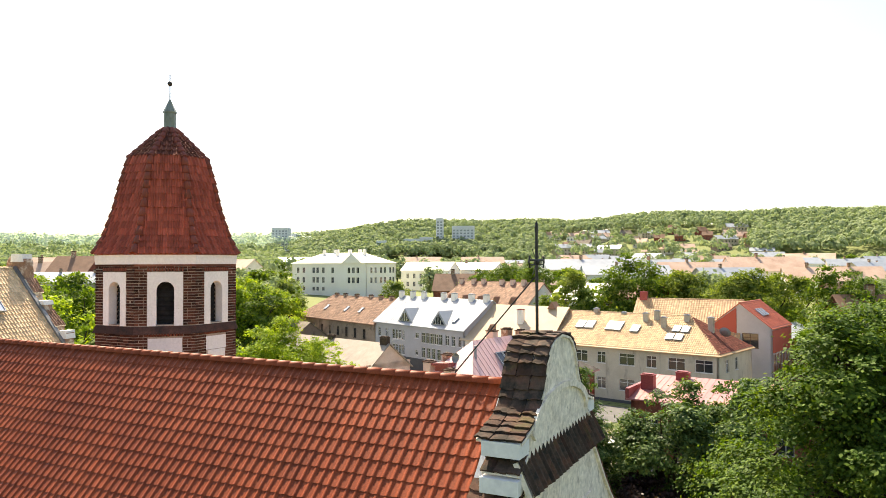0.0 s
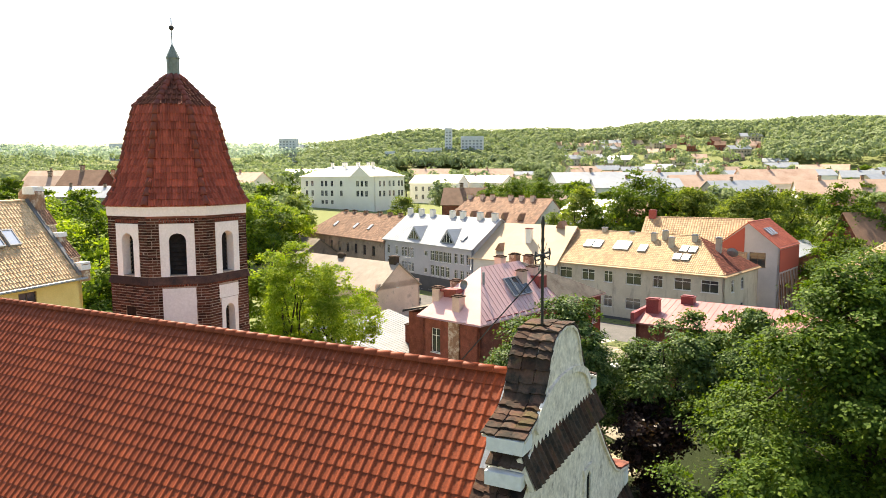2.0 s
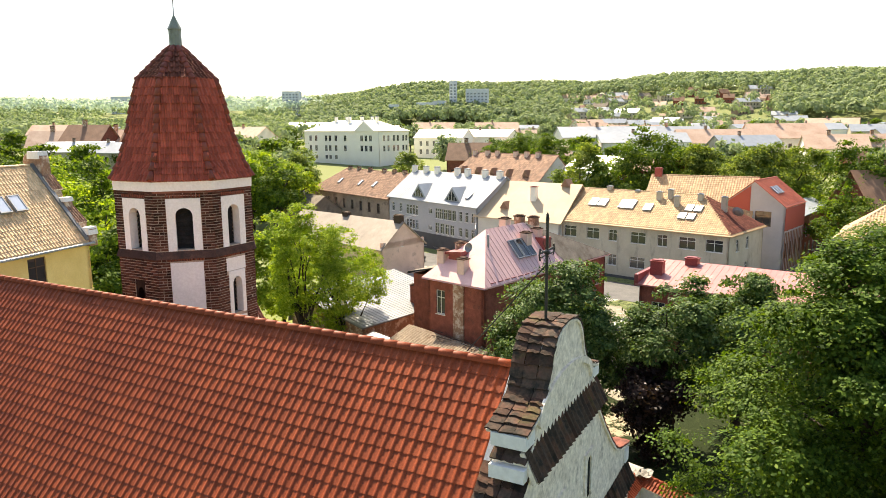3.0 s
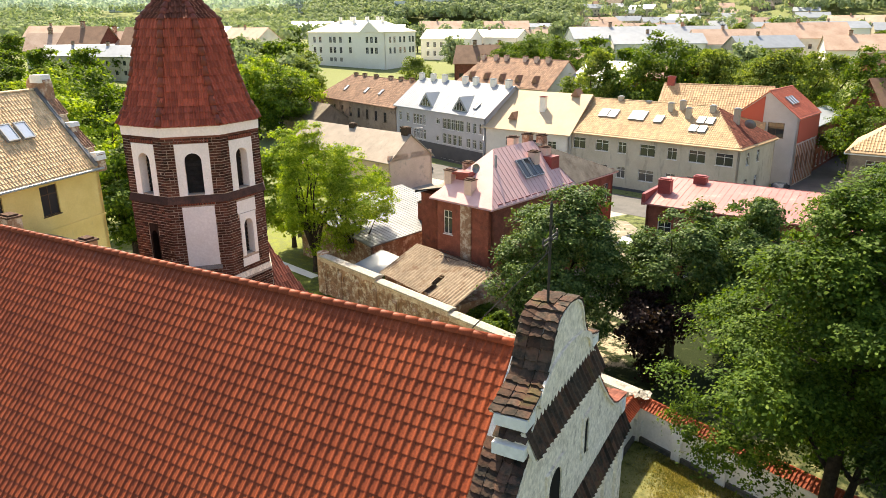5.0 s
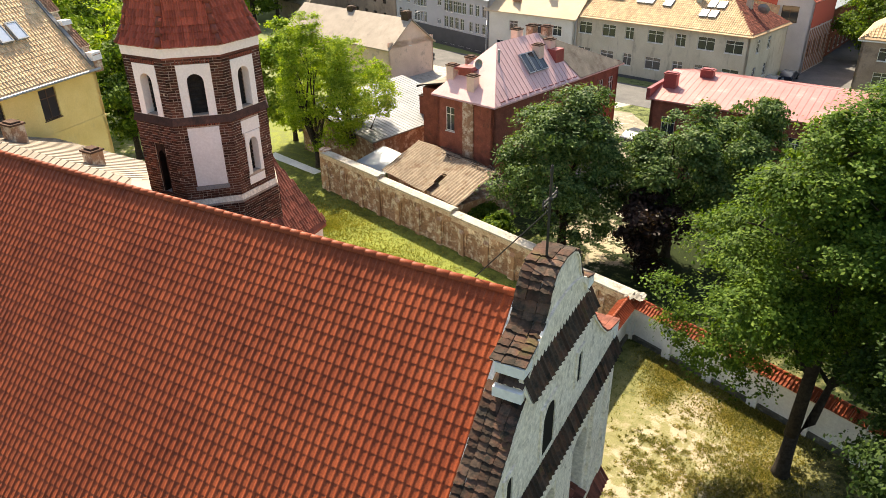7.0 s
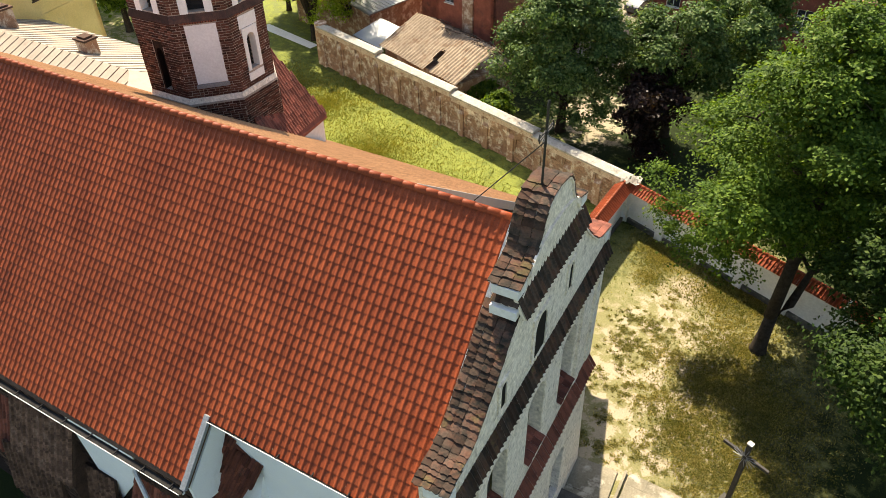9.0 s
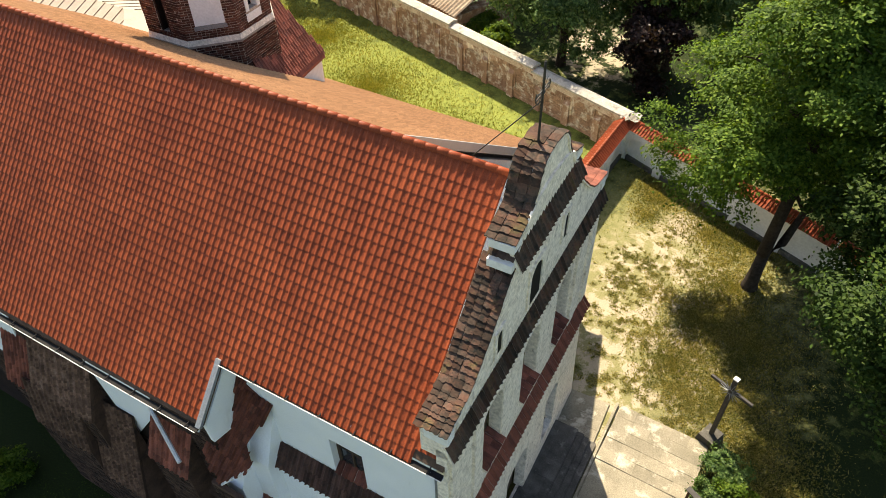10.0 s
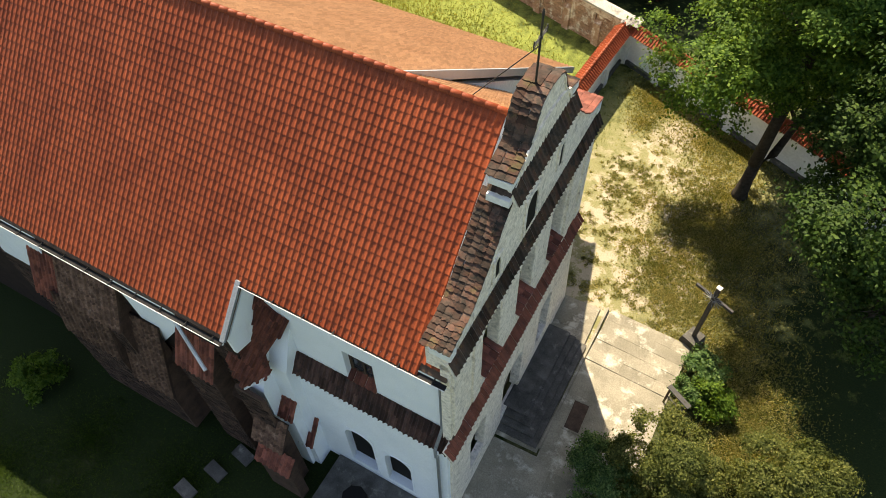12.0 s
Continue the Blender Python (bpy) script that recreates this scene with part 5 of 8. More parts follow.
for k in range(16):
    t = 2 * math.pi * k / 16 + 0.2
    r.tube([(0.1 * math.cos(t), -0.1, 3.84 + 0.1 * math.sin(t)), (0.5 * math.cos(t), -0.1, 3.84 + 0.5 * math.sin(t))], 0.012, 5)
part("rays", r, M["zinc"], wc, "metal rays")
c = Mesh()
c.box(-0.11, -0.10, 4.6, 0.11, 0.10, 4.66)
part("cap", c, M["frame_white"], wc, "pale metal cap")
# notice stand by the path
ns = thing("notice_stand", "small dark wooden notice stand beside the path", "stand", Matrix.Translation((2.3, 15.8, 0)) @ Matrix.Rotation(radians(-28), 4, "Z"))
for x in (-0.5, 0.5):
    l = Mesh()
    l.box(x - 0.04, -0.04, 0, x + 0.04, 0.04, 1.5)
    part("leg", l, M["wood_dark"], ns)
t = Mesh()
t.box(-0.62, -0.12, 1.5, 0.62, 0.12, 1.55)
part("top", t, M["iron"], ns)
t = Mesh()
t.box(-0.5, -0.03, 0.7, 0.5, 0.03, 0.76)
part("rail", t, M["iron"], ns)
# terrace and gravestones in the shade
ter = Mesh()
ter.box(-9.6, 4.2, 0, -5.2, 6.8, 0.35)
ter.box(-9.2, 3.7, 0, -5.6, 4.2, 0.18)
solo("terrace", ter, M["stone"], "shaded stone terrace at the wall foot", "terrace", kind="structure")
for x, y in ((-13.4, 4.75), (-14.0, 3.6), (-14.6, 2.35)):
    g = Mesh()
    g.prism([(-0.45, 0), (0.45, 0), (0.45, 0.12), (-0.45, 0.22)], -0.28, 0.28, 1)
    solo("grave_slab", g, M["stone"], "small weathered stone grave slab in the grass", "gravestone", Matrix.Translation((x, y, 0)) @ Matrix.Rotation(radians(-10), 4, "Z"), "grave slabs in the grass")
tb = Mesh()
tb.prism([(0.55 * math.cos(t), 0.55 * math.sin(t)) for t in np.linspace(0, 2 * math.pi, 9)[:-1]], 0, 0.5, 2)
solo("stone_basin", tb, M["black"], "dark octagonal stone basin on the terrace", "basin", Matrix.Translation((-7.9, 5.4, 0.35)))

# ---- old brick yard wall ----
WA, WB = Vector((-41.0, 48.3, 0)), Vector((-8.6, 38.2, 0))
wdir = (WB - WA).normalized()
wang = math.atan2(wdir.y, wdir.x)
wm = Matrix.Translation(WA) @ Matrix.Rotation(wang, 4, "Z")     # x along the wall to the corner, y away from the church
WL = (WB - WA).length
yard_wall = thing("yard_wall", "old brick yard wall with pilasters, plaster remains, pale coping", "wall", wm)
STEPS = [(0, 8.5, 3.75), (8.5, 17.6, 3.45), (17.6, 26.0, 3.2), (26.0, WL, 2.95)]
for i, (x0, x1, h) in enumerate(STEPS):
    b = Mesh()
    b.box(x0, 0, -0.2, x1, 0.55, h - 0.18)
    seg = part("wall", b, M["brick_wall"], yard_wall)
    c = Mesh()
    c.prism([(-0.2, h - 0.18), (0.72, h - 0.18), (0.72, h - 0.06), (0.30, h + 0.08), (-0.2, h - 0.06)], x0 - 0.1, x1 - 0.02, 0)
    part("coping", c, M["old_coping"], yard_wall, "pale coping")
    b2 = Mesh()
    b2.box(x0, -0.1, h - 0.62, x1, 0, h - 0.2)
    b2.box(x0, -0.15, h - 0.3, x1, -0.1, h - 0.2)
    part("moulding", b2, M["wall_render"], yard_wall, "plastered moulding under the coping")
rng = random.Random(8)
bw2 = Mesh()
pil = [0.3 + i * 2.6 for i in range(13)]
for x in pil:
    if x < WL - 0.5:
        h = next(s[2] for s in STEPS if s[0] <= x < s[1])
        p = Mesh()
        p.box(x, -0.22, 0, x + 0.55, 0, h - 1.3)
        p.prism([(-0.22, h - 1.3), (0, h - 1.3), (0, h - 1.05)], x, x + 0.55, 0)
        part("pilaster", p, M["brick_wall"], yard_wall)
        if x + 2.6 < WL and h - 0.5 > 0:
            sp = Mesh()
            mid = x + 0.55 + 1.025
            arch_slab(sp, lambda u, v, z: (mid + u, v - 0.09, z), 1.025, 0.9, h - 0.62, 0.86, h - 1.45, h - 0.95, 0.0, 0.1)
            part("blind_arch", sp, M["brick_wall"], yard_wall, "brick blind arch with plaster remains")
for j in range(36):
    z = 0.05 + j * 0.09
    x = -0.1 * (j % 2)
    while x < WL - 0.2:
        h = next((s[2] for s in STEPS if s[0] <= x < s[1]), 2.5)
        ln = 0.25
        if z < h - 0.45 and rng.random() < 0.82:
            o = rng.uniform(0.004, 0.03)
            bw2.box(x, -o, z, x + ln, 0.01, z + 0.075)
        x += ln + 0.014
tagged(part("brickwork", bw2, M["brick_wall"], yard_wall, fix=False), "worn brick courses", kind="stuff")
end = Mesh()
end.prism([(0.6 * math.cos(t), 0.6 * math.sin(t)) for t in np.linspace(0, 2 * math.pi, 11)[:-1]], 0, 3.85, 2)
part("end_pier", end, M["brick_wall"], yard_wall, "rounded end pier", m=Matrix.Translation((-0.2, 0.4, 0)))

# ---- white arcaded wall with tile coping ----
def arcade(name, a, b, h, bays, side):
    """A white wall from a to b with blind arches towards side and a tiled coping."""
    a, b = Vector((*a, 0)), Vector((*b, 0))
    ln = (b - a).length
    m = Matrix.Translation(a) @ Matrix.Rotation(math.atan2(b.y - a.y, b.x - a.x), 4, "Z")
    w = thing(name, "white plastered arcaded yard wall with red tile coping", "wall", m)
    bx = Mesh()
    bx.box(0, -0.2, -0.1, ln, 0.2, h)
    part("wall", bx, M["plaster"], w)
    bw_ = ln / bays
    at = lambda u, v, z: (u, side * (0.42 - v), z)
    for i in range(bays):
        s = Mesh()
        c = (i + 0.5) * bw_
        arch_slab(s, lambda u, v, z: at(c + u, v, z), bw_ / 2, 0, h, bw_ / 2 - 0.28, h * 0.52, h * 0.82, 0.0, 0.23)
        part("arch", s, M["plaster"], w, "blind arch bay")
        f = Mesh()
        f.box(i * bw_ + 0.3, side * 0.2 if side > 0 else -0.36, 0, (i + 1) * bw_ - 0.3, side * 0.36 if side > 0 else -0.2, 0.32)
        part("footing", f, M["stone"], w, "field stone footing")
    bd = Mesh()
    bd.prism([(-0.5, h), (0.5, h), (0, h + 0.4)], 0, ln, 0)
    part("coping", bd, M["plaster"], w)
    for sg in (1, -1):
        o = (ln, 0, h + 0.5) if sg < 0 else (0, 0, h + 0.5)
        tile_strip(w, o, (sg, 0, 0), (0, sg * 0.62, -0.5), ln, 0.74, M["tile"], w=0.21, c=0.32, lip=0.03, rise=0.06)
    cp = cap_mesh(0.36, 0.1, 0.125, 5).data("ridge_tile", M["tile"], True, False)
    for i in range(int(ln / 0.34)):
        part("ridge_tile", cp, M["tile"], w, m=Matrix.Translation((i * 0.34, 0, h + 0.47)))
    return w


arcade("arcaded_wall", (-8.3, 38.2), (4.8, 32.8), 2.35, 5, -1)
arcade("arcaded_wall", (-8.75, 38.0), (-9.4, 26.8), 2.35, 4, 1)
arcade("arcaded_wall", (5.0, 32.7), (17.5, 24.5), 2.35, 5, -1)
cw = Mesh()
rng = random.Random(4)
for i in range(6):
    for j in range(6):
        p = lambda a, b: (-9.0 + a * 0.2, 37.75 + b * 0.17, 2.92 + 0.09 * math.sin(a * 2.3 + b * 1.7) + (0.05 if (a + b) % 2 else 0))
        cw.face(p(i, j), p(i + 1, j), p(i + 1, j + 1), p(i, j + 1))
solo("flashing_sheet", cw, M["old_coping"], "crumpled pale metal sheet over the wall corner", "sheet")


# ---- houses ----
win_cache = {}


def window_mesh(w, h, cross, mat):
    key = (round(w, 2), round(h, 2), cross, mat)
    if key not in win_cache:
        f = Mesh()
        t = 0.07
        cuts = [(t, h * 0.68), (h * 0.68 + 0.06, h - t)] if cross else [(t, h - t)]
        wall_with_holes(f, 0, w, 0, h, [(a, b, c, d) for b, d in cuts for a, c in ((t, w / 2 - 0.03), (w / 2 + 0.03, w - t))], 0.06, lambda u, v, z: (u, 0.1 + v, z))
        sl = Mesh()
        sl.box(-0.06, -0.05, -0.07, w + 0.06, 0.1, 0)
        g = Mesh()
        g.box(t * 0.5, 0.125, t * 0.5, w - t * 0.5, 0.14, h - t * 0.5)
        fd = f.data("window", M[mat], fix=False)
        bm = bmesh.new()
        bm.from_mesh(fd)
        bmesh.ops.remove_doubles(bm, verts=bm.verts, dist=0.0005)
        bmesh.ops.recalc_face_normals(bm, faces=bm.faces)
        bm.to_mesh(fd)
        bm.free()
        win_cache[key] = (fd, g.data("pane", M["glass"]), sl.data("sill", M[mat]))
    return win_cache[key]


def house(name, label, corner, angle, length, depth, eave, rise, wall, roof, hip=(0, 0), over=0.4, front=(), left=(), right=(), tiles=None, ribs=0.0,
          fmat="frame_white", z0=0.0, base=None, group="", cross=True, ridge_y=None, joined=False, hip_roof=None, seam=""):
    """A house seen from its front: x along the front from left to right, y into the depth, ridge along x; windows are (x, z, w, h)."""
    h = thing(name, label, "house", Matrix.Translation((*corner, z0)) @ Matrix.Rotation(radians(angle), 4, "Z"), group)
    mid = depth / 2 if ridge_y is None else ridge_y
    sides = [(front, length, lambda u, v, z: (u, v, z), Matrix.Identity(4)),
             (right, depth, lambda u, v, z: (length - v, u, z), Matrix.Translation((length, 0, 0)) @ Matrix.Rotation(math.pi / 2, 4, "Z")),
             ((), length, lambda u, v, z: (length - u, depth - v, z), None),
             (left, depth, lambda u, v, z: (v, depth - u, z), Matrix.Translation((0, depth, 0)) @ Matrix.Rotation(-math.pi / 2, 4, "Z"))]
    for wins, ln, place, m in sides:
        w = Mesh()
        wall_with_holes(w, 0, ln, -2, eave, [(a, b, a + c, b + d) for a, b, c, d in wins], 0.3, place)
        part("wall", w, M[wall], h)
        if base and wins is front:
            b = Mesh()
            b.box(0.02, -0.05, -2, length - 0.02, 0.0, base[0])
            part("ground_storey", b, M[base[1]], h)
        if joined and wins:
            jw = Mesh()
            for a, b, c, d in wins:
                jw.box(a - 0.02, 0.12, b - 0.02, a + c + 0.02, 0.16, b + d + 0.02)
            tagged(part("glazing", jw, M["glass"], h, m=m), "dark window panes", kind="stuff")
            continue
        for a, b, c, d in wins:
            fm, gm_, sm_ = window_mesh(c, d, cross, fmat)
            wo = part("window", fm, M[fmat], h, m=m @ Matrix.Translation((a, 0, b)))
            part("pane", gm_, M["glass"], wo)
            part("sill", sm_, M[fmat], wo)
    if front or left or right:
        core = Mesh()
        core.box(0.5, 0.5, -1, length - 0.5, depth - 0.5, eave - 0.2)
        part("dark_inside", core, M["black"], h)
    for x0, x1, hp in ((0, 0.3, hip[0]), (length - 0.3, length, hip[1])):
        if not hp:
            gw = Mesh()
            gw.prism([(0, eave), (depth, eave), (mid, eave + rise)], x0, x1, 0)
            part("gable", gw, M[wall], h)
    r = Mesh()
    th = 0.16
    o = over
    for ye, run in ((-o, mid), (depth + o, depth - mid)):
        k = rise / run
        e = eave - o * k
        a, b = (-o, ye, e), (length + o, ye, e)
        c, d = (length + o - (hip[1] + o if hip[1] else 0), mid, eave + rise), (-o + (hip[0] + o if hip[0] else 0), mid, eave + rise)
        for dz in (0.02, th):
            r.face(*[(p[0], p[1], p[2] + dz) for p in (a, b, c, d)])
        for p, q in ((a, b), (b, c), (d, a)):
            r.face((*p[:2], p[2] + 0.02), (*q[:2], q[2] + 0.02), (*q[:2], q[2] + th), (*p[:2], p[2] + th))
    k = rise / mid
    e = eave - o * k
    for x, hp, sg in ((-o, hip[0], 1), (length + o, hip[1], -1)):
        if hp:
            for dz in (0.02, th):
                r.face((x, -o, e + dz), (x, depth + o, e + dz), (x + sg * (hp + o), mid, eave + rise + dz))
    rf = part("roof", r, M[roof], h)
    down = Vector((0, -(mid + o), -(rise + o * k)))
    D, Lr = down.length, length + 2 * o
    ha, hb_ = (hip[0] + o if hip[0] else 0), (hip[1] + o if hip[1] else 0)
    fr = frame_of((length + o, mid, eave + rise + th + 0.01), (-1, 0, 0), down)
    ok = lambda u, d: hb_ * (1 - d / D) < u < Lr - ha * (1 - d / D)
    if tiles:
        w_, c_ = tiles
        sl = part("slope", Mesh(), M[roof], rf, m=fr)
        roof_field(sl, M[roof], w_, c_, int(Lr / w_), int(D / c_), keep=ok, jitter=0.006, rise=0.05, lip=0.03, fine=False)
        for hp, sg in ((hip[0], -1), (hip[1], 1)):
            if hp:
                x0 = (length + o) if sg > 0 else -o
                top = Vector((x0 - sg * (hp + o), mid, eave + rise + th + 0.01))
                dn = Vector((sg * (hp + o), 0, -(rise + o * k)))
                f2 = frame_of(top, (0, -sg, 0), dn)
                n2 = int((depth + 2 * o) / w_) + 2
                sl2 = part("slope", Mesh(), M[hip_roof or roof], rf, m=f2 @ Matrix.Translation((-n2 * w_ / 2, 0, 0)))
                half = depth / 2 + o
                roof_field(sl2, M[hip_roof or roof], w_, c_, n2, int(dn.length / c_), keep=lambda u, d: abs(u - n2 * w_ / 2) < half * d / dn.length, jitter=0.006, rise=0.05, lip=0.03, fine=False)
        cp = cap_mesh(0.42, 0.12, 0.15, 5)
        rm = Mesh()
        n = int((Lr - ha - hb_) / 0.4)
        for i in range(n):
            off = len(rm.v)
            rm.v.extend((p[0] + ha - o + i * 0.4, p[1] + mid, p[2] + eave + rise + th - 0.02) for p in cp.v)
            rm.f.extend(tuple(off + q for q in f) for f in cp.f)
        tagged(part("ridge_tiles", rm, M[roof], rf, fix=False), kind="stuff")
    if ribs:
        rb = Mesh()
        n = int(Lr / ribs)
        for i in range(n + 1):
            u = i * ribs
            d0 = 0.0
            if hb_ and u < hb_:
                d0 = D * (1 - u / hb_)
            if ha and Lr - u < ha:
                d0 = D * (1 - (Lr - u) / ha)
            if d0 < D - 0.1:
                rb.box(u - 0.013, d0, -0.02, u + 0.013, D, 0.022, fr)
        fr2 = frame_of((-o, mid, eave + rise + th + 0.01), (1, 0, 0), Vector((0, depth - mid + o, -(rise + o * rise / (depth - mid)))))
        D2 = math.hypot(depth - mid + o, rise + o * rise / (depth - mid))
        for i in range(n + 1):
            u = i * ribs
            d0 = 0.0
            if ha and u < ha:
                d0 = D2 * (1 - u / ha)
            if hb_ and Lr - u < hb_:
                d0 = D2 * (1 - (Lr - u) / hb_)
            if d0 < D2 - 0.1:
                rb.box(u - 0.013, d0, -0.02, u + 0.013, D2, 0.022, fr2)
        tagged(part("seams", rb, M[seam or roof], rf), kind="stuff")
    return h


def chimney(h, x, y, z0, z1, w=0.9, d=0.6, mat="beige_plaster", cap="dark_red_metal"):
    m = Mesh()
    m.box(x - w / 2, y - d / 2, z0, x + w / 2, y + d / 2, z1)
    c = part("chimney", m, M[mat], h)
    t = Mesh()
    t.box(x - w / 2 - 0.07, y - d / 2 - 0.07, z1, x + w / 2 + 0.07, y + d / 2 + 0.07, z1 + 0.1)
    t.box(x - w / 2 + 0.1, y - d / 2 + 0.1, z1 + 0.1, x + w / 2 - 0.1, y + d / 2 - 0.1, z1 + 0.2)
    part("cap", t, M[cap], c)


def skylight(h, x, y, z, slope, w=0.9, l=1.3, pane="sky_glass"):
    """On the front slope, whose rise over run is slope."""
    a = math.atan(slope)
    m = Matrix.Translation((x, y, z)) @ Matrix.Rotation(a, 4, "X")
    f = Mesh()
    for x0, y0, x1, y1_ in ((0, 0, 0.08, l), (w - 0.08, 0, w, l), (0.08, 0, w - 0.08, 0.08), (0.08, l - 0.08, w - 0.08, l)):
        f.box(x0, y0, 0.1, x1, y1_, 0.3)
    s = part("skylight", f, M["zinc"], h, m=m)
    g = Mesh()
    g.box(0.07, 0.07, 0.2, w - 0.07, l - 0.07, 0.26)
    part("pane", g, M[pane], s)


M["sky_glass"], _t, _b = material("skylight_glass", 0.05)
_b.inputs["Base Color"].default_value = (0.72, 0.75, 0.76, 1)
_b.inputs["Metallic"].default_value = 0.7


def row(x0, n, step, z, w, h):
    return [(x0 + i * step, z, w, h) for i in range(n)]


# ochre house
yh = house("ochre_house", "ochre plastered house with straw-coloured pantile roof", (-41.5, 9.2), 102, 22, 8.2, 14.9, 5.0, "yellow", "tile_ochre", front=[(16.8, 12.3, 1.4, 2.0), (12.6, 12.3, 1.4, 2.0), (8.4, 12.3, 1.4, 2.0)],
           tiles=(0.25, 0.36), fmat="wood_dark", over=0.3)
sl_y = 5.0 / 4.1
for x in (16.6, 17.8):
    skylight(yh, x, 1.7, 14.9 + 1.7 * sl_y + 0.15, sl_y)
sc = Mesh()
sc.box(-0.1, -0.06, 11.2, 22.05, 0, 11.35)
part("string_course", sc, M["yellow"], yh)
gt_ = Mesh()
gt_.tube([(-0.3, -0.42, 14.62), (22.1, -0.42, 14.62)], 0.09, 8)
part("gutter", gt_, M["zinc"], yh)
par = Mesh()
outline = [(-0.35, 14.4), (-0.35, 15.6), (0.45, 15.6), (0.5, 16.0), (1.5, 17.0), (1.6, 17.6), (2.3, 17.7), (2.5, 18.3), (3.2, 19.3), (3.3, 20.6), (3.6, 20.9), (4.6, 20.9), (4.9, 20.6), (5.0, 19.3), (5.7, 18.3), (6.6, 17.0), (7.7, 15.6), (8.5, 14.4)]
par.prism(outline, 21.75, 22.45, 0)
part("gable_parapet", par, M["brick_wall"], yh, "old brick stepped gable parapet")
for ya, yb, za, zb in ((3.4, 4.5, 20.5, 21.05), (-0.4, 0.3, 15.2, 15.75), (1.5, 2.2, 17.5, 17.8)):
    cb_ = Mesh()
    cb_.prism([(ya, za), (yb, za), (yb - 0.08, zb), (ya + 0.08, zb)], 21.68, 22.52, 0)
    part("parapet_cap", cb_, M["plaster"], yh, "whitewashed parapet cap")
for (ya, za), (yb, zb) in (((3.15, 19.2), (2.45, 18.3)), ((1.55, 17.0), (0.55, 16.0))):
    tile_strip(yh, (22.55, ya, za + 0.12), (-1, 0, 0), (0, yb - ya, zb - za), 0.9, math.hypot(ya - yb, za - zb) + 0.1, M["tile_rust"], w=0.22, c=0.24)
fl = Mesh()
fl.prism([(-0.3, 14.85), (-0.3, 15.05), (4.0, 20.2), (4.0, 20.0)], 21.45, 21.74, 0)
part("flashing", fl, M["grey_metal"], yh, "blue-grey verge flashing")

# annex with the cream sheet roof
an = house("sacristy", "low church annex with weathered cream sheet metal roof", (-58, 15.4), -1, 33, 10.5, 11.0, 2.0, "plaster_old", "cream_metal", hip=(0, 4.5), ribs=0.62, over=0.35, seam="old_roof")
chimney(an, 24.0, 6.3, 12.0, 13.5, 0.8, 0.7, "brick_wall", "brick_cap")
chimney(an, 16.2, 6.6, 12.0, 13.7, 1.1, 0.8, "brick_wall", "brick_cap")

# red brick house
bh = house("brick_house", "red brick town house with glare-paled red sheet metal roof and chimneys", (-25.2, 52.1), 77.5, 20.6, 6.5, 9.5, 3.7, "brick_red", "red_metal", hip=(4.3, 10.4), ribs=0.6, over=0.4,
           front=row(13.0, 4, 1.9, 6.2, 1.0, 1.9) + row(13.0, 4, 1.9, 2.0, 1.0, 1.9) + row(2, 4, 2.4, 2.0, 1.0, 1.9), left=[(1.0, 6.0, 1.05, 2.2), (1.0, 1.9, 1.05, 2.1)])
pl = Mesh()
pl.box(-0.12, 2.2, -1, 0, 3.4, 9.1)
part("pilaster", pl, M["brick_wall"], bh, "patched plaster pilaster")
ko = 3.7 / 3.25
old = Mesh()
for dz in (0.18, 0.23):
    old.face((10.4, 3.1, 9.5 + 3.1 * ko + dz), (12.7, -0.42, 9.5 - 0.42 * ko + dz), (20.9, -0.42, 9.5 - 0.42 * ko + dz))
part("roof_sheet", old, M["old_roof"], bh, "weathered grey-green roof part")
for x, y, z0, z1, mat_ in ((0.7, 2.9, 9.3, 11.5, "pink_plaster"), (1.3, 5.8, 9.3, 11.9, "pink_plaster"), (3.0, 5.1, 10.2, 12.4, "brick_wall"), (8.6, 1.8, 11.0, 13.0, "pink_plaster"), (8.2, 4.0, 12.2, 14.2, "pink_plaster"), (10.6, 4.0, 11.8, 14.2, "brick_wall"), (12.0, 3.3, 11.6, 14.0, "brick_wall"), (11.0, 2.2, 11.2, 13.1, "pink_plaster")):
    chimney(bh, x, y, z0, z1 - 0.35, 0.75, 0.8, mat_, "brick_cap")
for i in range(3):
    skylight(bh, 6.0 + i * 1.0, 0.9, 9.5 + 0.9 * ko + 0.02, ko, 0.9, 2.0, "glass")
wg = Mesh()
wg.box(2.2, 6.45, -1, 9.4, 10.4, 8.7)
wing = part("wing", wg, M["brick_red"], bh, "low rear wing with weathered grey roof")
wg = Mesh()
wg.prism([(6.3, 9.75), (10.8, 8.75), (10.8, 8.87), (6.3, 9.9)], 1.9, 9.7, 0)
part("roof", wg, M["old_roof"], wing)
wg = Mesh()
wg.tube([(1.85, 10.85, 8.72), (9.75, 10.85, 8.72)], 0.08, 8)
wg.tube([(1.86, 6.4, 9.8), (1.86, 10.8, 8.82)], 0.07, 8)
part("gutter", wg, M["gutter"], wing)
for x, y in ((4.6, 8.6), (8.2, 9.2)):
    chimney(bh, x, y, 8.8, 10.1, 0.7, 0.6, "brick_shaded", "iron")
dm = Mesh()
dm.box(10.4, 1.0, 10.2, 11.7, 2.3, 12.0)
part("dormer", dm, M["dark_red_metal"], bh)
dm = Mesh()
dm.box(1.4, 3.7, 9.6, 2.7, 5.2, 11.3)
dm.prism([(3.5, 11.3), (5.4, 11.3), (5.4, 11.5), (3.5, 11.65)], 1.1, 3.2, 0)
part("dormer", dm, M["dark_red_metal"], bh, "red roof dormer")
vp = Mesh()
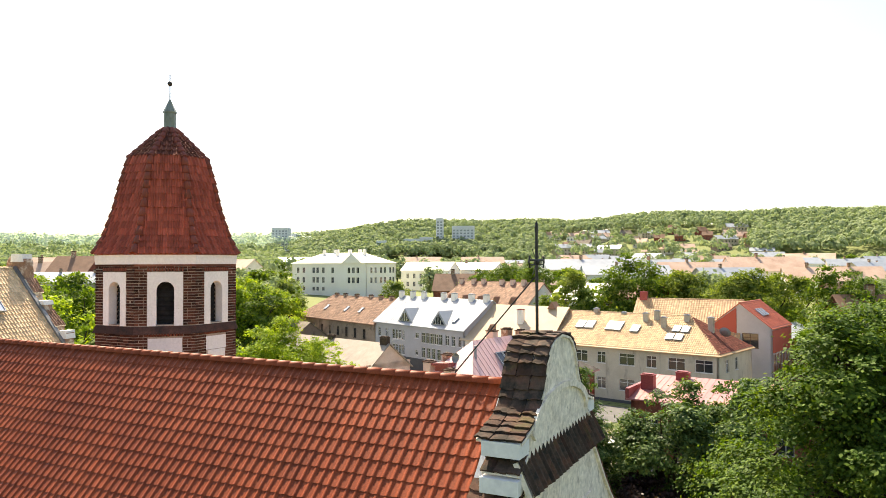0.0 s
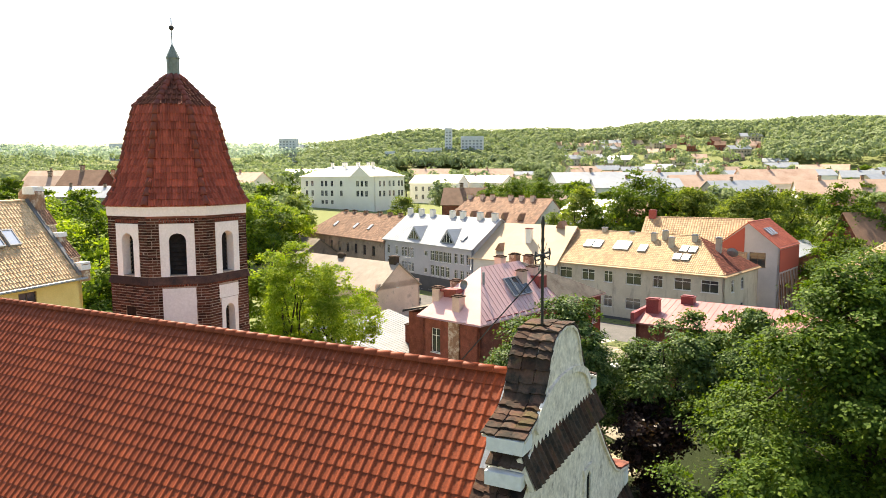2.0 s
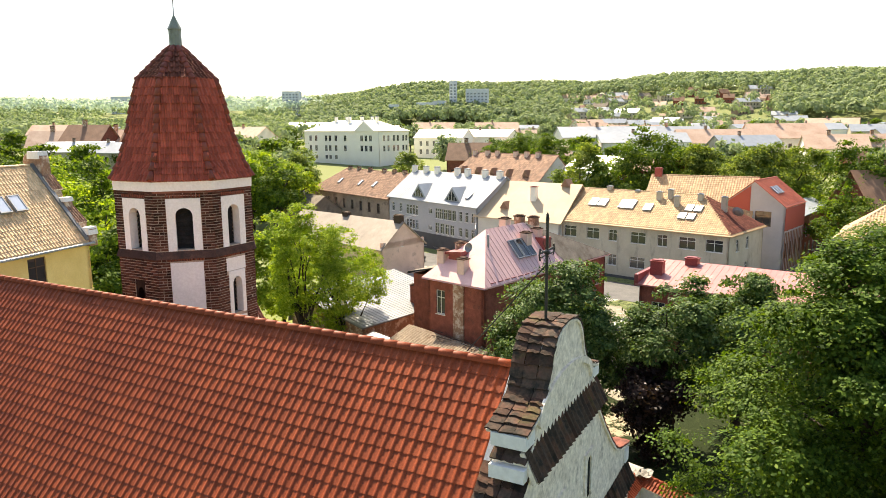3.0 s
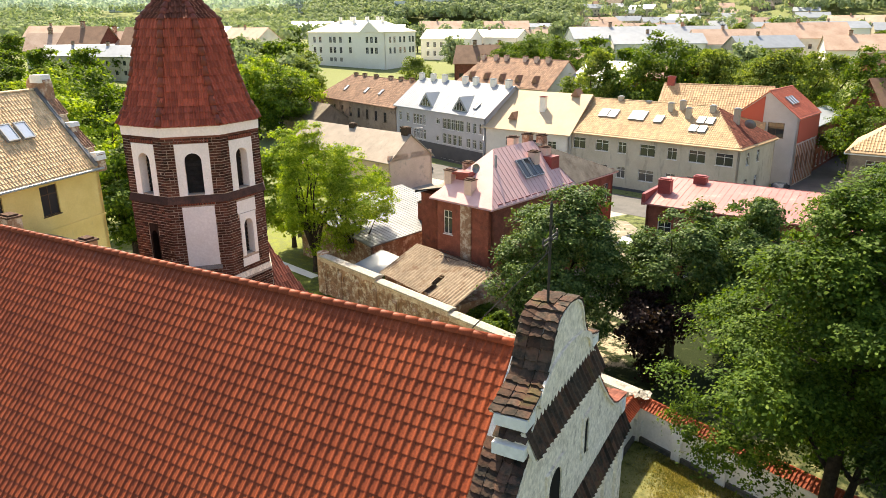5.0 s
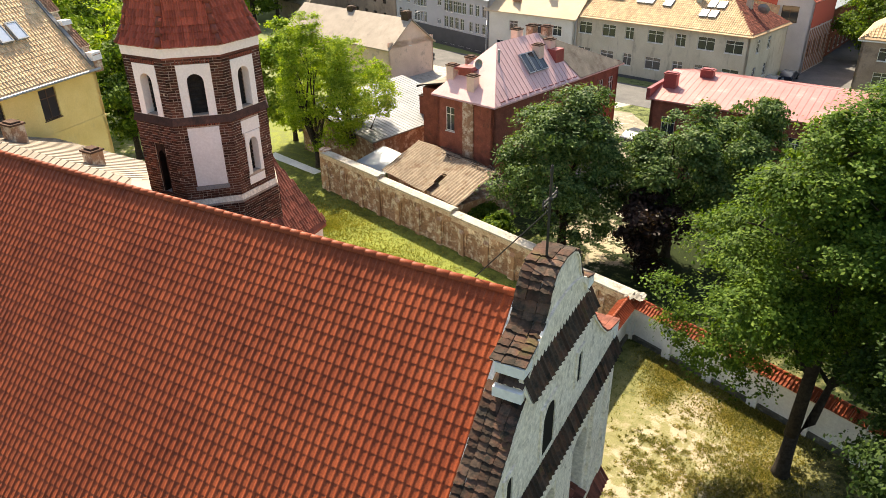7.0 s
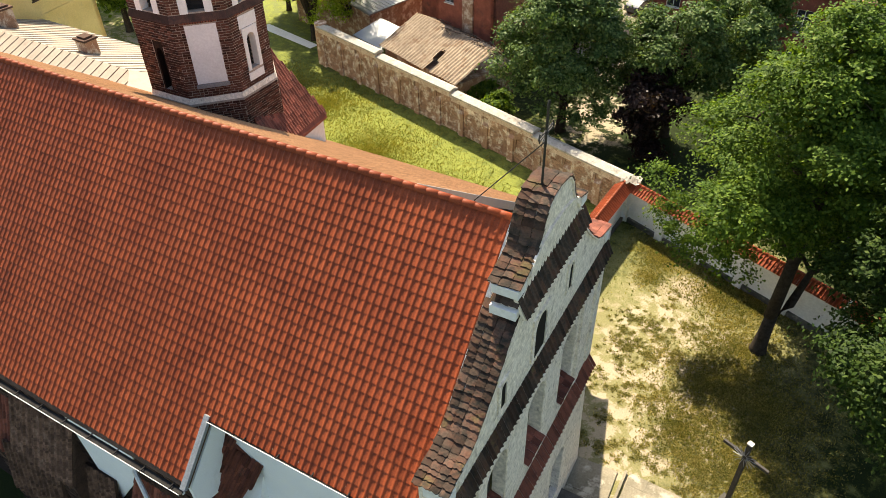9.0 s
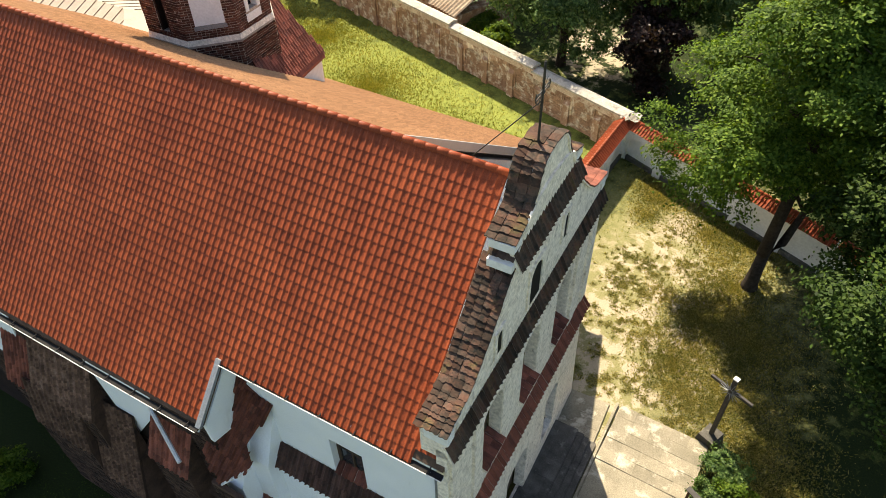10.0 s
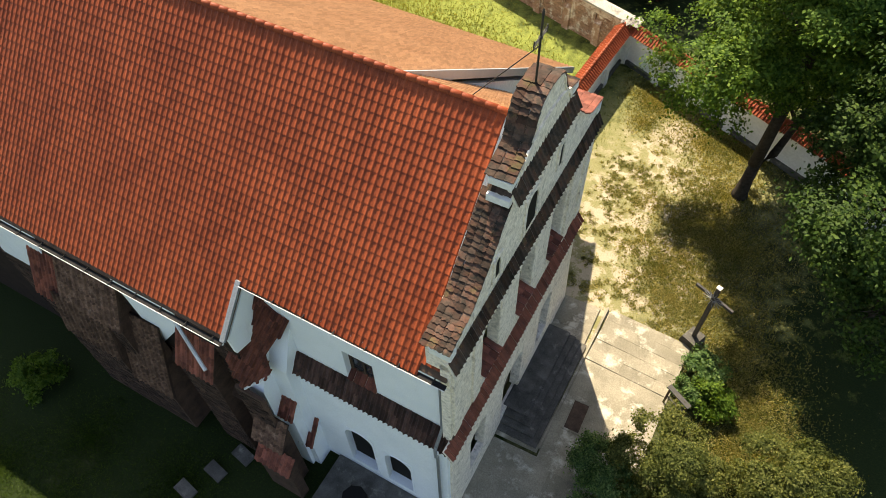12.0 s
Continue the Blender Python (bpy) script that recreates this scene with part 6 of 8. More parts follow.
vp.tube([(3.2, 2.1, 11.8), (3.2, 2.1, 13.1)], 0.11, 8)
part("vent_pipe", vp, M["zinc"], bh)
sd = Mesh()
sd.lathe([(0.0, 0.0), (0.25, 0.06), (0.42, 0.2)], 14)
part("satellite_dish", sd, M["grey_metal"], bh, m=Matrix.Translation((0.9, 2.3, 12.2)) @ Matrix.Rotation(radians(-75), 4, "Y"))
for i in range(12):
    sg_ = Mesh()
    sg_.box(0.6 + i * 1.0, -0.25, 9.16, 1.3 + i * 1.0, -0.22, 9.46)
    part("snow_guard", sg_, M["dark_red_metal"], bh)

# low outbuilding with grey sheet roof, left of the brick house
ob = house("outbuilding", "low outbuilding with shiny grey sheet metal roof", (-39.3, 54.0), 79, 15, 11, 3.2, 2.0, "brick_wall", "grey_metal", ribs=0.5, over=0.3, ridge_y=10.5)
chimney(ob, 9.5, 1.2, 3.0, 5.6, 0.9, 1.6, "brick_red", "brick_cap")
# shed with corrugated roof behind the yard wall
shed = thing("shed", "tumbledown shed with holed corrugated asbestos roof", "shed", Matrix.Translation((-34.6, 49.2, 0)) @ Matrix.Rotation(radians(-21.5), 4, "Z"))
sw = Mesh()
sw.box(0, 0.2, 0, 10.2, 6.8, 2.6)
part("wall", sw, M["brick_wall"], shed)
def corrugated(x0, x1, rows, drop=lambda i, j: False, period=0.36):
    """A wavy sheet: rows are (y, z) from one edge to the other."""
    c = Mesh()
    n = int((x1 - x0) / period * 6)
    for i in range(n + 1):
        x = x0 + (x1 - x0) * i / n
        wz_ = 0.05 * math.sin(2 * math.pi * i / 6) + 0.05 * math.sin(x * 0.9)
        for y, z in rows:
            c.v.append((x + 0.04 * math.sin(y * 3 + x), y, z + wz_))
    k = len(rows)
    for i in range(n):
        for j in range(k - 1):
            if not drop(x0 + (x1 - x0) * i / n, j):
                c.f.append((i * k + j, (i + 1) * k + j, (i + 1) * k + j + 1, i * k + j + 1))
    return c


part("roof", corrugated(-0.3, 10.4, [(-0.3, 2.75), (0.9, 3.25), (2.0, 3.75), (3.1, 4.2), (4.1, 4.62)], lambda x, j: (5.9 < x < 6.5 and j == 1) or (6.2 < x < 7.0 and j == 0)), M["rust"], shed, "holed corrugated roofing", smooth=True)
part("roof", corrugated(0, 6.2, [(4.15, 4.55), (6.9, 3.3)]), M["rust"], shed, smooth=True)
for i in range(14):
    pk = Mesh()
    a = random.uniform(0, 10)
    pk.box(0, 0, 0, random.uniform(0.8, 2.2), 0.1, 0.04, Matrix.Translation((a, 3.9 + random.uniform(-0.4, 0.8), 4.62 - 0.05 * abs(i % 3))) @ Matrix.Rotation(random.uniform(-0.4, 0.4), 4, "Z"))
    part("plank", pk, M["wood_dark"], shed, "loose roof board")
lt = Mesh()
lt.prism([(-0.2, 2.3), (3.0, 3.1), (3.0, 3.2), (-0.2, 2.4)], -4.6, -0.1, 0)
part("lean_to_roof", lt, M["white_metal"], shed, "pale sheet lean-to roof")

# pinkish gabled house
gh = house("gabled_house", "pinkish plastered gabled house with pale sheet roof", (-83, 91.5), -14, 25.5, 9, 4.6, 3.6, "pink_plaster", "cream_metal", over=0.3, right=[(4.0, 4.6, 0.5, 0.9)])
chimney(gh, 24.6, 4.5, 7.6, 9.2, 1.4, 0.8, "wood_dark", "wood_dark")
chimney(gh, 12.0, 4.5, 7.6, 8.7, 1.2, 0.8, "wood_dark", "wood_dark")
# grey building
gy = house("grey_building", "grey three-storey street building with pale sheet metal roof", (-78.6, 118.1), -23.4, 27.6, 13, 8.9, 4.8, "grey_plaster", "white_metal", ribs=0.6, over=0.3, base=(2.9, "dark_plaster"),
           front=[(1.2, 6.1, 0.9, 1.7), (3.9, 6.1, 0.9, 1.7)] + row(6.2, 4, 1.05, 5.9, 0.85, 1.9) + [(13.6, 6.6, 1.1, 1.0)] + row(15.6, 5, 1.25, 5.9, 1.15, 1.9) + row(22.6, 3, 1.7, 6.0, 0.95, 1.8)
           + [(1.2, 3.3, 0.9, 1.6), (3.9, 3.3, 0.9, 1.6)] + row(6.2, 4, 1.05, 3.2, 0.85, 1.8) + [(13.6, 3.5, 0.9, 0.9)] + row(15.6, 4, 1.5, 3.2, 1.1, 1.9) + row(22.6, 3, 1.7, 3.3, 0.95, 1.6)
           + row(1.5, 2, 2.6, 0.6, 1.6, 1.9) + row(7, 4, 1.6, 0.4, 1.2, 2.3) + row(15, 5, 2.3, 0.5, 1.6, 2.0))
kg = 4.8 / 6.5
for x in (7.6, 17.9):
    d = Mesh()
    d.prism([(x, 9.4), (x + 4.6, 9.4), (x + 2.3, 11.9)], 0.35, 5.0, 1)
    dp_ = part("dormer", d, M["white_metal"], gy, "triangular roof dormer")
    g = Mesh()
    g.prism([(x + 0.7, 9.55), (x + 3.9, 9.55), (x + 2.3, 11.3)], 0.28, 0.345, 1)
    part("pane", g, M["glass"], dp_)
    f = Mesh()
    for u in (x + 1.5, x + 2.27, x + 3.05):
        f.box(u, 0.22, 9.55, u + 0.07, 0.3, 11.2 - abs(u - x - 2.27) * 1.1)
    part("mullion", f, M["frame_white"], dp_)
for x in (0.6, 4.5, 8.2, 14.5, 17.6, 22.5, 26.5):
    chimney(gy, x, 6.2, 12.6, 14.7, 1.1, 0.7, "house_white", "zinc")
skylight(gy, 23.0, 1.2, 8.9 + 1.2 * kg + 0.1, kg)
# brown house
br = house("brown_house", "stained brown street house with patchy rust-brown tile roof", (-109.5, 131.8), -24, 34, 12, 8.3, 4.6, "brown_plaster", "tile_rust", hip=(6, 0), tiles=(0.4, 0.5), front=row(4.0, 8, 3.6, 5.0, 1.1, 2.0) + row(4.0, 8, 3.6, 1.2, 1.1, 2.0), fmat="wood_dark")
for x in (8, 12, 17, 23, 27, 31):
    chimney(br, x, 6, 11.5, 13.5, 1.0, 0.7, "brick_wall", "brick_cap")
for x in (9, 18, 24):
    skylight(br, x, 2.0, 8.3 + 2.0 * 4.6 / 6 + 0.1, 4.6 / 6, 0.9, 1.6)
# cream part and beige house of the street row
cm = house("cream_house", "pale street house with cream roof", (-53.6, 107.4), -10, 16.4, 13, 7.6, 5.4, "cream_plaster", "cream_tile", front=[(4.5, 4.7, 1.6, 1.5), (9.0, 4.7, 1.6, 1.5), (12.6, 4.7, 1.6, 1.5)] + row(2, 5, 2.8, 1.2, 1.4, 1.7))
chimney(cm, 9.5, 3.4, 10.0, 12.6, 1.0, 0.8, "house_white")
for x, y in ((5.0, 1.6), (14.0, 6.2)):
    d = Mesh()
    z = 7.6 + y * 5.4 / 6.5
    d.prism([(x - 0.8, z), (x + 0.8, z), (x, z + 1.2)], y - 0.6, y + 1.2, 1)
    part("dormer", d, M["tile_rust"], cm)
be = house("beige_house", "stained beige street house with straw-coloured tile roof and skylights", (-37.5, 105.4), -13.3, 26.4, 13, 8.0, 4.4, "beige_plaster", "tile_straw", hip=(0, 6.5), tiles=(0.3, 0.4), base=(0.4, "dark_plaster"),
           front=[(x, z, w, 1.7) for z in (5.5, 1.8) for x, w in ((0.6, 2.2), (4.6, 2.2), (8.4, 1.4), (12.0, 2.4), (16.2, 1.5), (19.4, 2.4), (23.2, 2.4))], right=[(x, z, 1.1, 1.7) for z in (5.4, 1.8) for x in (2.5, 6.2)], hip_roof="tile_brown")
kb = 4.4 / 6.5
for x, y, w, l in ((3.0, 3.0, 1.4, 1.7), (4.6, 3.0, 1.4, 1.7), (8.2, 2.9, 1.2, 2.0), (9.5, 2.9, 1.2, 2.0), (12.3, 2.8, 1.3, 1.5), (18.2, 1.8, 1.1, 1.3), (19.5, 1.8, 1.1, 1.3), (18.6, 3.3, 1.1, 1.3), (19.9, 3.3, 1.1, 1.3)):
    skylight(be, x, y, 8.0 + y * kb + 0.1, kb, w, l)
for x, y, z1 in ((4.8, 6.5, 13.5), (9.6, 6.5, 13.1), (13.8, 5.2, 13.2), (15.4, 5.6, 13.6), (17.0, 4.2, 12.8), (19.9, 5.6, 13.2), (23.0, 6.5, 12.9)):
    chimney(be, x, y, 10.0, z1 - 0.5, 0.75, 0.6, "beige_plaster", "zinc")
st = Mesh()
st.lathe([(0.0, 0.0), (0.5, 0.1), (0.8, 0.35)], 14)
part("satellite_dish", st, M["grey_metal"], be, m=Matrix.Translation((25.2, 5.5, 10.4)) @ Matrix.Rotation(radians(-60), 4, "X"))
# modern gabled house behind
mo_ = house("modern_house", "modern grey and red gabled house with red tile roof", (-6.3, 117.0), 78, 10.5, 9.4, 10.2, 3.7, "grey_plaster", "tile_new", tiles=(0.35, 0.45), front=row(1.0, 4, 2.4, 6.6, 1.2, 2.0) + row(1.0, 4, 2.4, 2.4, 1.2, 2.2), left=[(5.0, 7.2, 2.4, 2.2)], fmat="wood_dark", over=0.15)
for x in (2.2, 3.4, 4.6):
    skylight(mo_, x, 2.0, 10.2 + 2.0 * 3.7 / 4.7 + 0.1, 3.7 / 4.7, 0.8, 1.6)
for i in range(12):
    s = Mesh()
    s.box(0.4 + i * 0.85, -0.12, 0.3, 0.55 + i * 0.85, -0.02, 6.3)
    part("slat", s, M["tile_rust"], mo_)
rp = Mesh()
rp.prism([(5.2, 4.0), (9.38, 4.0), (9.38, 10.1), (5.2, 13.3)], -0.06, -0.005, 0)
part("cladding_panel", rp, M["sign_red"], mo_, "red rendered wall panel")
rp = Mesh()
rp.box(0.0, -0.1, 6.6, 10.4, -0.02, 10.0)
part("cladding_panel", rp, M["sign_red"], mo_, "red rendered upper storey")
house("brick_row", "long red brick street building with pale metal roof", (-4.6, 128.5), 80, 22, 7, 7.6, 1.2, "brick_red", "white_metal", over=0.3, front=row(1.0, 7, 3.0, 3.8, 1.3, 2.2) + row(1.0, 7, 3.0, 0.6, 1.3, 2.2), left=[(2.4, 4.0, 1.3, 2.0)])
lg = house("long_house", "long house with straw-coloured tile roof", (-27.8, 117.8), -1.5, 16.5, 13, 8.6, 5.4, "brick_red", "tile_straw", tiles=(0.4, 0.5))
chimney(lg, 0.8, 6.5, 12.5, 15.2, 1.2, 0.9, "dark_red_metal")
# brick workshop with low red roof
rw = house("workshop", "low brick workshop with pale red sheet metal roof", (-15.6, 66.3), -6, 19, 13, 7.6, 1.3, "brick_red", "red_sheet", ribs=0.6, over=0.35, front=row(1.2, 6, 2.8, 4.2, 1.3, 1.9) + row(1.2, 6, 2.8, 1.0, 1.3, 1.9))
for x, y in ((0.8, 2.6), (3.2, 5.8)):
    chimney(rw, x, y, 7.9, 9.5, 1.2, 0.8, "dark_red_metal")
pm = Mesh()
pm.box(-0.45, -0.3, 7.5, -0.1, 7.0, 8.6)
part("parapet", pm, M["dark_red_metal"], rw, "dark red sheet parapet")
house("workshop", "low red roofed brick building behind the trees", (3.0, 50.5), -12, 12, 9, 5.0, 1.8, "brick_red", "red_sheet", ribs=0.6)
# brick house at the street corner
ch = house("corner_house", "brown brick corner house with straw-coloured tile roof", (0.6, 109.5), -6, 22, 13, 7.2, 4.6, "brown_plaster", "tile_straw", hip=(6, 0), tiles=(0.4, 0.5), front=[(2.2, 4.4, 2.0, 1.7), (6.4, 4.4, 2.0, 1.7), (10.6, 4.4, 2.0, 1.7), (2.2, 1.2, 2.0, 1.7), (6.4, 1.2, 2.0, 1.7), (10.6, 1.2, 2.0, 1.7)])
cp_ = Mesh()
cp_.box(-0.5, -0.35, 6.75, 22.4, -0.1, 7.05)
part("cornice", cp_, M["frame_white"], ch)
# white institutional building
wz = terrain(-200, 270)
wh = house("white_building", "large white institutional building with arched windows and pale metal roof", (-218, 258), -4, 44, 22, 21 - wz, 4.6, "house_white", "house_white", hip=(10, 10), z0=wz, over=0.5,
           front=[(x, z, 1.5, 2.6) for z in (9.6, 5.2) for x in (3, 6.5, 12.6, 15, 18.5, 24, 33.5, 36, 38.5)] + [(x, 1.6, 1.5, 1.8) for x in (3, 6.5, 12.6, 15, 18.5)],
           right=[(x, z, 1.5, 2.6) for z in (9.6, 5.2) for x in (3, 6, 10, 13, 17, 19.4)], fmat="house_white", cross=False)
pe = Mesh()
pe.prism([(30.5, 21 - wz), (41.5, 21 - wz), (36, 25.2 - wz)], -0.4, 6, 1)
part("pediment", pe, M["house_white"], wh)
for x, y in ((12, 9), (17, 11), (21, 8), (26, 11), (31, 12), (36, 9), (24, 13)):
    chimney(wh, x, y, 22 - wz, 27.2 - wz, 1.2, 1.0, "house_white", "zinc")
house("white_building", "white side wing with pale metal roof", (-184, 300), 4, 26, 14, 10.5, 4, "house_white", "house_white", z0=wz, front=row(3, 6, 3.6, 6.5, 1.4, 2.4) + row(3, 6, 3.6, 2.5, 1.4, 2.4), fmat="house_white", cross=False)
# brown roofed row further back
hz = terrain(-75, 165)
hr = house("row_house", "white-walled row house with brown tile roof and dormers", (-92, 168), -24, 34, 13, 9.5 - hz, 6, "cream_plaster", "tile_rust", hip=(4, 0), z0=hz, front=row(2, 10, 3.2, 5.6 - hz, 1.2, 1.9), tiles=(0.6, 0.7))
for x in (4, 9, 13, 20, 24, 28):
    chimney(hr, x, 6, 13 - hz, 16.2 - hz, 1.2, 0.8, "pink_plaster", "tile_rust")
for x in (5, 11, 17, 23, 29):
    d = Mesh()
    d.prism([(x - 1, 10.6 - hz), (x + 1, 10.6 - hz), (x, 12.2 - hz)], 0.6, 4, 1)
    part("dormer", d, M["tile_rust"], hr)
house("row_house", "cream house with pale metal roof", (-57, 160), -24, 14, 12, 12, 3.5, "cream_plaster", "white_metal", front=row(1.5, 4, 3.2, 8.5, 1.3, 1.9) + row(1.5, 4, 3.2, 5.0, 1.3, 1.9))
house("brick_block", "red brick apartment house with light bands", (-46, 158), -30, 16, 12, 13, 2.5, "brick_red", "tile_rust", front=row(1.2, 5, 3.0, 9.5, 1.3, 1.9) + row(1.2, 5, 3.0, 6.0, 1.3, 1.9) + row(1.2, 5, 3.0, 2.5, 1.3, 1.9))
house("old_house", "old house with weathered grey roof by the street", (-113, 122), -20, 14, 10, 4.0, 3.6, "brown_plaster", "old_roof")
house("red_house", "small house with red-brown roof among trees", (-134, 136), -15, 16, 10, 4.6, 3.4, "cream_plaster", "tile_rust", tiles=(0.5, 0.6))

# ---- street ----
rd = Mesh()
for (ax, ay), (bx, by) in (((-175, 150), (-66, 104)), ((-66, 104), (-9, 91)), ((-9, 91), (70, 84)), ((-5.5, 92), (4, 190))):
    d = Vector((bx - ax, by - ay, 0)).normalized()
    n = Vector((-d.y, d.x, 0)) * 4.6
    a, b = Vector((ax, ay, 0)) - d * 1.5, Vector((bx, by, 0)) + d * 1.5
    rd.prism([tuple((a - n)[:2]), tuple((b - n)[:2]), tuple((b + n)[:2]), tuple((a + n)[:2])], -0.3, 0.03 + 0.004 * len(rd.f) / 6, 2)
yd = Mesh()
yd.face(*[Vector(p) for p in ((-60, 86.5, 0.015), (-27, 84, 0.015), (-22, 92, 0.015), (-30, 95, 0.015), (-62, 102, 0.015))])
solo("yard", yd, M["old_coping"], "pale worn concrete yard beside the street", "pavement", kind="structure")
solo("road", rd, M["asphalt"], "grey asphalt street between the houses", "road", kind="structure")
yd = Mesh()
yd.prism([(-21, 60), (-14, 55), (-15, 76), (-22.5, 86), (-26, 86)], -0.2, 0.05, 2)
solo("pavement", yd, M["concrete"], "bright concrete courtyard beside the brick house", "pavement", kind="structure")


def street_lamp(x, y, h=8.3, turn=0.0):
    t = thing("street_lamp", "tall grey steel street lamp with a curved arm", "street lamp", Matrix.Translation((x, y, 0)) @ Matrix.Rotation(turn, 4, "Z"), "street lamps")
    p = Mesh()
    p.tube([(0, 0, 0), (0, 0, h * 0.86), (0.15, 0, h * 0.94), (0.6, 0, h), (1.5, 0, h + 0.12)], [0.1, 0.07, 0.06, 0.05, 0.045], 8)
    part("pole", p, M["zinc"], t, smooth=True)
    l = Mesh()
    l.prism([(1.4, h + 0.05), (2.1, h + 0.12), (2.1, h + 0.2), (1.4, h + 0.22)], -0.13, 0.13, 1)
    part("lantern", l, M["grey_metal"], t)


street_lamp(-60.5, 95.5)
street_lamp(-128, 133, 9)
street_lamp(-50.5, 101.0, 6.6, 2.0)


def car(label, x, y, turn, paint, van=False, z=0.03):
    c = thing("car" if not van else "van", label, "car" if not van else "van", Matrix.Translation((x, y, z)) @ Matrix.Rotation(radians(turn), 4, "Z"))
    if van:
        prof = [(-2.6, 0.35), (2.5, 0.35), (2.6, 0.9), (2.3, 1.25), (1.7, 2.1), (1.2, 2.35), (-2.5, 2.4), (-2.65, 1.2)]
        w = 0.98
    else:
        prof = [(-2.15, 0.3), (2.1, 0.3), (2.2, 0.6), (2.0, 0.85), (1.1, 0.95), (0.45, 1.4), (-1.1, 1.45), (-1.9, 0.98), (-2.2, 0.9)]
        w = 0.86
    b = Mesh()
    b.prism(prof, -w, w, 1)
    body = part("body", b, M[paint], c)
    bm = bmesh.new()
    bm.from_mesh(body.data)
    bmesh.ops.bevel(bm, geom=bm.edges, offset=0.06, segments=2, affect="EDGES")
    bm.to_mesh(body.data)
    bm.free()
    g = Mesh()
    if van:
        g.prism([(1.55, 1.3), (2.22, 1.3), (1.75, 2.0), (1.4, 2.05)], -w - 0.01, w + 0.01, 1)
    else:
        g.prism([(0.95, 0.97), (0.42, 1.36), (-1.05, 1.4), (-1.7, 1.0)], -w - 0.01, w + 0.01, 1)
    part("side_glass", g, M["glass"], c)
    for px in (-1.4, 1.4):
        for sy in (-1, 1):
            t = Mesh()
            t.prism([(0.33 * math.cos(a), 0.33 * math.sin(a)) for a in np.linspace(0, 2 * math.pi, 15)[:-1]], -0.1, 0.1, 1)
            wl_ = part("wheel", t, M["rubber"], c, m=Matrix.Translation((px, sy * (w - 0.06), 0.33)))
            r_ = Mesh()
            r_.prism([(0.2 * math.cos(a), 0.2 * math.sin(a)) for a in np.linspace(0, 2 * math.pi, 11)[:-1]], -0.11, 0.11, 1)
            part("rim", r_, M["zinc"], wl_)
    return c


car("dark parked car beside the street lamp", -60.8, 99.5, 100, "paint_blue")
car("dark parked car in the bright courtyard", -18.8, 75.5, 70, "paint_blue")
car("silver parked car at the street corner", -9.0, 108.0, 80, "paint_silver")
car("dark parked car under the grey house wall", -7.4, 112.2, 80, "paint_blue")
car("white parked car by the side street", 2.5, 136, 95, "paint_white")


# ---- trees ----
def leaf_cloud(blobs, count, size, seed, flat=0.5, clump=40):
    """Many small leaf faces in sprays on the skin of each lobe (x, y, z, rx, ry, rz), most of them on its outer and upper side."""
    rng = np.random.default_rng(seed)
    bl = np.array(blobs)
    area = bl[:, 3] * bl[:, 4] + bl[:, 4] * bl[:, 5] + bl[:, 3] * bl[:, 5]
    n_cl = max(24, count // clump)
    cb_ = rng.choice(len(bl), n_cl, p=area / area.sum())
    out = bl[:, :3] - bl[:, :3].mean(0)
    out /= np.linalg.norm(out, axis=1)[:, None] + 0.01
    cd = rng.normal(size=(n_cl, 3)) + out[cb_] * 0.8 + np.array([0, 0, 0.45])
    cd /= np.linalg.norm(cd, axis=1)[:, None]
    cr = 0.5 + 0.6 * rng.random(n_cl) ** 0.7
    centre = bl[cb_, :3] + cd * cr[:, None] * bl[cb_, 3:6]
    ci = rng.integers(0, n_cl, count)
    spread_ = (bl[:, 3:6].mean() * 0.125 + size * 1.2) * (0.5 + 0.9 * rng.random(n_cl))
    off = rng.normal(size=(count, 3)) * spread_[ci][:, None] * np.array([1.2, 1.2, 0.5])
    off[:, 2] -= 0.25 * np.hypot(off[:, 0], off[:, 1])
    pos = centre[ci] + off
    nrm = (cd + rng.normal(size=(n_cl, 3)) * 0.45)[ci] * 0.7 + rng.normal(size=(count, 3)) * 0.34 + np.array([0, 0, flat * 0.7])
    nrm /= np.linalg.norm(nrm, axis=1)[:, None]
    t1 = np.cross(nrm, rng.normal(size=(count, 3)))
    t1 /= np.linalg.norm(t1, axis=1)[:, None]
    t2 = np.cross(nrm, t1)
    s = (size * (0.55 + 0.9 * rng.random(count)))[:, None]
    bend = nrm * s * 0.25
    v = np.stack([pos - t1 * s, pos + t2 * s * 0.6 - bend * 0.2, pos + t1 * s - bend, pos - t2 * s * 0.6 - bend * 0.2], 1).reshape(-1, 3)
    me = bpy.data.meshes.new("crown")
    me.vertices.add(len(v))
    me.vertices.foreach_set("co", v.ravel())
    me.loops.add(count * 4)
    me.loops.foreach_set("vertex_index", np.arange(count * 4))
    me.polygons.add(count)
    me.polygons.foreach_set("loop_start", np.arange(count) * 4)
    me.polygons.foreach_set("loop_total", np.full(count, 4))
    me.update()
    return me


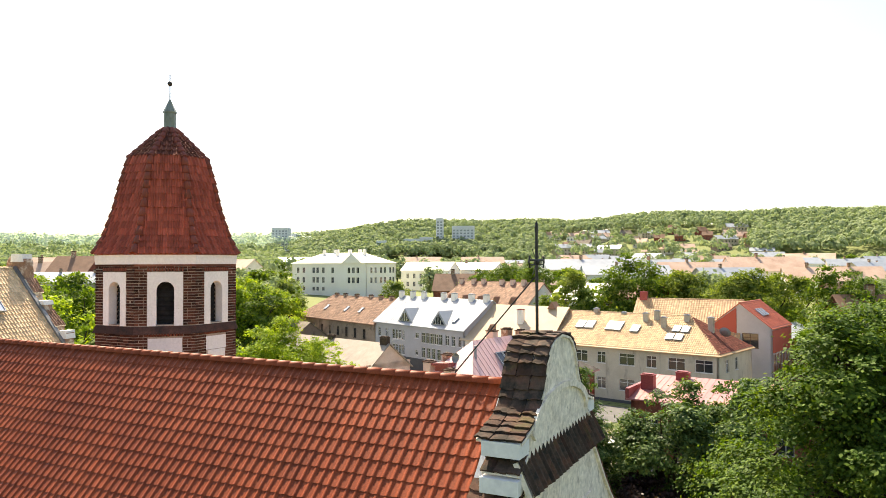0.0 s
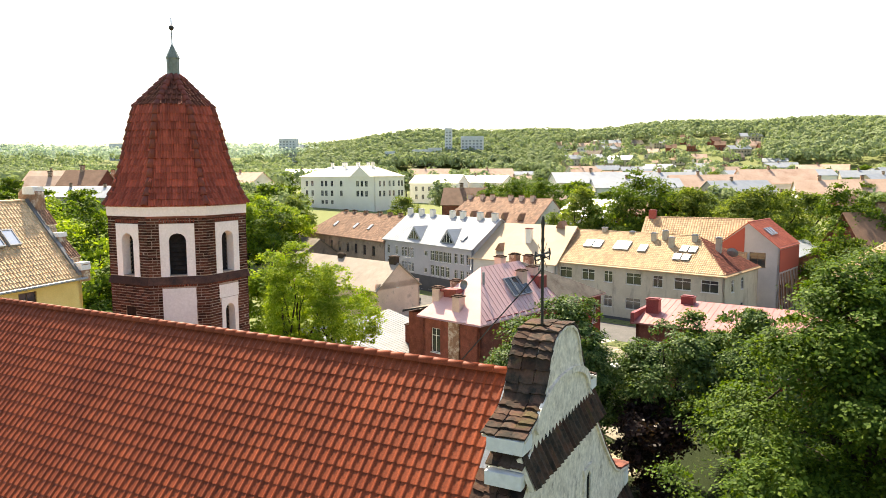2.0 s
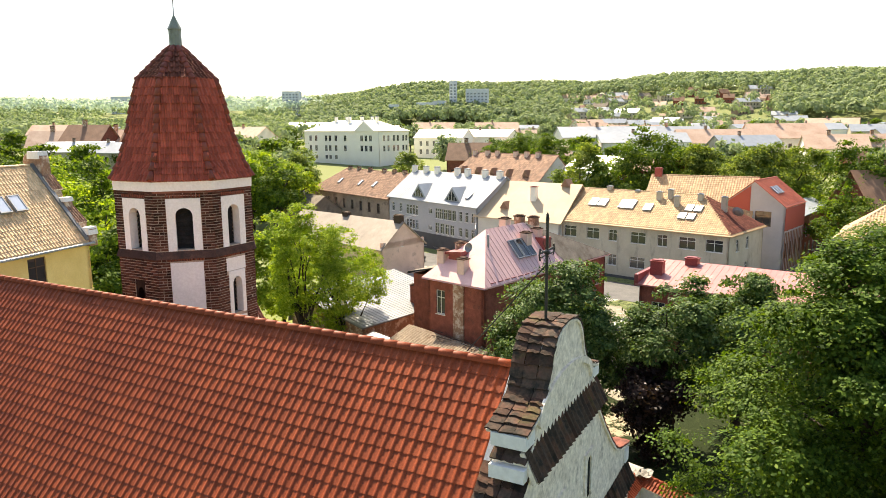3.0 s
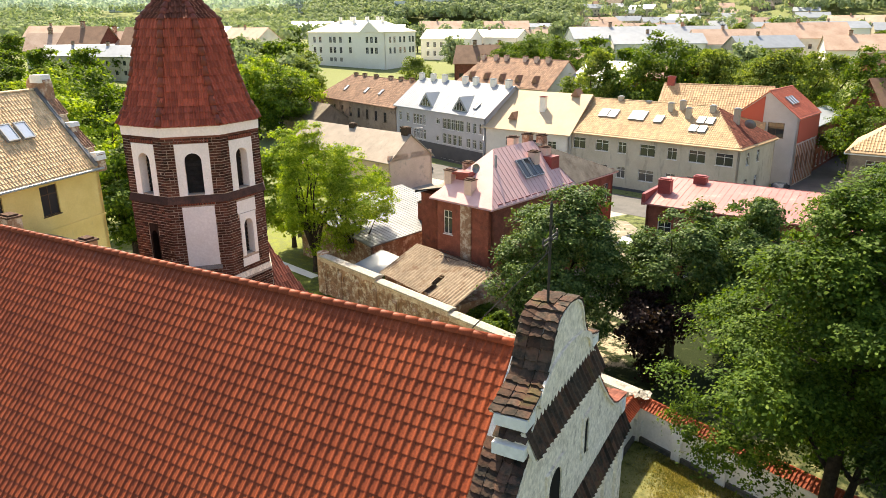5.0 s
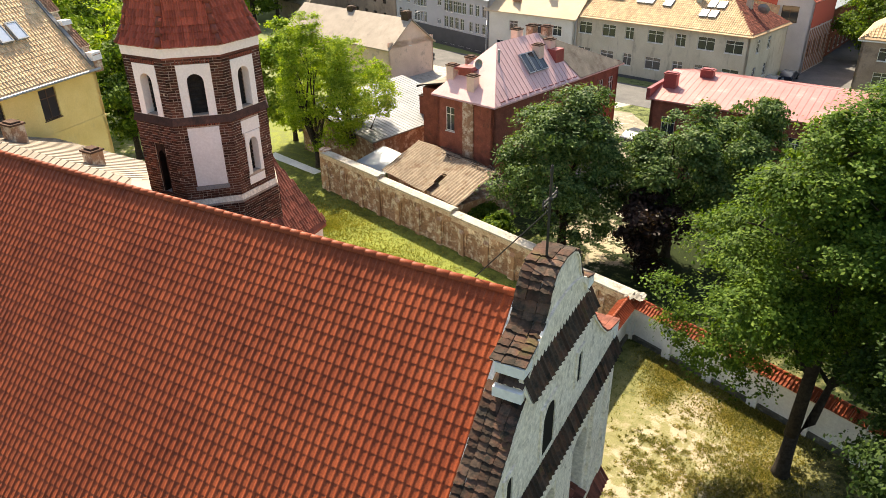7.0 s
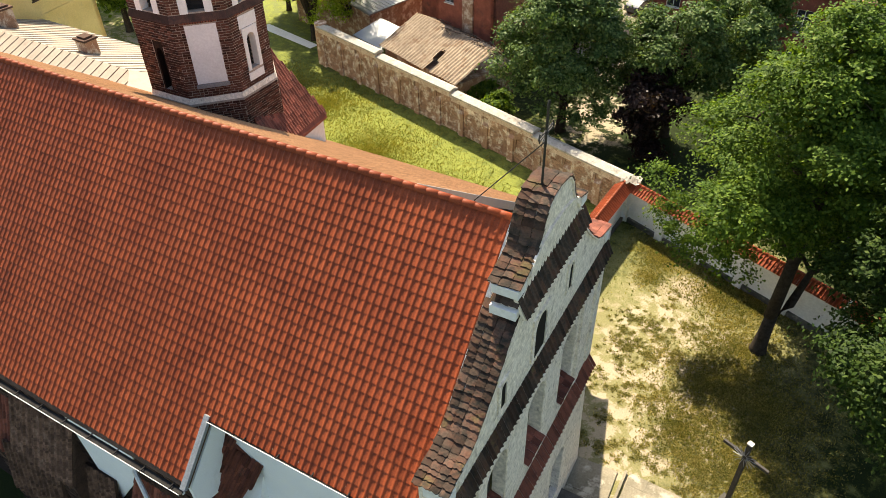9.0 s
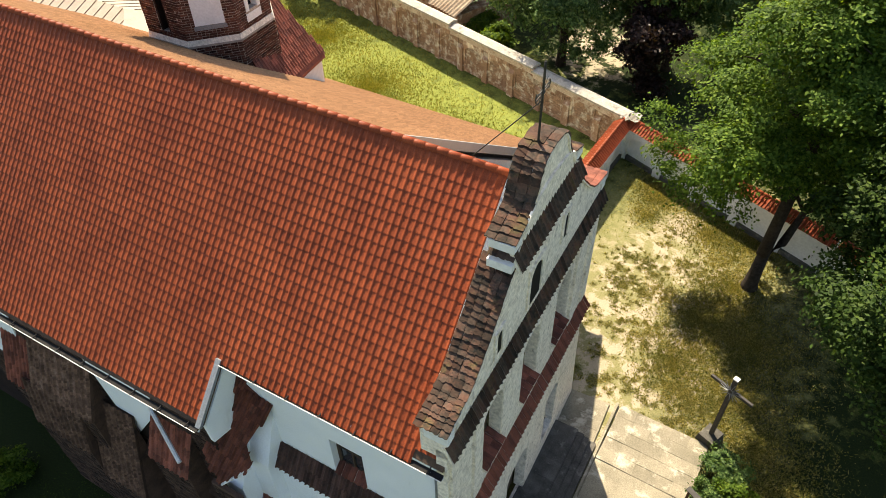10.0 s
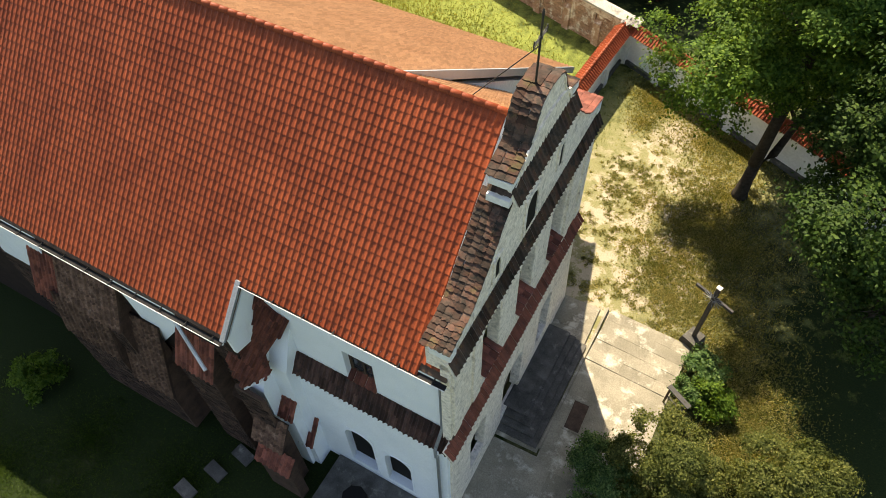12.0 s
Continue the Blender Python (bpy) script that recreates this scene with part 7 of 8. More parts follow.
def crown_blobs(rx, ry, rz, z, n, seed, wild=0.28, low=-1.0):
    """Lobes of an uneven crown: small ones spread through an envelope whose radius changes with the direction."""
    rng = np.random.default_rng(seed)
    out = [(0, 0, z - rz * 0.1, rx * 0.35, ry * 0.35, rz * 0.5)]
    ph = rng.random(3) * 50
    for k in range(n):
        d = rng.normal(size=3)
        d[2] = d[2] * 0.95 + 0.12
        d /= np.linalg.norm(d)
        d[2] = max(d[2], low)
        env = 1 + wild * 2 * noise.noise((d[0] * 1.6 + ph[0], d[1] * 1.6 + ph[1], d[2] * 1.6 + ph[2]))
        far = (0.42 + 0.44 * rng.random() ** 0.6) * env
        q = 0.13 + 0.13 * rng.random()
        narrow = 1 - 0.35 * max(0, d[2])
        out.append((d[0] * rx * far * narrow, d[1] * ry * far * narrow, z + d[2] * rz * far, rx * q * 1.2, ry * q * 1.2, rz * q * 0.85))
    return out


def tree(name, label, x, y, height, rx, ry, rz, leaf, count, size, seed, trunk=0.25, limbs=9, group="", z0=None, lean=(0, 0), blobs_n=18, clump=40, cat="tree", fork_at=None, wild=0.28, low=-1.0, sway=None, flat=0.5, stems=(), clear=None, extra=(), slim=0.0):
    z0 = terrain(x, y) if z0 is None else z0
    t = thing(name, label, cat, Matrix.Translation((x, y, z0)), group)
    cz = height - rz
    blobs = [(b[0] + lean[0], b[1] + lean[1], *b[2:]) for b in crown_blobs(rx, ry, rz, cz, blobs_n, seed, wild, low)]
    if slim:        # the upper crown is narrower towards the church
        blobs = [(b[0] * (1 - slim * min(1, max(0, (b[2] - 8) / 3))) if b[0] < 0 else b[0], *b[1:]) for b in blobs]
    if clear:
        ca, cb_, cz0, cz1, front = clear
        blobs = [b for b in blobs if not (ca < b[0] < cb_ and cz0 < b[2] < cz1 and b[1] < front)]
    blobs += extra
    me = leaf_cloud(blobs, count, size, seed, flat, clump)
    me.materials.append(M[leaf])
    part("crown", me, M[leaf], t)
    tr = Mesh()
    rng = random.Random(seed)
    fz = fork_at or max(0.5, cz - rz * 0.7)
    fork = (*(sway or (lean[0] * 0.35, lean[1] * 0.35)), fz)
    tr.tube([(0, 0, -0.3), (0, 0, 0.25), (fork[0] * 0.4, fork[1] * 0.4, fz * 0.5), fork], [trunk * 1.7, trunk * 1.25, trunk, trunk * 0.9], 10)
    joints = [Vector(fork)]
    for path, radii in stems:
        tr.tube(path, radii, 10)
        joints += [Vector(p) for p in path[1:]]
    for b in blobs[1:1 + limbs]:
        e = Vector(b[:3])
        f = min(joints, key=lambda p: (p - e).length + max(0, p.z - e.z) * 1.5)
        fork = tuple(f)
        m1 = f + (e - f) * 0.4 + Vector((rng.uniform(-0.5, 0.5), rng.uniform(-0.5, 0.5), 0.3))
        m2 = f + (e - f) * 0.75 + Vector((rng.uniform(-0.4, 0.4), rng.uniform(-0.4, 0.4), 0.3))
        tr.tube([fork, m1, m2, e], [trunk * q for q in ((0.34, 0.25, 0.16, 0.05) if stems else (0.62, 0.5, 0.28, 0.06))], 7)
        tw = e + Vector((rng.uniform(-1, 1), rng.uniform(-1, 1), rng.uniform(-0.2, 0.8))) * b[3]
        tr.tube([m2, (m2 + tw) / 2, tw], [trunk * 0.2, trunk * 0.12, trunk * 0.03], 5)
    part("trunk", tr, M["bark"], t, smooth=True)
    return t


tree("linden_tree", "tall green linden with a dark forked trunk in the churchyard", 1.5, 30.05, 18.7, 7.0, 6.4, 7.3, "leaf_linden", 165000, 0.082, 11, 0.33, 40, lean=(-0.15, 1.0), blobs_n=76, fork_at=2.6, wild=0.26, low=-0.85, sway=(0.05, 0.1), clump=80, flat=1.0,
     stems=[([(0.0, 0.1, 2.4), (0.1, 0.15, 5.7), (0.22, 0.2, 8.0), (0.1, 0.2, 9.7), (-0.4, 0.3, 11.2), (-0.9, 0.6, 13.5), (-0.8, 0.8, 16.0)], [0.33, 0.29, 0.27, 0.25, 0.18, 0.12, 0.05]),
            ([(0.2, 0.2, 8.6), (0.25, 0.3, 10.6), (0.8, 0.3, 13.0), (1.6, 0.8, 15.6)], [0.24, 0.20, 0.14, 0.05]),
            ([(0.05, 0.1, 2.2), (0.65, 0.2, 3.4), (1.0, 0.5, 5.4), (1.5, 1.6, 8.0)], [0.28, 0.22, 0.15, 0.06])], clear=(-0.7, 1.5, 0.0, 9.5, 1.6), slim=0.27,
     extra=[(-3.9, 0.0, 5.7, 1.5, 1.5, 0.9), (-2.4, 0.4, 5.2, 1.4, 1.4, 0.9), (-5.2, 0.3, 7.0, 1.5, 1.5, 1.0), (-3.0, -0.8, 7.2, 1.6, 1.5, 1.0), (-6.2, 0.6, 8.6, 1.2, 1.3, 0.9), (-1.6, 1.8, 6.2, 1.4, 1.4, 0.9)])
tree("linden_tree", "dense tree with low branches in the yard, leaves shade-darkened", 8.9, 24.0, 18.2, 6.3, 5.9, 7.8, "leaf_linden_shade", 110000, 0.086, 12, 0.34, 12, blobs_n=92, fork_at=2.0, wild=0.15, low=-0.85, clump=80, flat=1.0)
tree("chestnut_tree", "round dark green chestnut tree behind the yard wall", -16.6, 47.0, 12.9, 5.2, 5.2, 5.7, "leaf_dark", 56000, 0.112, 13, 0.32, 9, blobs_n=70, fork_at=3.0, wild=0.14, flat=0.9)
tree("chestnut_tree", "dark chestnut tree in the yard behind the wall", -9.2, 50.0, 11.8, 4.2, 4.2, 5.0, "leaf_dark", 40000, 0.112, 14, 0.3, 9, blobs_n=50, wild=0.16, flat=0.9)
tree("chestnut_tree", "dark leafy tree beside the workshop", -5.2, 54.0, 12.6, 4.0, 4.0, 5.4, "leaf_dark", 34000, 0.115, 15, 0.3, 9, blobs_n=40)
tree("plum_tree", "low purple-leaved tree beyond the wall corner", -10.0, 46.0, 6.4, 3.0, 3.0, 2.9, "leaf_purple", 14000, 0.14, 16, 0.2, 5, blobs_n=24)
tree("maple_tree", "tree with shaded green leaves behind the white wall", 4.5, 44.5, 11.0, 5.0, 4.5, 4.6, "leaf_mid", 14000, 0.2, 17, 0.3, 6, blobs_n=36)
tree("maple_tree", "broad green tree above the far yard", 11.0, 60.0, 9.0, 5.0, 5.0, 3.8, "leaf_mid", 10000, 0.24, 18, 0.35, 7, blobs_n=40)
tree("poplar_tree", "bright yellow-green tree in the sunlit yard", -45.4, 52.6, 16.6, 3.4, 3.4, 7.6, "leaf_light", 30000, 0.09, 19, 0.24, 12, blobs_n=46, fork_at=1.6, wild=0.3)
tree("poplar_tree", "bright yellow-green tree beside the outbuilding", -42.0, 55.0, 14.4, 4.6, 4.6, 6.2, "leaf_light", 34000, 0.092, 20, 0.22, 10, blobs_n=48, fork_at=1.5, wild=0.3)
tree("poplar_tree", "light green tree beyond the tower", -53.0, 58.0, 13.5, 4.6, 4.6, 5.6, "leaf_light", 24000, 0.17, 21, 0.24, 8, blobs_n=40, fork_at=2.0)
for i, (x, y, h, r) in enumerate(((-72, 47, 18, 6.5), (-80, 56, 19, 7), (-63, 52, 15, 5), (-90, 50, 18, 7), (-100, 62, 19, 8), (-84, 70, 16, 6), (-70, 66, 12, 4.5), (-64, 45.5, 14, 4.5))):
    tree("lime_tree", "sunlit yellow-green tree behind the ochre house", x, y, h, r, r, h * 0.44, "leaf_mid" if i % 2 else "leaf_light", 10000, 0.22, 30 + i, 0.3, 6, "trees behind the ochre house", blobs_n=44)


def bush(name, label, x, y, h, r, leaf, count, size, seed, group=""):
    t = thing(name, label, "bush", Matrix.Translation((x, y, terrain(x, y))), group)
    me = leaf_cloud([(b[0], b[1], max(b[2], 0.2), *b[3:]) for b in crown_blobs(r, r, h * 0.5, h * 0.5, 26, seed, 0.15)], count, size, seed)
    me.materials.append(M[leaf])
    part("foliage", me, M[leaf], t)
    s = Mesh()
    for k in range(5):
        a = k * 1.26
        s.tube([(0, 0, -0.1), (0.3 * r * math.cos(a), 0.3 * r * math.sin(a), h * 0.6)], [0.03, 0.012], 5)
    part("stems", s, M["bark"], t)
    return t


bush("juniper_bush", "dark green shrub at the cross", 3.0, 18.3, 1.5, 1.0, "leaf_dark", 7000, 0.06, 51)
bush("juniper_bush", "spreading green shrub beside the path", 3.6, 17.0, 1.3, 1.1, "leaf_mid", 7000, 0.06, 52)
bush("juniper_bush", "low dark shrub beside the path", 2.7, 16.9, 1.0, 0.8, "leaf_dark", 5000, 0.055, 53)
bush("lilac_bush", "large olive-green bush at the yard entrance", 2.7, 12.3, 4.7, 2.6, "leaf_olive", 46000, 0.05, 54)
bush("lilac_bush", "large olive-green bush at the yard entrance", 6.7, 13.2, 4.9, 2.8, "leaf_olive", 46000, 0.05, 55)
bush("lilac_bush", "dark green bush at the yard entrance", 0.5, 10.9, 2.8, 1.6, "leaf_dark", 18000, 0.05, 56)
bush("hazel_bush", "shaded round bush on the lawn", -24.0, 2.9, 1.8, 1.15, "leaf_mid", 6000, 0.07, 57)
for i, (x, y) in enumerate(((-44, 57.5), (-47, 58.5), (-50, 60.0), (-42.6, 57.2))):
    bush("garden_bush", "sunlit garden bush beyond the wall", x, y, 2.2 + 0.3 * (i % 2), 1.7, "leaf_light" if i % 2 else "leaf_mid", 5000, 0.14, 60 + i, "garden bushes beyond the wall")
for i, (x, y) in enumerate(((-24.5, 48.0), (-21.8, 46.5), (-28.5, 51.0))):
    bush("garden_bush", "wild bush growing at the shed", x, y, 2.6, 1.6, "leaf_mid", 5000, 0.13, 66 + i, "bushes at the shed")

# ---- lawn ----
def grass_patch(name, label, spots, count, seed, leaf, hgt=0.09, wide=1.0):
    """Tufts of grass blades spread over discs (x, y, r)."""
    rng = np.random.default_rng(seed)
    sp_ = np.array(spots)
    p = sp_[:, 2] ** 2
    k = rng.choice(len(sp_), count, p=p / p.sum())
    a, r = rng.random(count) * 2 * np.pi, np.abs(rng.normal(size=count)) ** 0.8 * 0.72
    x, y = sp_[k, 0] + sp_[k, 2] * r * np.cos(a), sp_[k, 1] + sp_[k, 2] * r * np.sin(a)
    h = hgt * (0.3 + 0.7 * rng.random(count))
    t = rng.random(count) * 2 * np.pi
    w = wide * (0.008 + 0.014 * rng.random(count))
    dx, dy = np.cos(t) * w, np.sin(t) * w
    lx, ly = rng.normal(size=count) * 0.06, rng.normal(size=count) * 0.06
    v = np.stack([np.stack([x - dx, y - dy, 0 * x], 1), np.stack([x + dx, y + dy, 0 * x], 1), np.stack([x + lx, y + ly, h], 1)], 1).reshape(-1, 3)
    me = bpy.data.meshes.new(name)
    me.vertices.add(len(v))
    me.vertices.foreach_set("co", v.ravel())
    me.loops.add(count * 3)
    me.loops.foreach_set("vertex_index", np.arange(count * 3))
    me.polygons.add(count)
    me.polygons.foreach_set("loop_start", np.arange(count) * 3)
    me.polygons.foreach_set("loop_total", np.full(count, 3))
    me.update()
    me.materials.append(M[leaf])
    return tagged(new(name, me), label, "grass", kind="stuff")


grass_patch("grass", "short dry churchyard grass", [(0.8, 33.5, 2.6), (2.5, 26, 3.4), (4, 20, 3.0), (-5.0, 35.0, 1.8), (-5.2, 33.0, 1.2), (0.8, 29.5, 2.2), (-1.5, 35.5, 2.2), (2.5, 22.5, 2.5), (6, 16.5, 2.6), (5.2, 17.8, 2.2), (5.4, 15.2, 2.0), (6.4, 14.6, 2.0), (-3.5, 36.8, 2.4), (-5.6, 36.0, 1.8), (-0.2, 26.5, 2.6), (-0.6, 23.0, 2.0), (-1.4, 33.2, 2.0), (-0.5, 36.0, 2.2)], 120000, 71, "leaf_yard", 0.12, 1.9)
tr_ = []
rng = np.random.default_rng(9)
for k in range(70):
    cx, cy, cr = rng.uniform(-5.4, 2.5), rng.uniform(19.6, 32), rng.uniform(0.3, 1.1)
    for q in range(int(26 * cr)):
        tr_.append((cx + rng.normal() * cr * 0.6, cy + rng.normal() * cr * 0.6, rng.uniform(0.08, 0.22)))
grass_patch("grass", "grass tufts in the bare sand", tr_, 52000, 72, "leaf_yard", 0.07, 1.7)
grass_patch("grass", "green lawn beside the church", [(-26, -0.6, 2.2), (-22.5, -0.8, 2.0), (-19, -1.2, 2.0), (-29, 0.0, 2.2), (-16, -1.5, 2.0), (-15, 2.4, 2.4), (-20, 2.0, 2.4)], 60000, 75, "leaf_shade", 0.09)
grass_patch("grass", "worn straw-coloured grass behind the church", [(-17, 29.5, 3.0), (-13, 28.5, 2.5), (-21.5, 31.5, 2.2), (-9.5, 29.5, 2.0)], 26000, 74, "leaf_straw", 0.1)
pt = Mesh()
pt.prism([(-52.5, 52.6), (-44.4, 50.7), (-44.2, 51.7), (-52.3, 53.8)], -0.2, 0.03, 2)
solo("garden_path", pt, M["plaster"], "narrow pale concrete path in the garden", "path", kind="structure")
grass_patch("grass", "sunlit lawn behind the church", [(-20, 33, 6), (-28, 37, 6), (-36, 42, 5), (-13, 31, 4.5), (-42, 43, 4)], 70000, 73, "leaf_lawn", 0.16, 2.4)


# ---- town and hills in the distance ----
def polar(deg_left, r):
    a = VIEW + radians(deg_left)
    return r * math.cos(a), r * math.sin(a)


protos = []
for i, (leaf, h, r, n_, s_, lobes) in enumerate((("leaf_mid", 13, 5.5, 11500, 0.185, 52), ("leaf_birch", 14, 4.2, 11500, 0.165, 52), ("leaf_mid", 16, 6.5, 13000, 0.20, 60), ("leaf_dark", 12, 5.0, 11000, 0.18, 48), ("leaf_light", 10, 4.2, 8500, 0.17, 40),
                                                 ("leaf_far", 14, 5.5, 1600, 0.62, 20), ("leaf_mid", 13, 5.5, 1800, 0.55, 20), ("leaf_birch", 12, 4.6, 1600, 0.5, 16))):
    t = tree("street_tree", "leafy green town tree between the houses", 0, 0, h, r, r, h * 0.43, leaf, n_, s_, 90 + i, 0.3, 5, "town trees", z0=-400, blobs_n=lobes, clump=18)
    protos.append(t)
used = [False] * len(protos)


def plant(kind, x, y, s=1.0, turn=0.0):
    m = Matrix.Translation((x, y, terrain(x, y) - 0.1)) @ Matrix.Rotation(turn, 4, "Z") @ Matrix.Scale(s, 4)
    if not used[kind]:
        protos[kind].matrix_basis = m
        used[kind] = True
        return protos[kind]
    c = copy_thing(protos[kind], m)
    c.matrix_basis = m
    return c


rng = random.Random(21)
# single trees that stand out: degrees left of the middle, distance, kind, size
for deg, r, k, s in ((-10.1, 150, 1, 1.45), (-12.2, 148, 3, 1.1), (-13.8, 150, 0, 1.5), (-15.4, 152, 2, 1.36), (-18.0, 155, 1, 1.42), (-19.4, 158, 1, 1.4), (-21.4, 162, 1, 1.2), (-22.6, 150, 1, 1.35), (-23.6, 152, 1, 1.45), (-25.0, 165, 1, 1.35),
                     (-26.6, 172, 1, 1.3), (-29.0, 130, 0, 1.0), (-29.2, 150, 2, 1.2), (-31, 150, 0, 1.3), (-0.8, 152, 1, 0.75), (1.2, 145, 4, 0.9), (-2.8, 215, 0, 1.35), (-4.6, 220, 2, 1.1), (-6.2, 225, 0, 1.3), (-7.4, 215, 2, 1.15), (-3.8, 232, 3, 1.4), (-5.4, 236, 2, 1.1),
                     (4.0, 200, 1, 1.1), (9.0, 165, 4, 0.75), (7.6, 205, 3, 0.7), (-33, 128, 0, 1.1),
                     (13.6, 165, 4, 1.6), (14.6, 158, 0, 1.25), (15.6, 172, 4, 1.8), (12.6, 185, 1, 1.2), (16.4, 160, 4, 1.7)):
    x, y = polar(deg, r)
    plant(k, x, y, s, rng.uniform(0, 6))
for i in range(30):
    x, y = polar(rng.uniform(12.6, 17.5), rng.uniform(180, 330))
    plant(rng.choice((6, 7, 5, 6)), x, y, rng.uniform(0.95, 1.25), rng.uniform(0, 6))
for i in range(26):
    x, y = polar(rng.uniform(24, 37), rng.uniform(120, 300))
    plant(rng.choice((7, 6, 7, 6)), x, y, rng.uniform(0.8, 1.1), rng.uniform(0, 6))
for i in range(26):
    x, y = polar(rng.uniform(-32, -8), rng.uniform(190, 300))
    plant(rng.choice((6, 7, 7, 6, 5)), x, y, rng.uniform(0.8, 1.2), rng.uniform(0, 6))
for i in range(150):
    deg = rng.uniform(-36, 37)
    x, y = polar(deg, rng.uniform(260, 640))
    if 1.5 < deg < 12.4 and math.hypot(x, y) < 380:
        continue
    plant(rng.choice((5, 6, 7, 6)), x, y, rng.uniform(0.7, 1.15), rng.uniform(0, 6))

# small houses of the town and of the hillside
kinds = []
for i, (L_, d_, e_, r_, wl_, rf_) in enumerate(((12, 8, 4.5, 3.5, "cream_plaster", "tile_pale"), (16, 9, 5.5, 3.6, "house_white", "tile_pale"), (22, 11, 7.5, 3.4, "beige_plaster", "white_metal"),
                                                (14, 9, 4.0, 3.8, "brown_plaster", "old_roof"), (11, 8, 5.5, 4.0, "brick_red", "tile_rust"), (30, 12, 9.0, 3.0, "house_white", "white_metal"), (26, 12, 8.0, 4.5, "cream_plaster", "tile_pale"))):
    n = max(2, int(L_ / 3.4))
    win = row(1.2, n, (L_ - 1.5) / n, 1.4, 1.2, 1.5) + (row(1.2, n, (L_ - 1.5) / n, 4.6, 1.2, 1.5) if e_ > 7 else [])
    h = house("town_house", "distant plastered town house with a pitched roof", (0, 0), 0, L_, d_, e_, r_, wl_, rf_, front=win, right=[(2, 1.6, 1.2, 1.5), (5, 1.6, 1.2, 1.5)], z0=-400, group="distant town houses", joined=True)
    chimney(h, L_ * 0.4, d_ / 2, e_ + r_ - 0.8, e_ + r_ + 1.2, 0.9, 0.7, "brick_wall", "brick_cap")
    kinds.append(h)
first = [True] * len(kinds)


def settle(kind, x, y, turn, s=1.0):
    m = Matrix.Translation((x, y, terrain(x, y))) @ Matrix.Rotation(turn, 4, "Z") @ Matrix.Scale(s, 4)
    if first[kind]:
        kinds[kind].matrix_basis = m
        first[kind] = False
        return
    c = copy_thing(kinds[kind], m)
    c.matrix_basis = m


spots = []


def free(x, y, gap):
    if any((x - a) ** 2 + (y - b) ** 2 < gap * gap for a, b in spots):
        return False
    spots.append((x, y))
    return True


toward = VIEW - math.pi / 2
for deg, r, k, s in ((-8.5, 300, 5, 1.4), (-11.5, 295, 5, 1.2), (-14.5, 330, 2, 1.4), (-17.5, 310, 6, 1.2), (-20.5, 300, 2, 1.2), (-22.5, 330, 6, 1.3), (-26, 310, 1, 1.4), (-29, 330, 1, 1.3), (-5.5, 262, 0, 1.4), (-1.5, 270, 4, 1.3), (0.8, 255, 4, 1.4),
                     (26, 300, 2, 1.1), (28.4, 306, 2, 1.1), (30.5, 312, 2, 1.1), (25.5, 330, 4, 1.8), (27.5, 335, 0, 1.9), (29.5, 340, 4, 1.8), (31.5, 345, 0, 1.8), (-30.5, 140, 4, 1.5)):
    x, y = polar(deg, r)
    spots.append((x, y))
    settle(k, x, y, toward + rng.uniform(-0.25, 0.25), s)
for i in range(260):
    x, y = polar(rng.uniform(-36, 37), rng.uniform(285, 600))
    off = math.degrees(math.atan2(y, x) - VIEW)
    if (0.5 < off < 14.5 and math.hypot(x, y) < 430) or not free(x, y, 24):
        continue
    settle(rng.choice((0, 1, 2, 3, 4, 5, 6)), x, y, toward + rng.uniform(-0.7, 0.7), rng.uniform(0.85, 1.15))
for i in range(110):
    x, y = polar(rng.uniform(-24, -8), rng.uniform(600, 830))
    if free(x, y, 15):
        settle(rng.choice((0, 1, 3, 4, 2)), x, y, toward + rng.uniform(-0.7, 0.7), rng.uniform(0.9, 1.2))

# tall blocks and works far off
def block(x, y, w, d, h, mat, label):
    t = thing("apartment_block", label, "building", Matrix.Translation((x, y, terrain(x, y))) @ Matrix.Rotation(toward, 4, "Z"), "distant blocks")
    m = Mesh()
    hs = []
    n, f = max(2, int(w / 4)), max(2, int(h / 3.2))
    hs = [(1 + i * (w - 1) / n, 1 + j * 3.1, 1 + i * (w - 1) / n + 2.0, 2.6 + j * 3.1) for i in range(n) for j in range(f)]
    wall_with_holes(m, 0, w, 0, h, hs, 0.4)
    m.box(0, 0.4, 0, w, d, h + 0.4)
    part("wall", m, M[mat], t)
    g = Mesh()
    for a, b, c, e in hs:
        g.face((a, 0.35, b), (c, 0.35, b), (c, 0.35, e), (a, 0.35, e))
    tagged(part("glazing", g, M["hazy_glass"], t), "dark window panes", kind="stuff")


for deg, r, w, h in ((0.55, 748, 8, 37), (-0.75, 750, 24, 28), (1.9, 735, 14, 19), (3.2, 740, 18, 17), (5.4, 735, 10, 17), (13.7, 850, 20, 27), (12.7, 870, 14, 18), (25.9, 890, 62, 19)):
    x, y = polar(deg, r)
    block(x, y, w, 14, h, "hazy_wall", "distant haze-paled block beneath the hill")

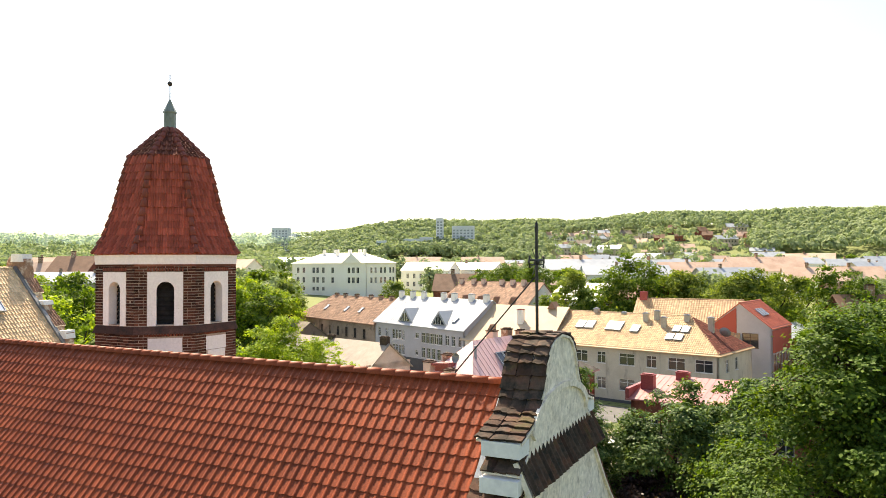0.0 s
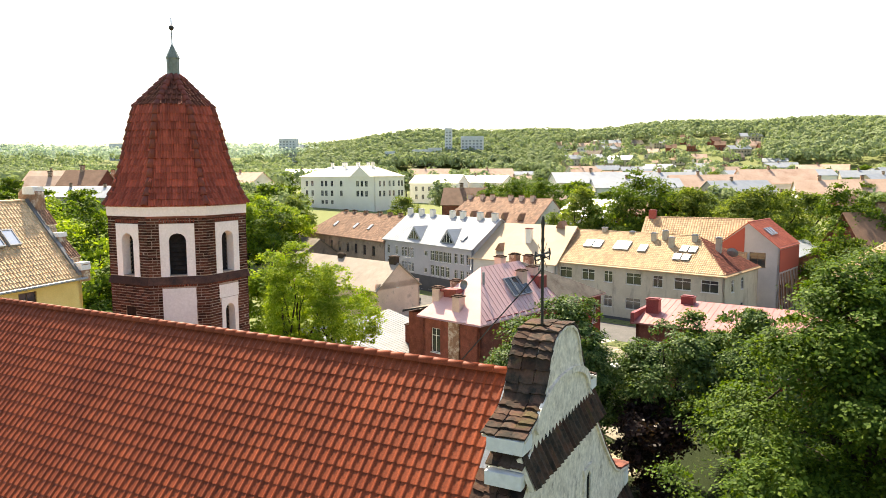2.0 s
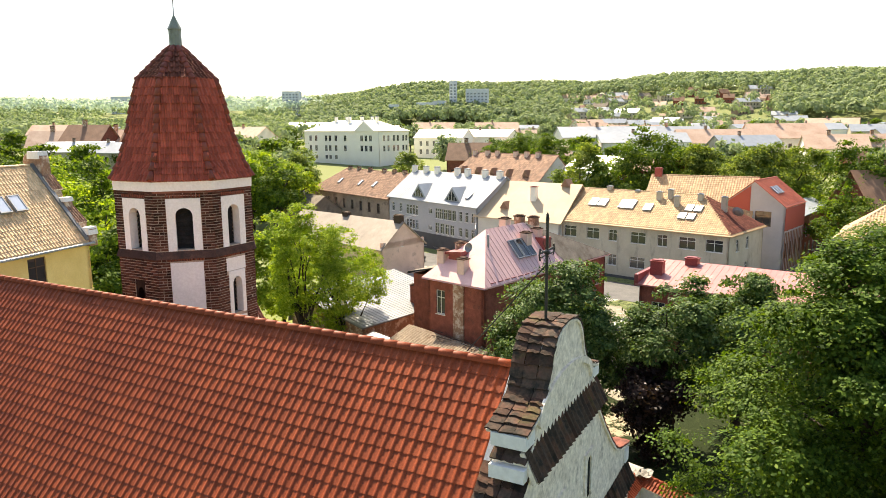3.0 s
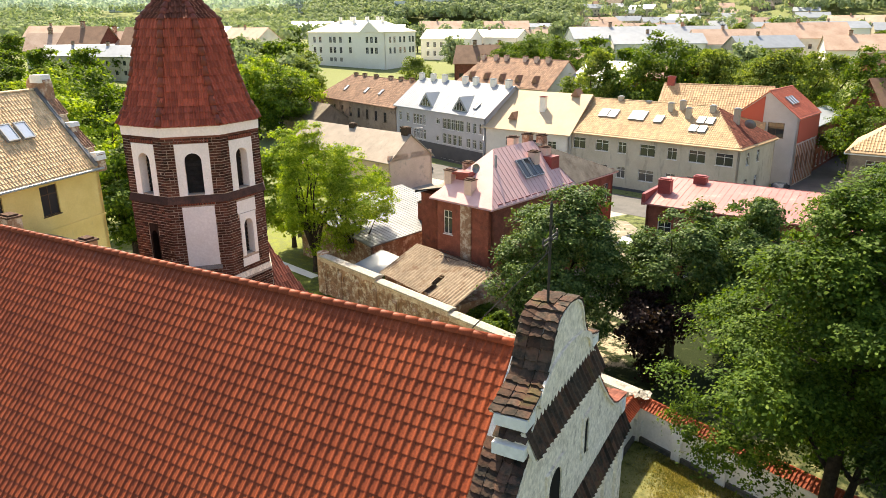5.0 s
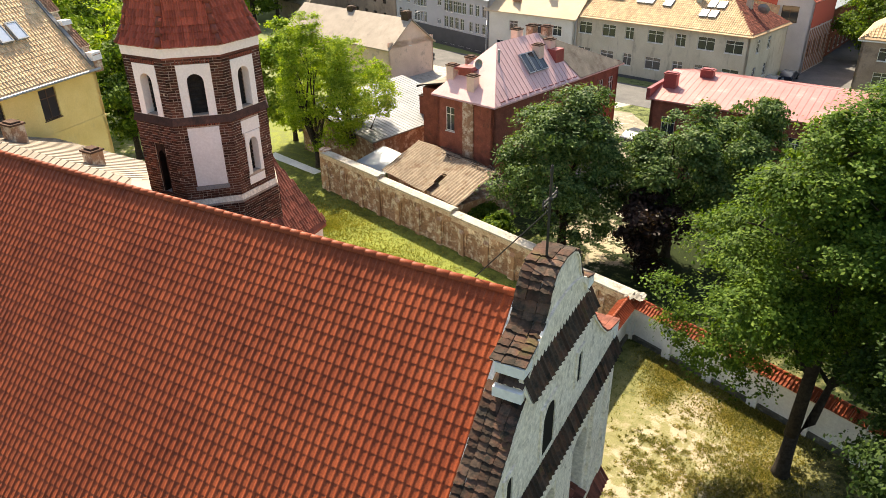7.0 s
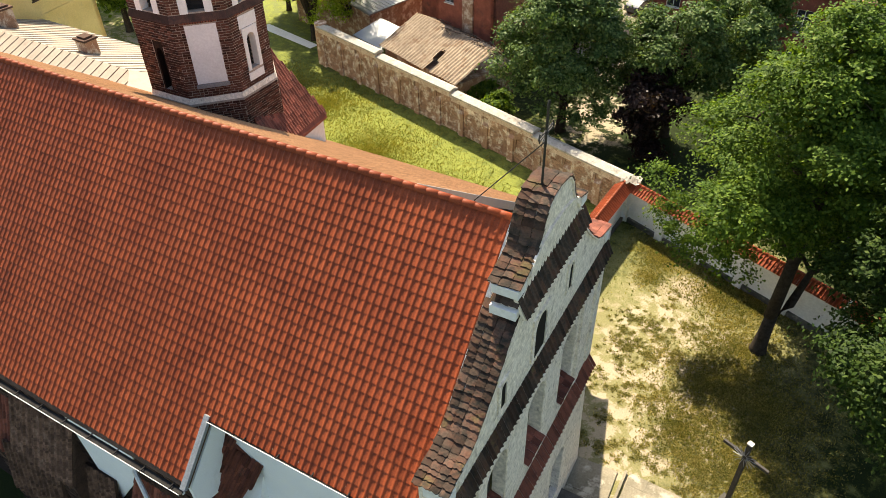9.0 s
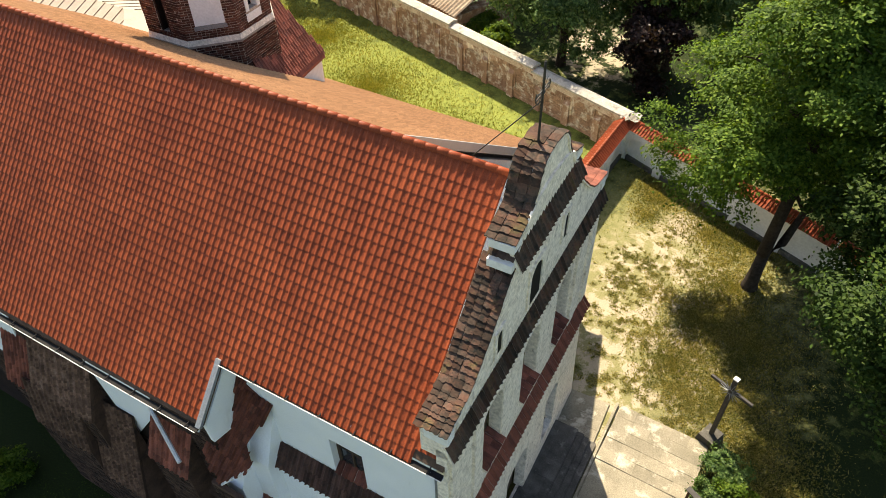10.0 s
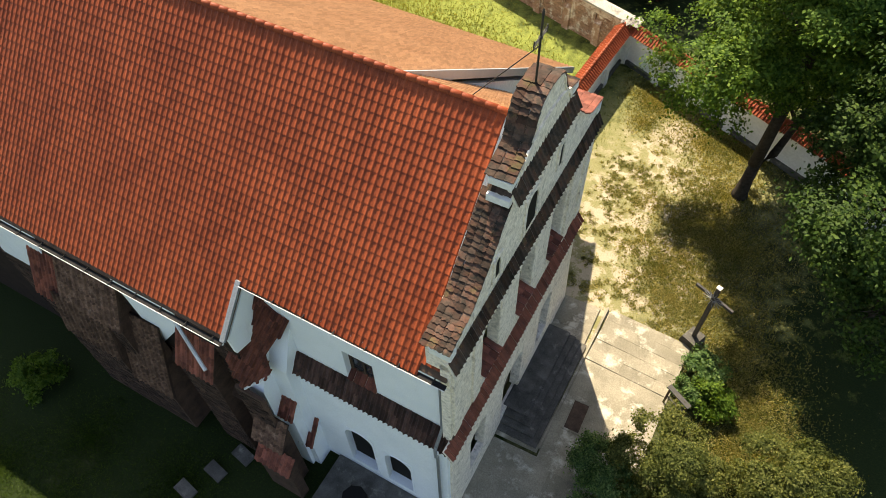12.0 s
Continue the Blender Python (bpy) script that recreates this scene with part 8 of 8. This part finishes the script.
# woods on the hills: sprays of leaf faces, one crown beside the other
def woods(n_trees, r0, r1, d0, d1, leaf, seed, size, per=34, gaps=0.0, clear=None):
    rg = np.random.default_rng(seed)
    deg = d0 + (d1 - d0) * rg.random(n_trees)
    r = np.sqrt(r0 * r0 + (r1 * r1 - r0 * r0) * rg.random(n_trees))
    a = VIEW + np.radians(deg)
    x, y = r * np.cos(a), r * np.sin(a)
    if clear:
        far = (deg < clear[0]) | (deg > clear[1]) | (r > clear[2]) | (rg.random(n_trees) < 0.12)
        x, y = x[far], y[far]
    if gaps:
        ok = np.array([noise.noise((p * 0.012, q * 0.012, 1.5)) > gaps for p, q in zip(x, y)])
        x, y = x[ok], y[ok]
    z = np.array([terrain(p, q) for p, q in zip(x, y)])
    n = len(x)
    hh = size * (1.3 + 0.9 * rg.random(n))
    cx = np.repeat(np.stack([x, y, z + hh], 1), per, 0)
    d = rg.normal(size=(n * per, 3))
    d[:, 2] = np.abs(d[:, 2]) * 0.9 - 0.15
    d /= np.linalg.norm(d, axis=1)[:, None]
    pos = cx + d * (size * (0.80 + 0.24 * rg.random((n * per, 1)))) * np.array([1, 1, 1.05])
    nrm = d + rg.normal(size=d.shape) * 0.12
    nrm /= np.linalg.norm(nrm, axis=1)[:, None]
    t1 = np.cross(nrm, rg.normal(size=d.shape))
    t1 /= np.linalg.norm(t1, axis=1)[:, None]
    t2 = np.cross(nrm, t1)
    s = size * (0.22 + 0.16 * rg.random((n * per, 1)))
    v = np.stack([pos - t1 * s, pos + t2 * s * 0.7, pos + t1 * s, pos - t2 * s * 0.7], 1).reshape(-1, 3)
    c = n * per
    me = bpy.data.meshes.new("woods")
    me.vertices.add(len(v))
    me.vertices.foreach_set("co", v.ravel())
    me.loops.add(c * 4)
    me.loops.foreach_set("vertex_index", np.arange(c * 4))
    me.polygons.add(c)
    me.polygons.foreach_set("loop_start", np.arange(c) * 4)
    me.polygons.foreach_set("loop_total", np.full(c, 4))
    me.update()
    me.materials.append(M[leaf])
    tagged(new("woods", me), "distant green woods covering the valley slopes", "woods", kind="stuff")


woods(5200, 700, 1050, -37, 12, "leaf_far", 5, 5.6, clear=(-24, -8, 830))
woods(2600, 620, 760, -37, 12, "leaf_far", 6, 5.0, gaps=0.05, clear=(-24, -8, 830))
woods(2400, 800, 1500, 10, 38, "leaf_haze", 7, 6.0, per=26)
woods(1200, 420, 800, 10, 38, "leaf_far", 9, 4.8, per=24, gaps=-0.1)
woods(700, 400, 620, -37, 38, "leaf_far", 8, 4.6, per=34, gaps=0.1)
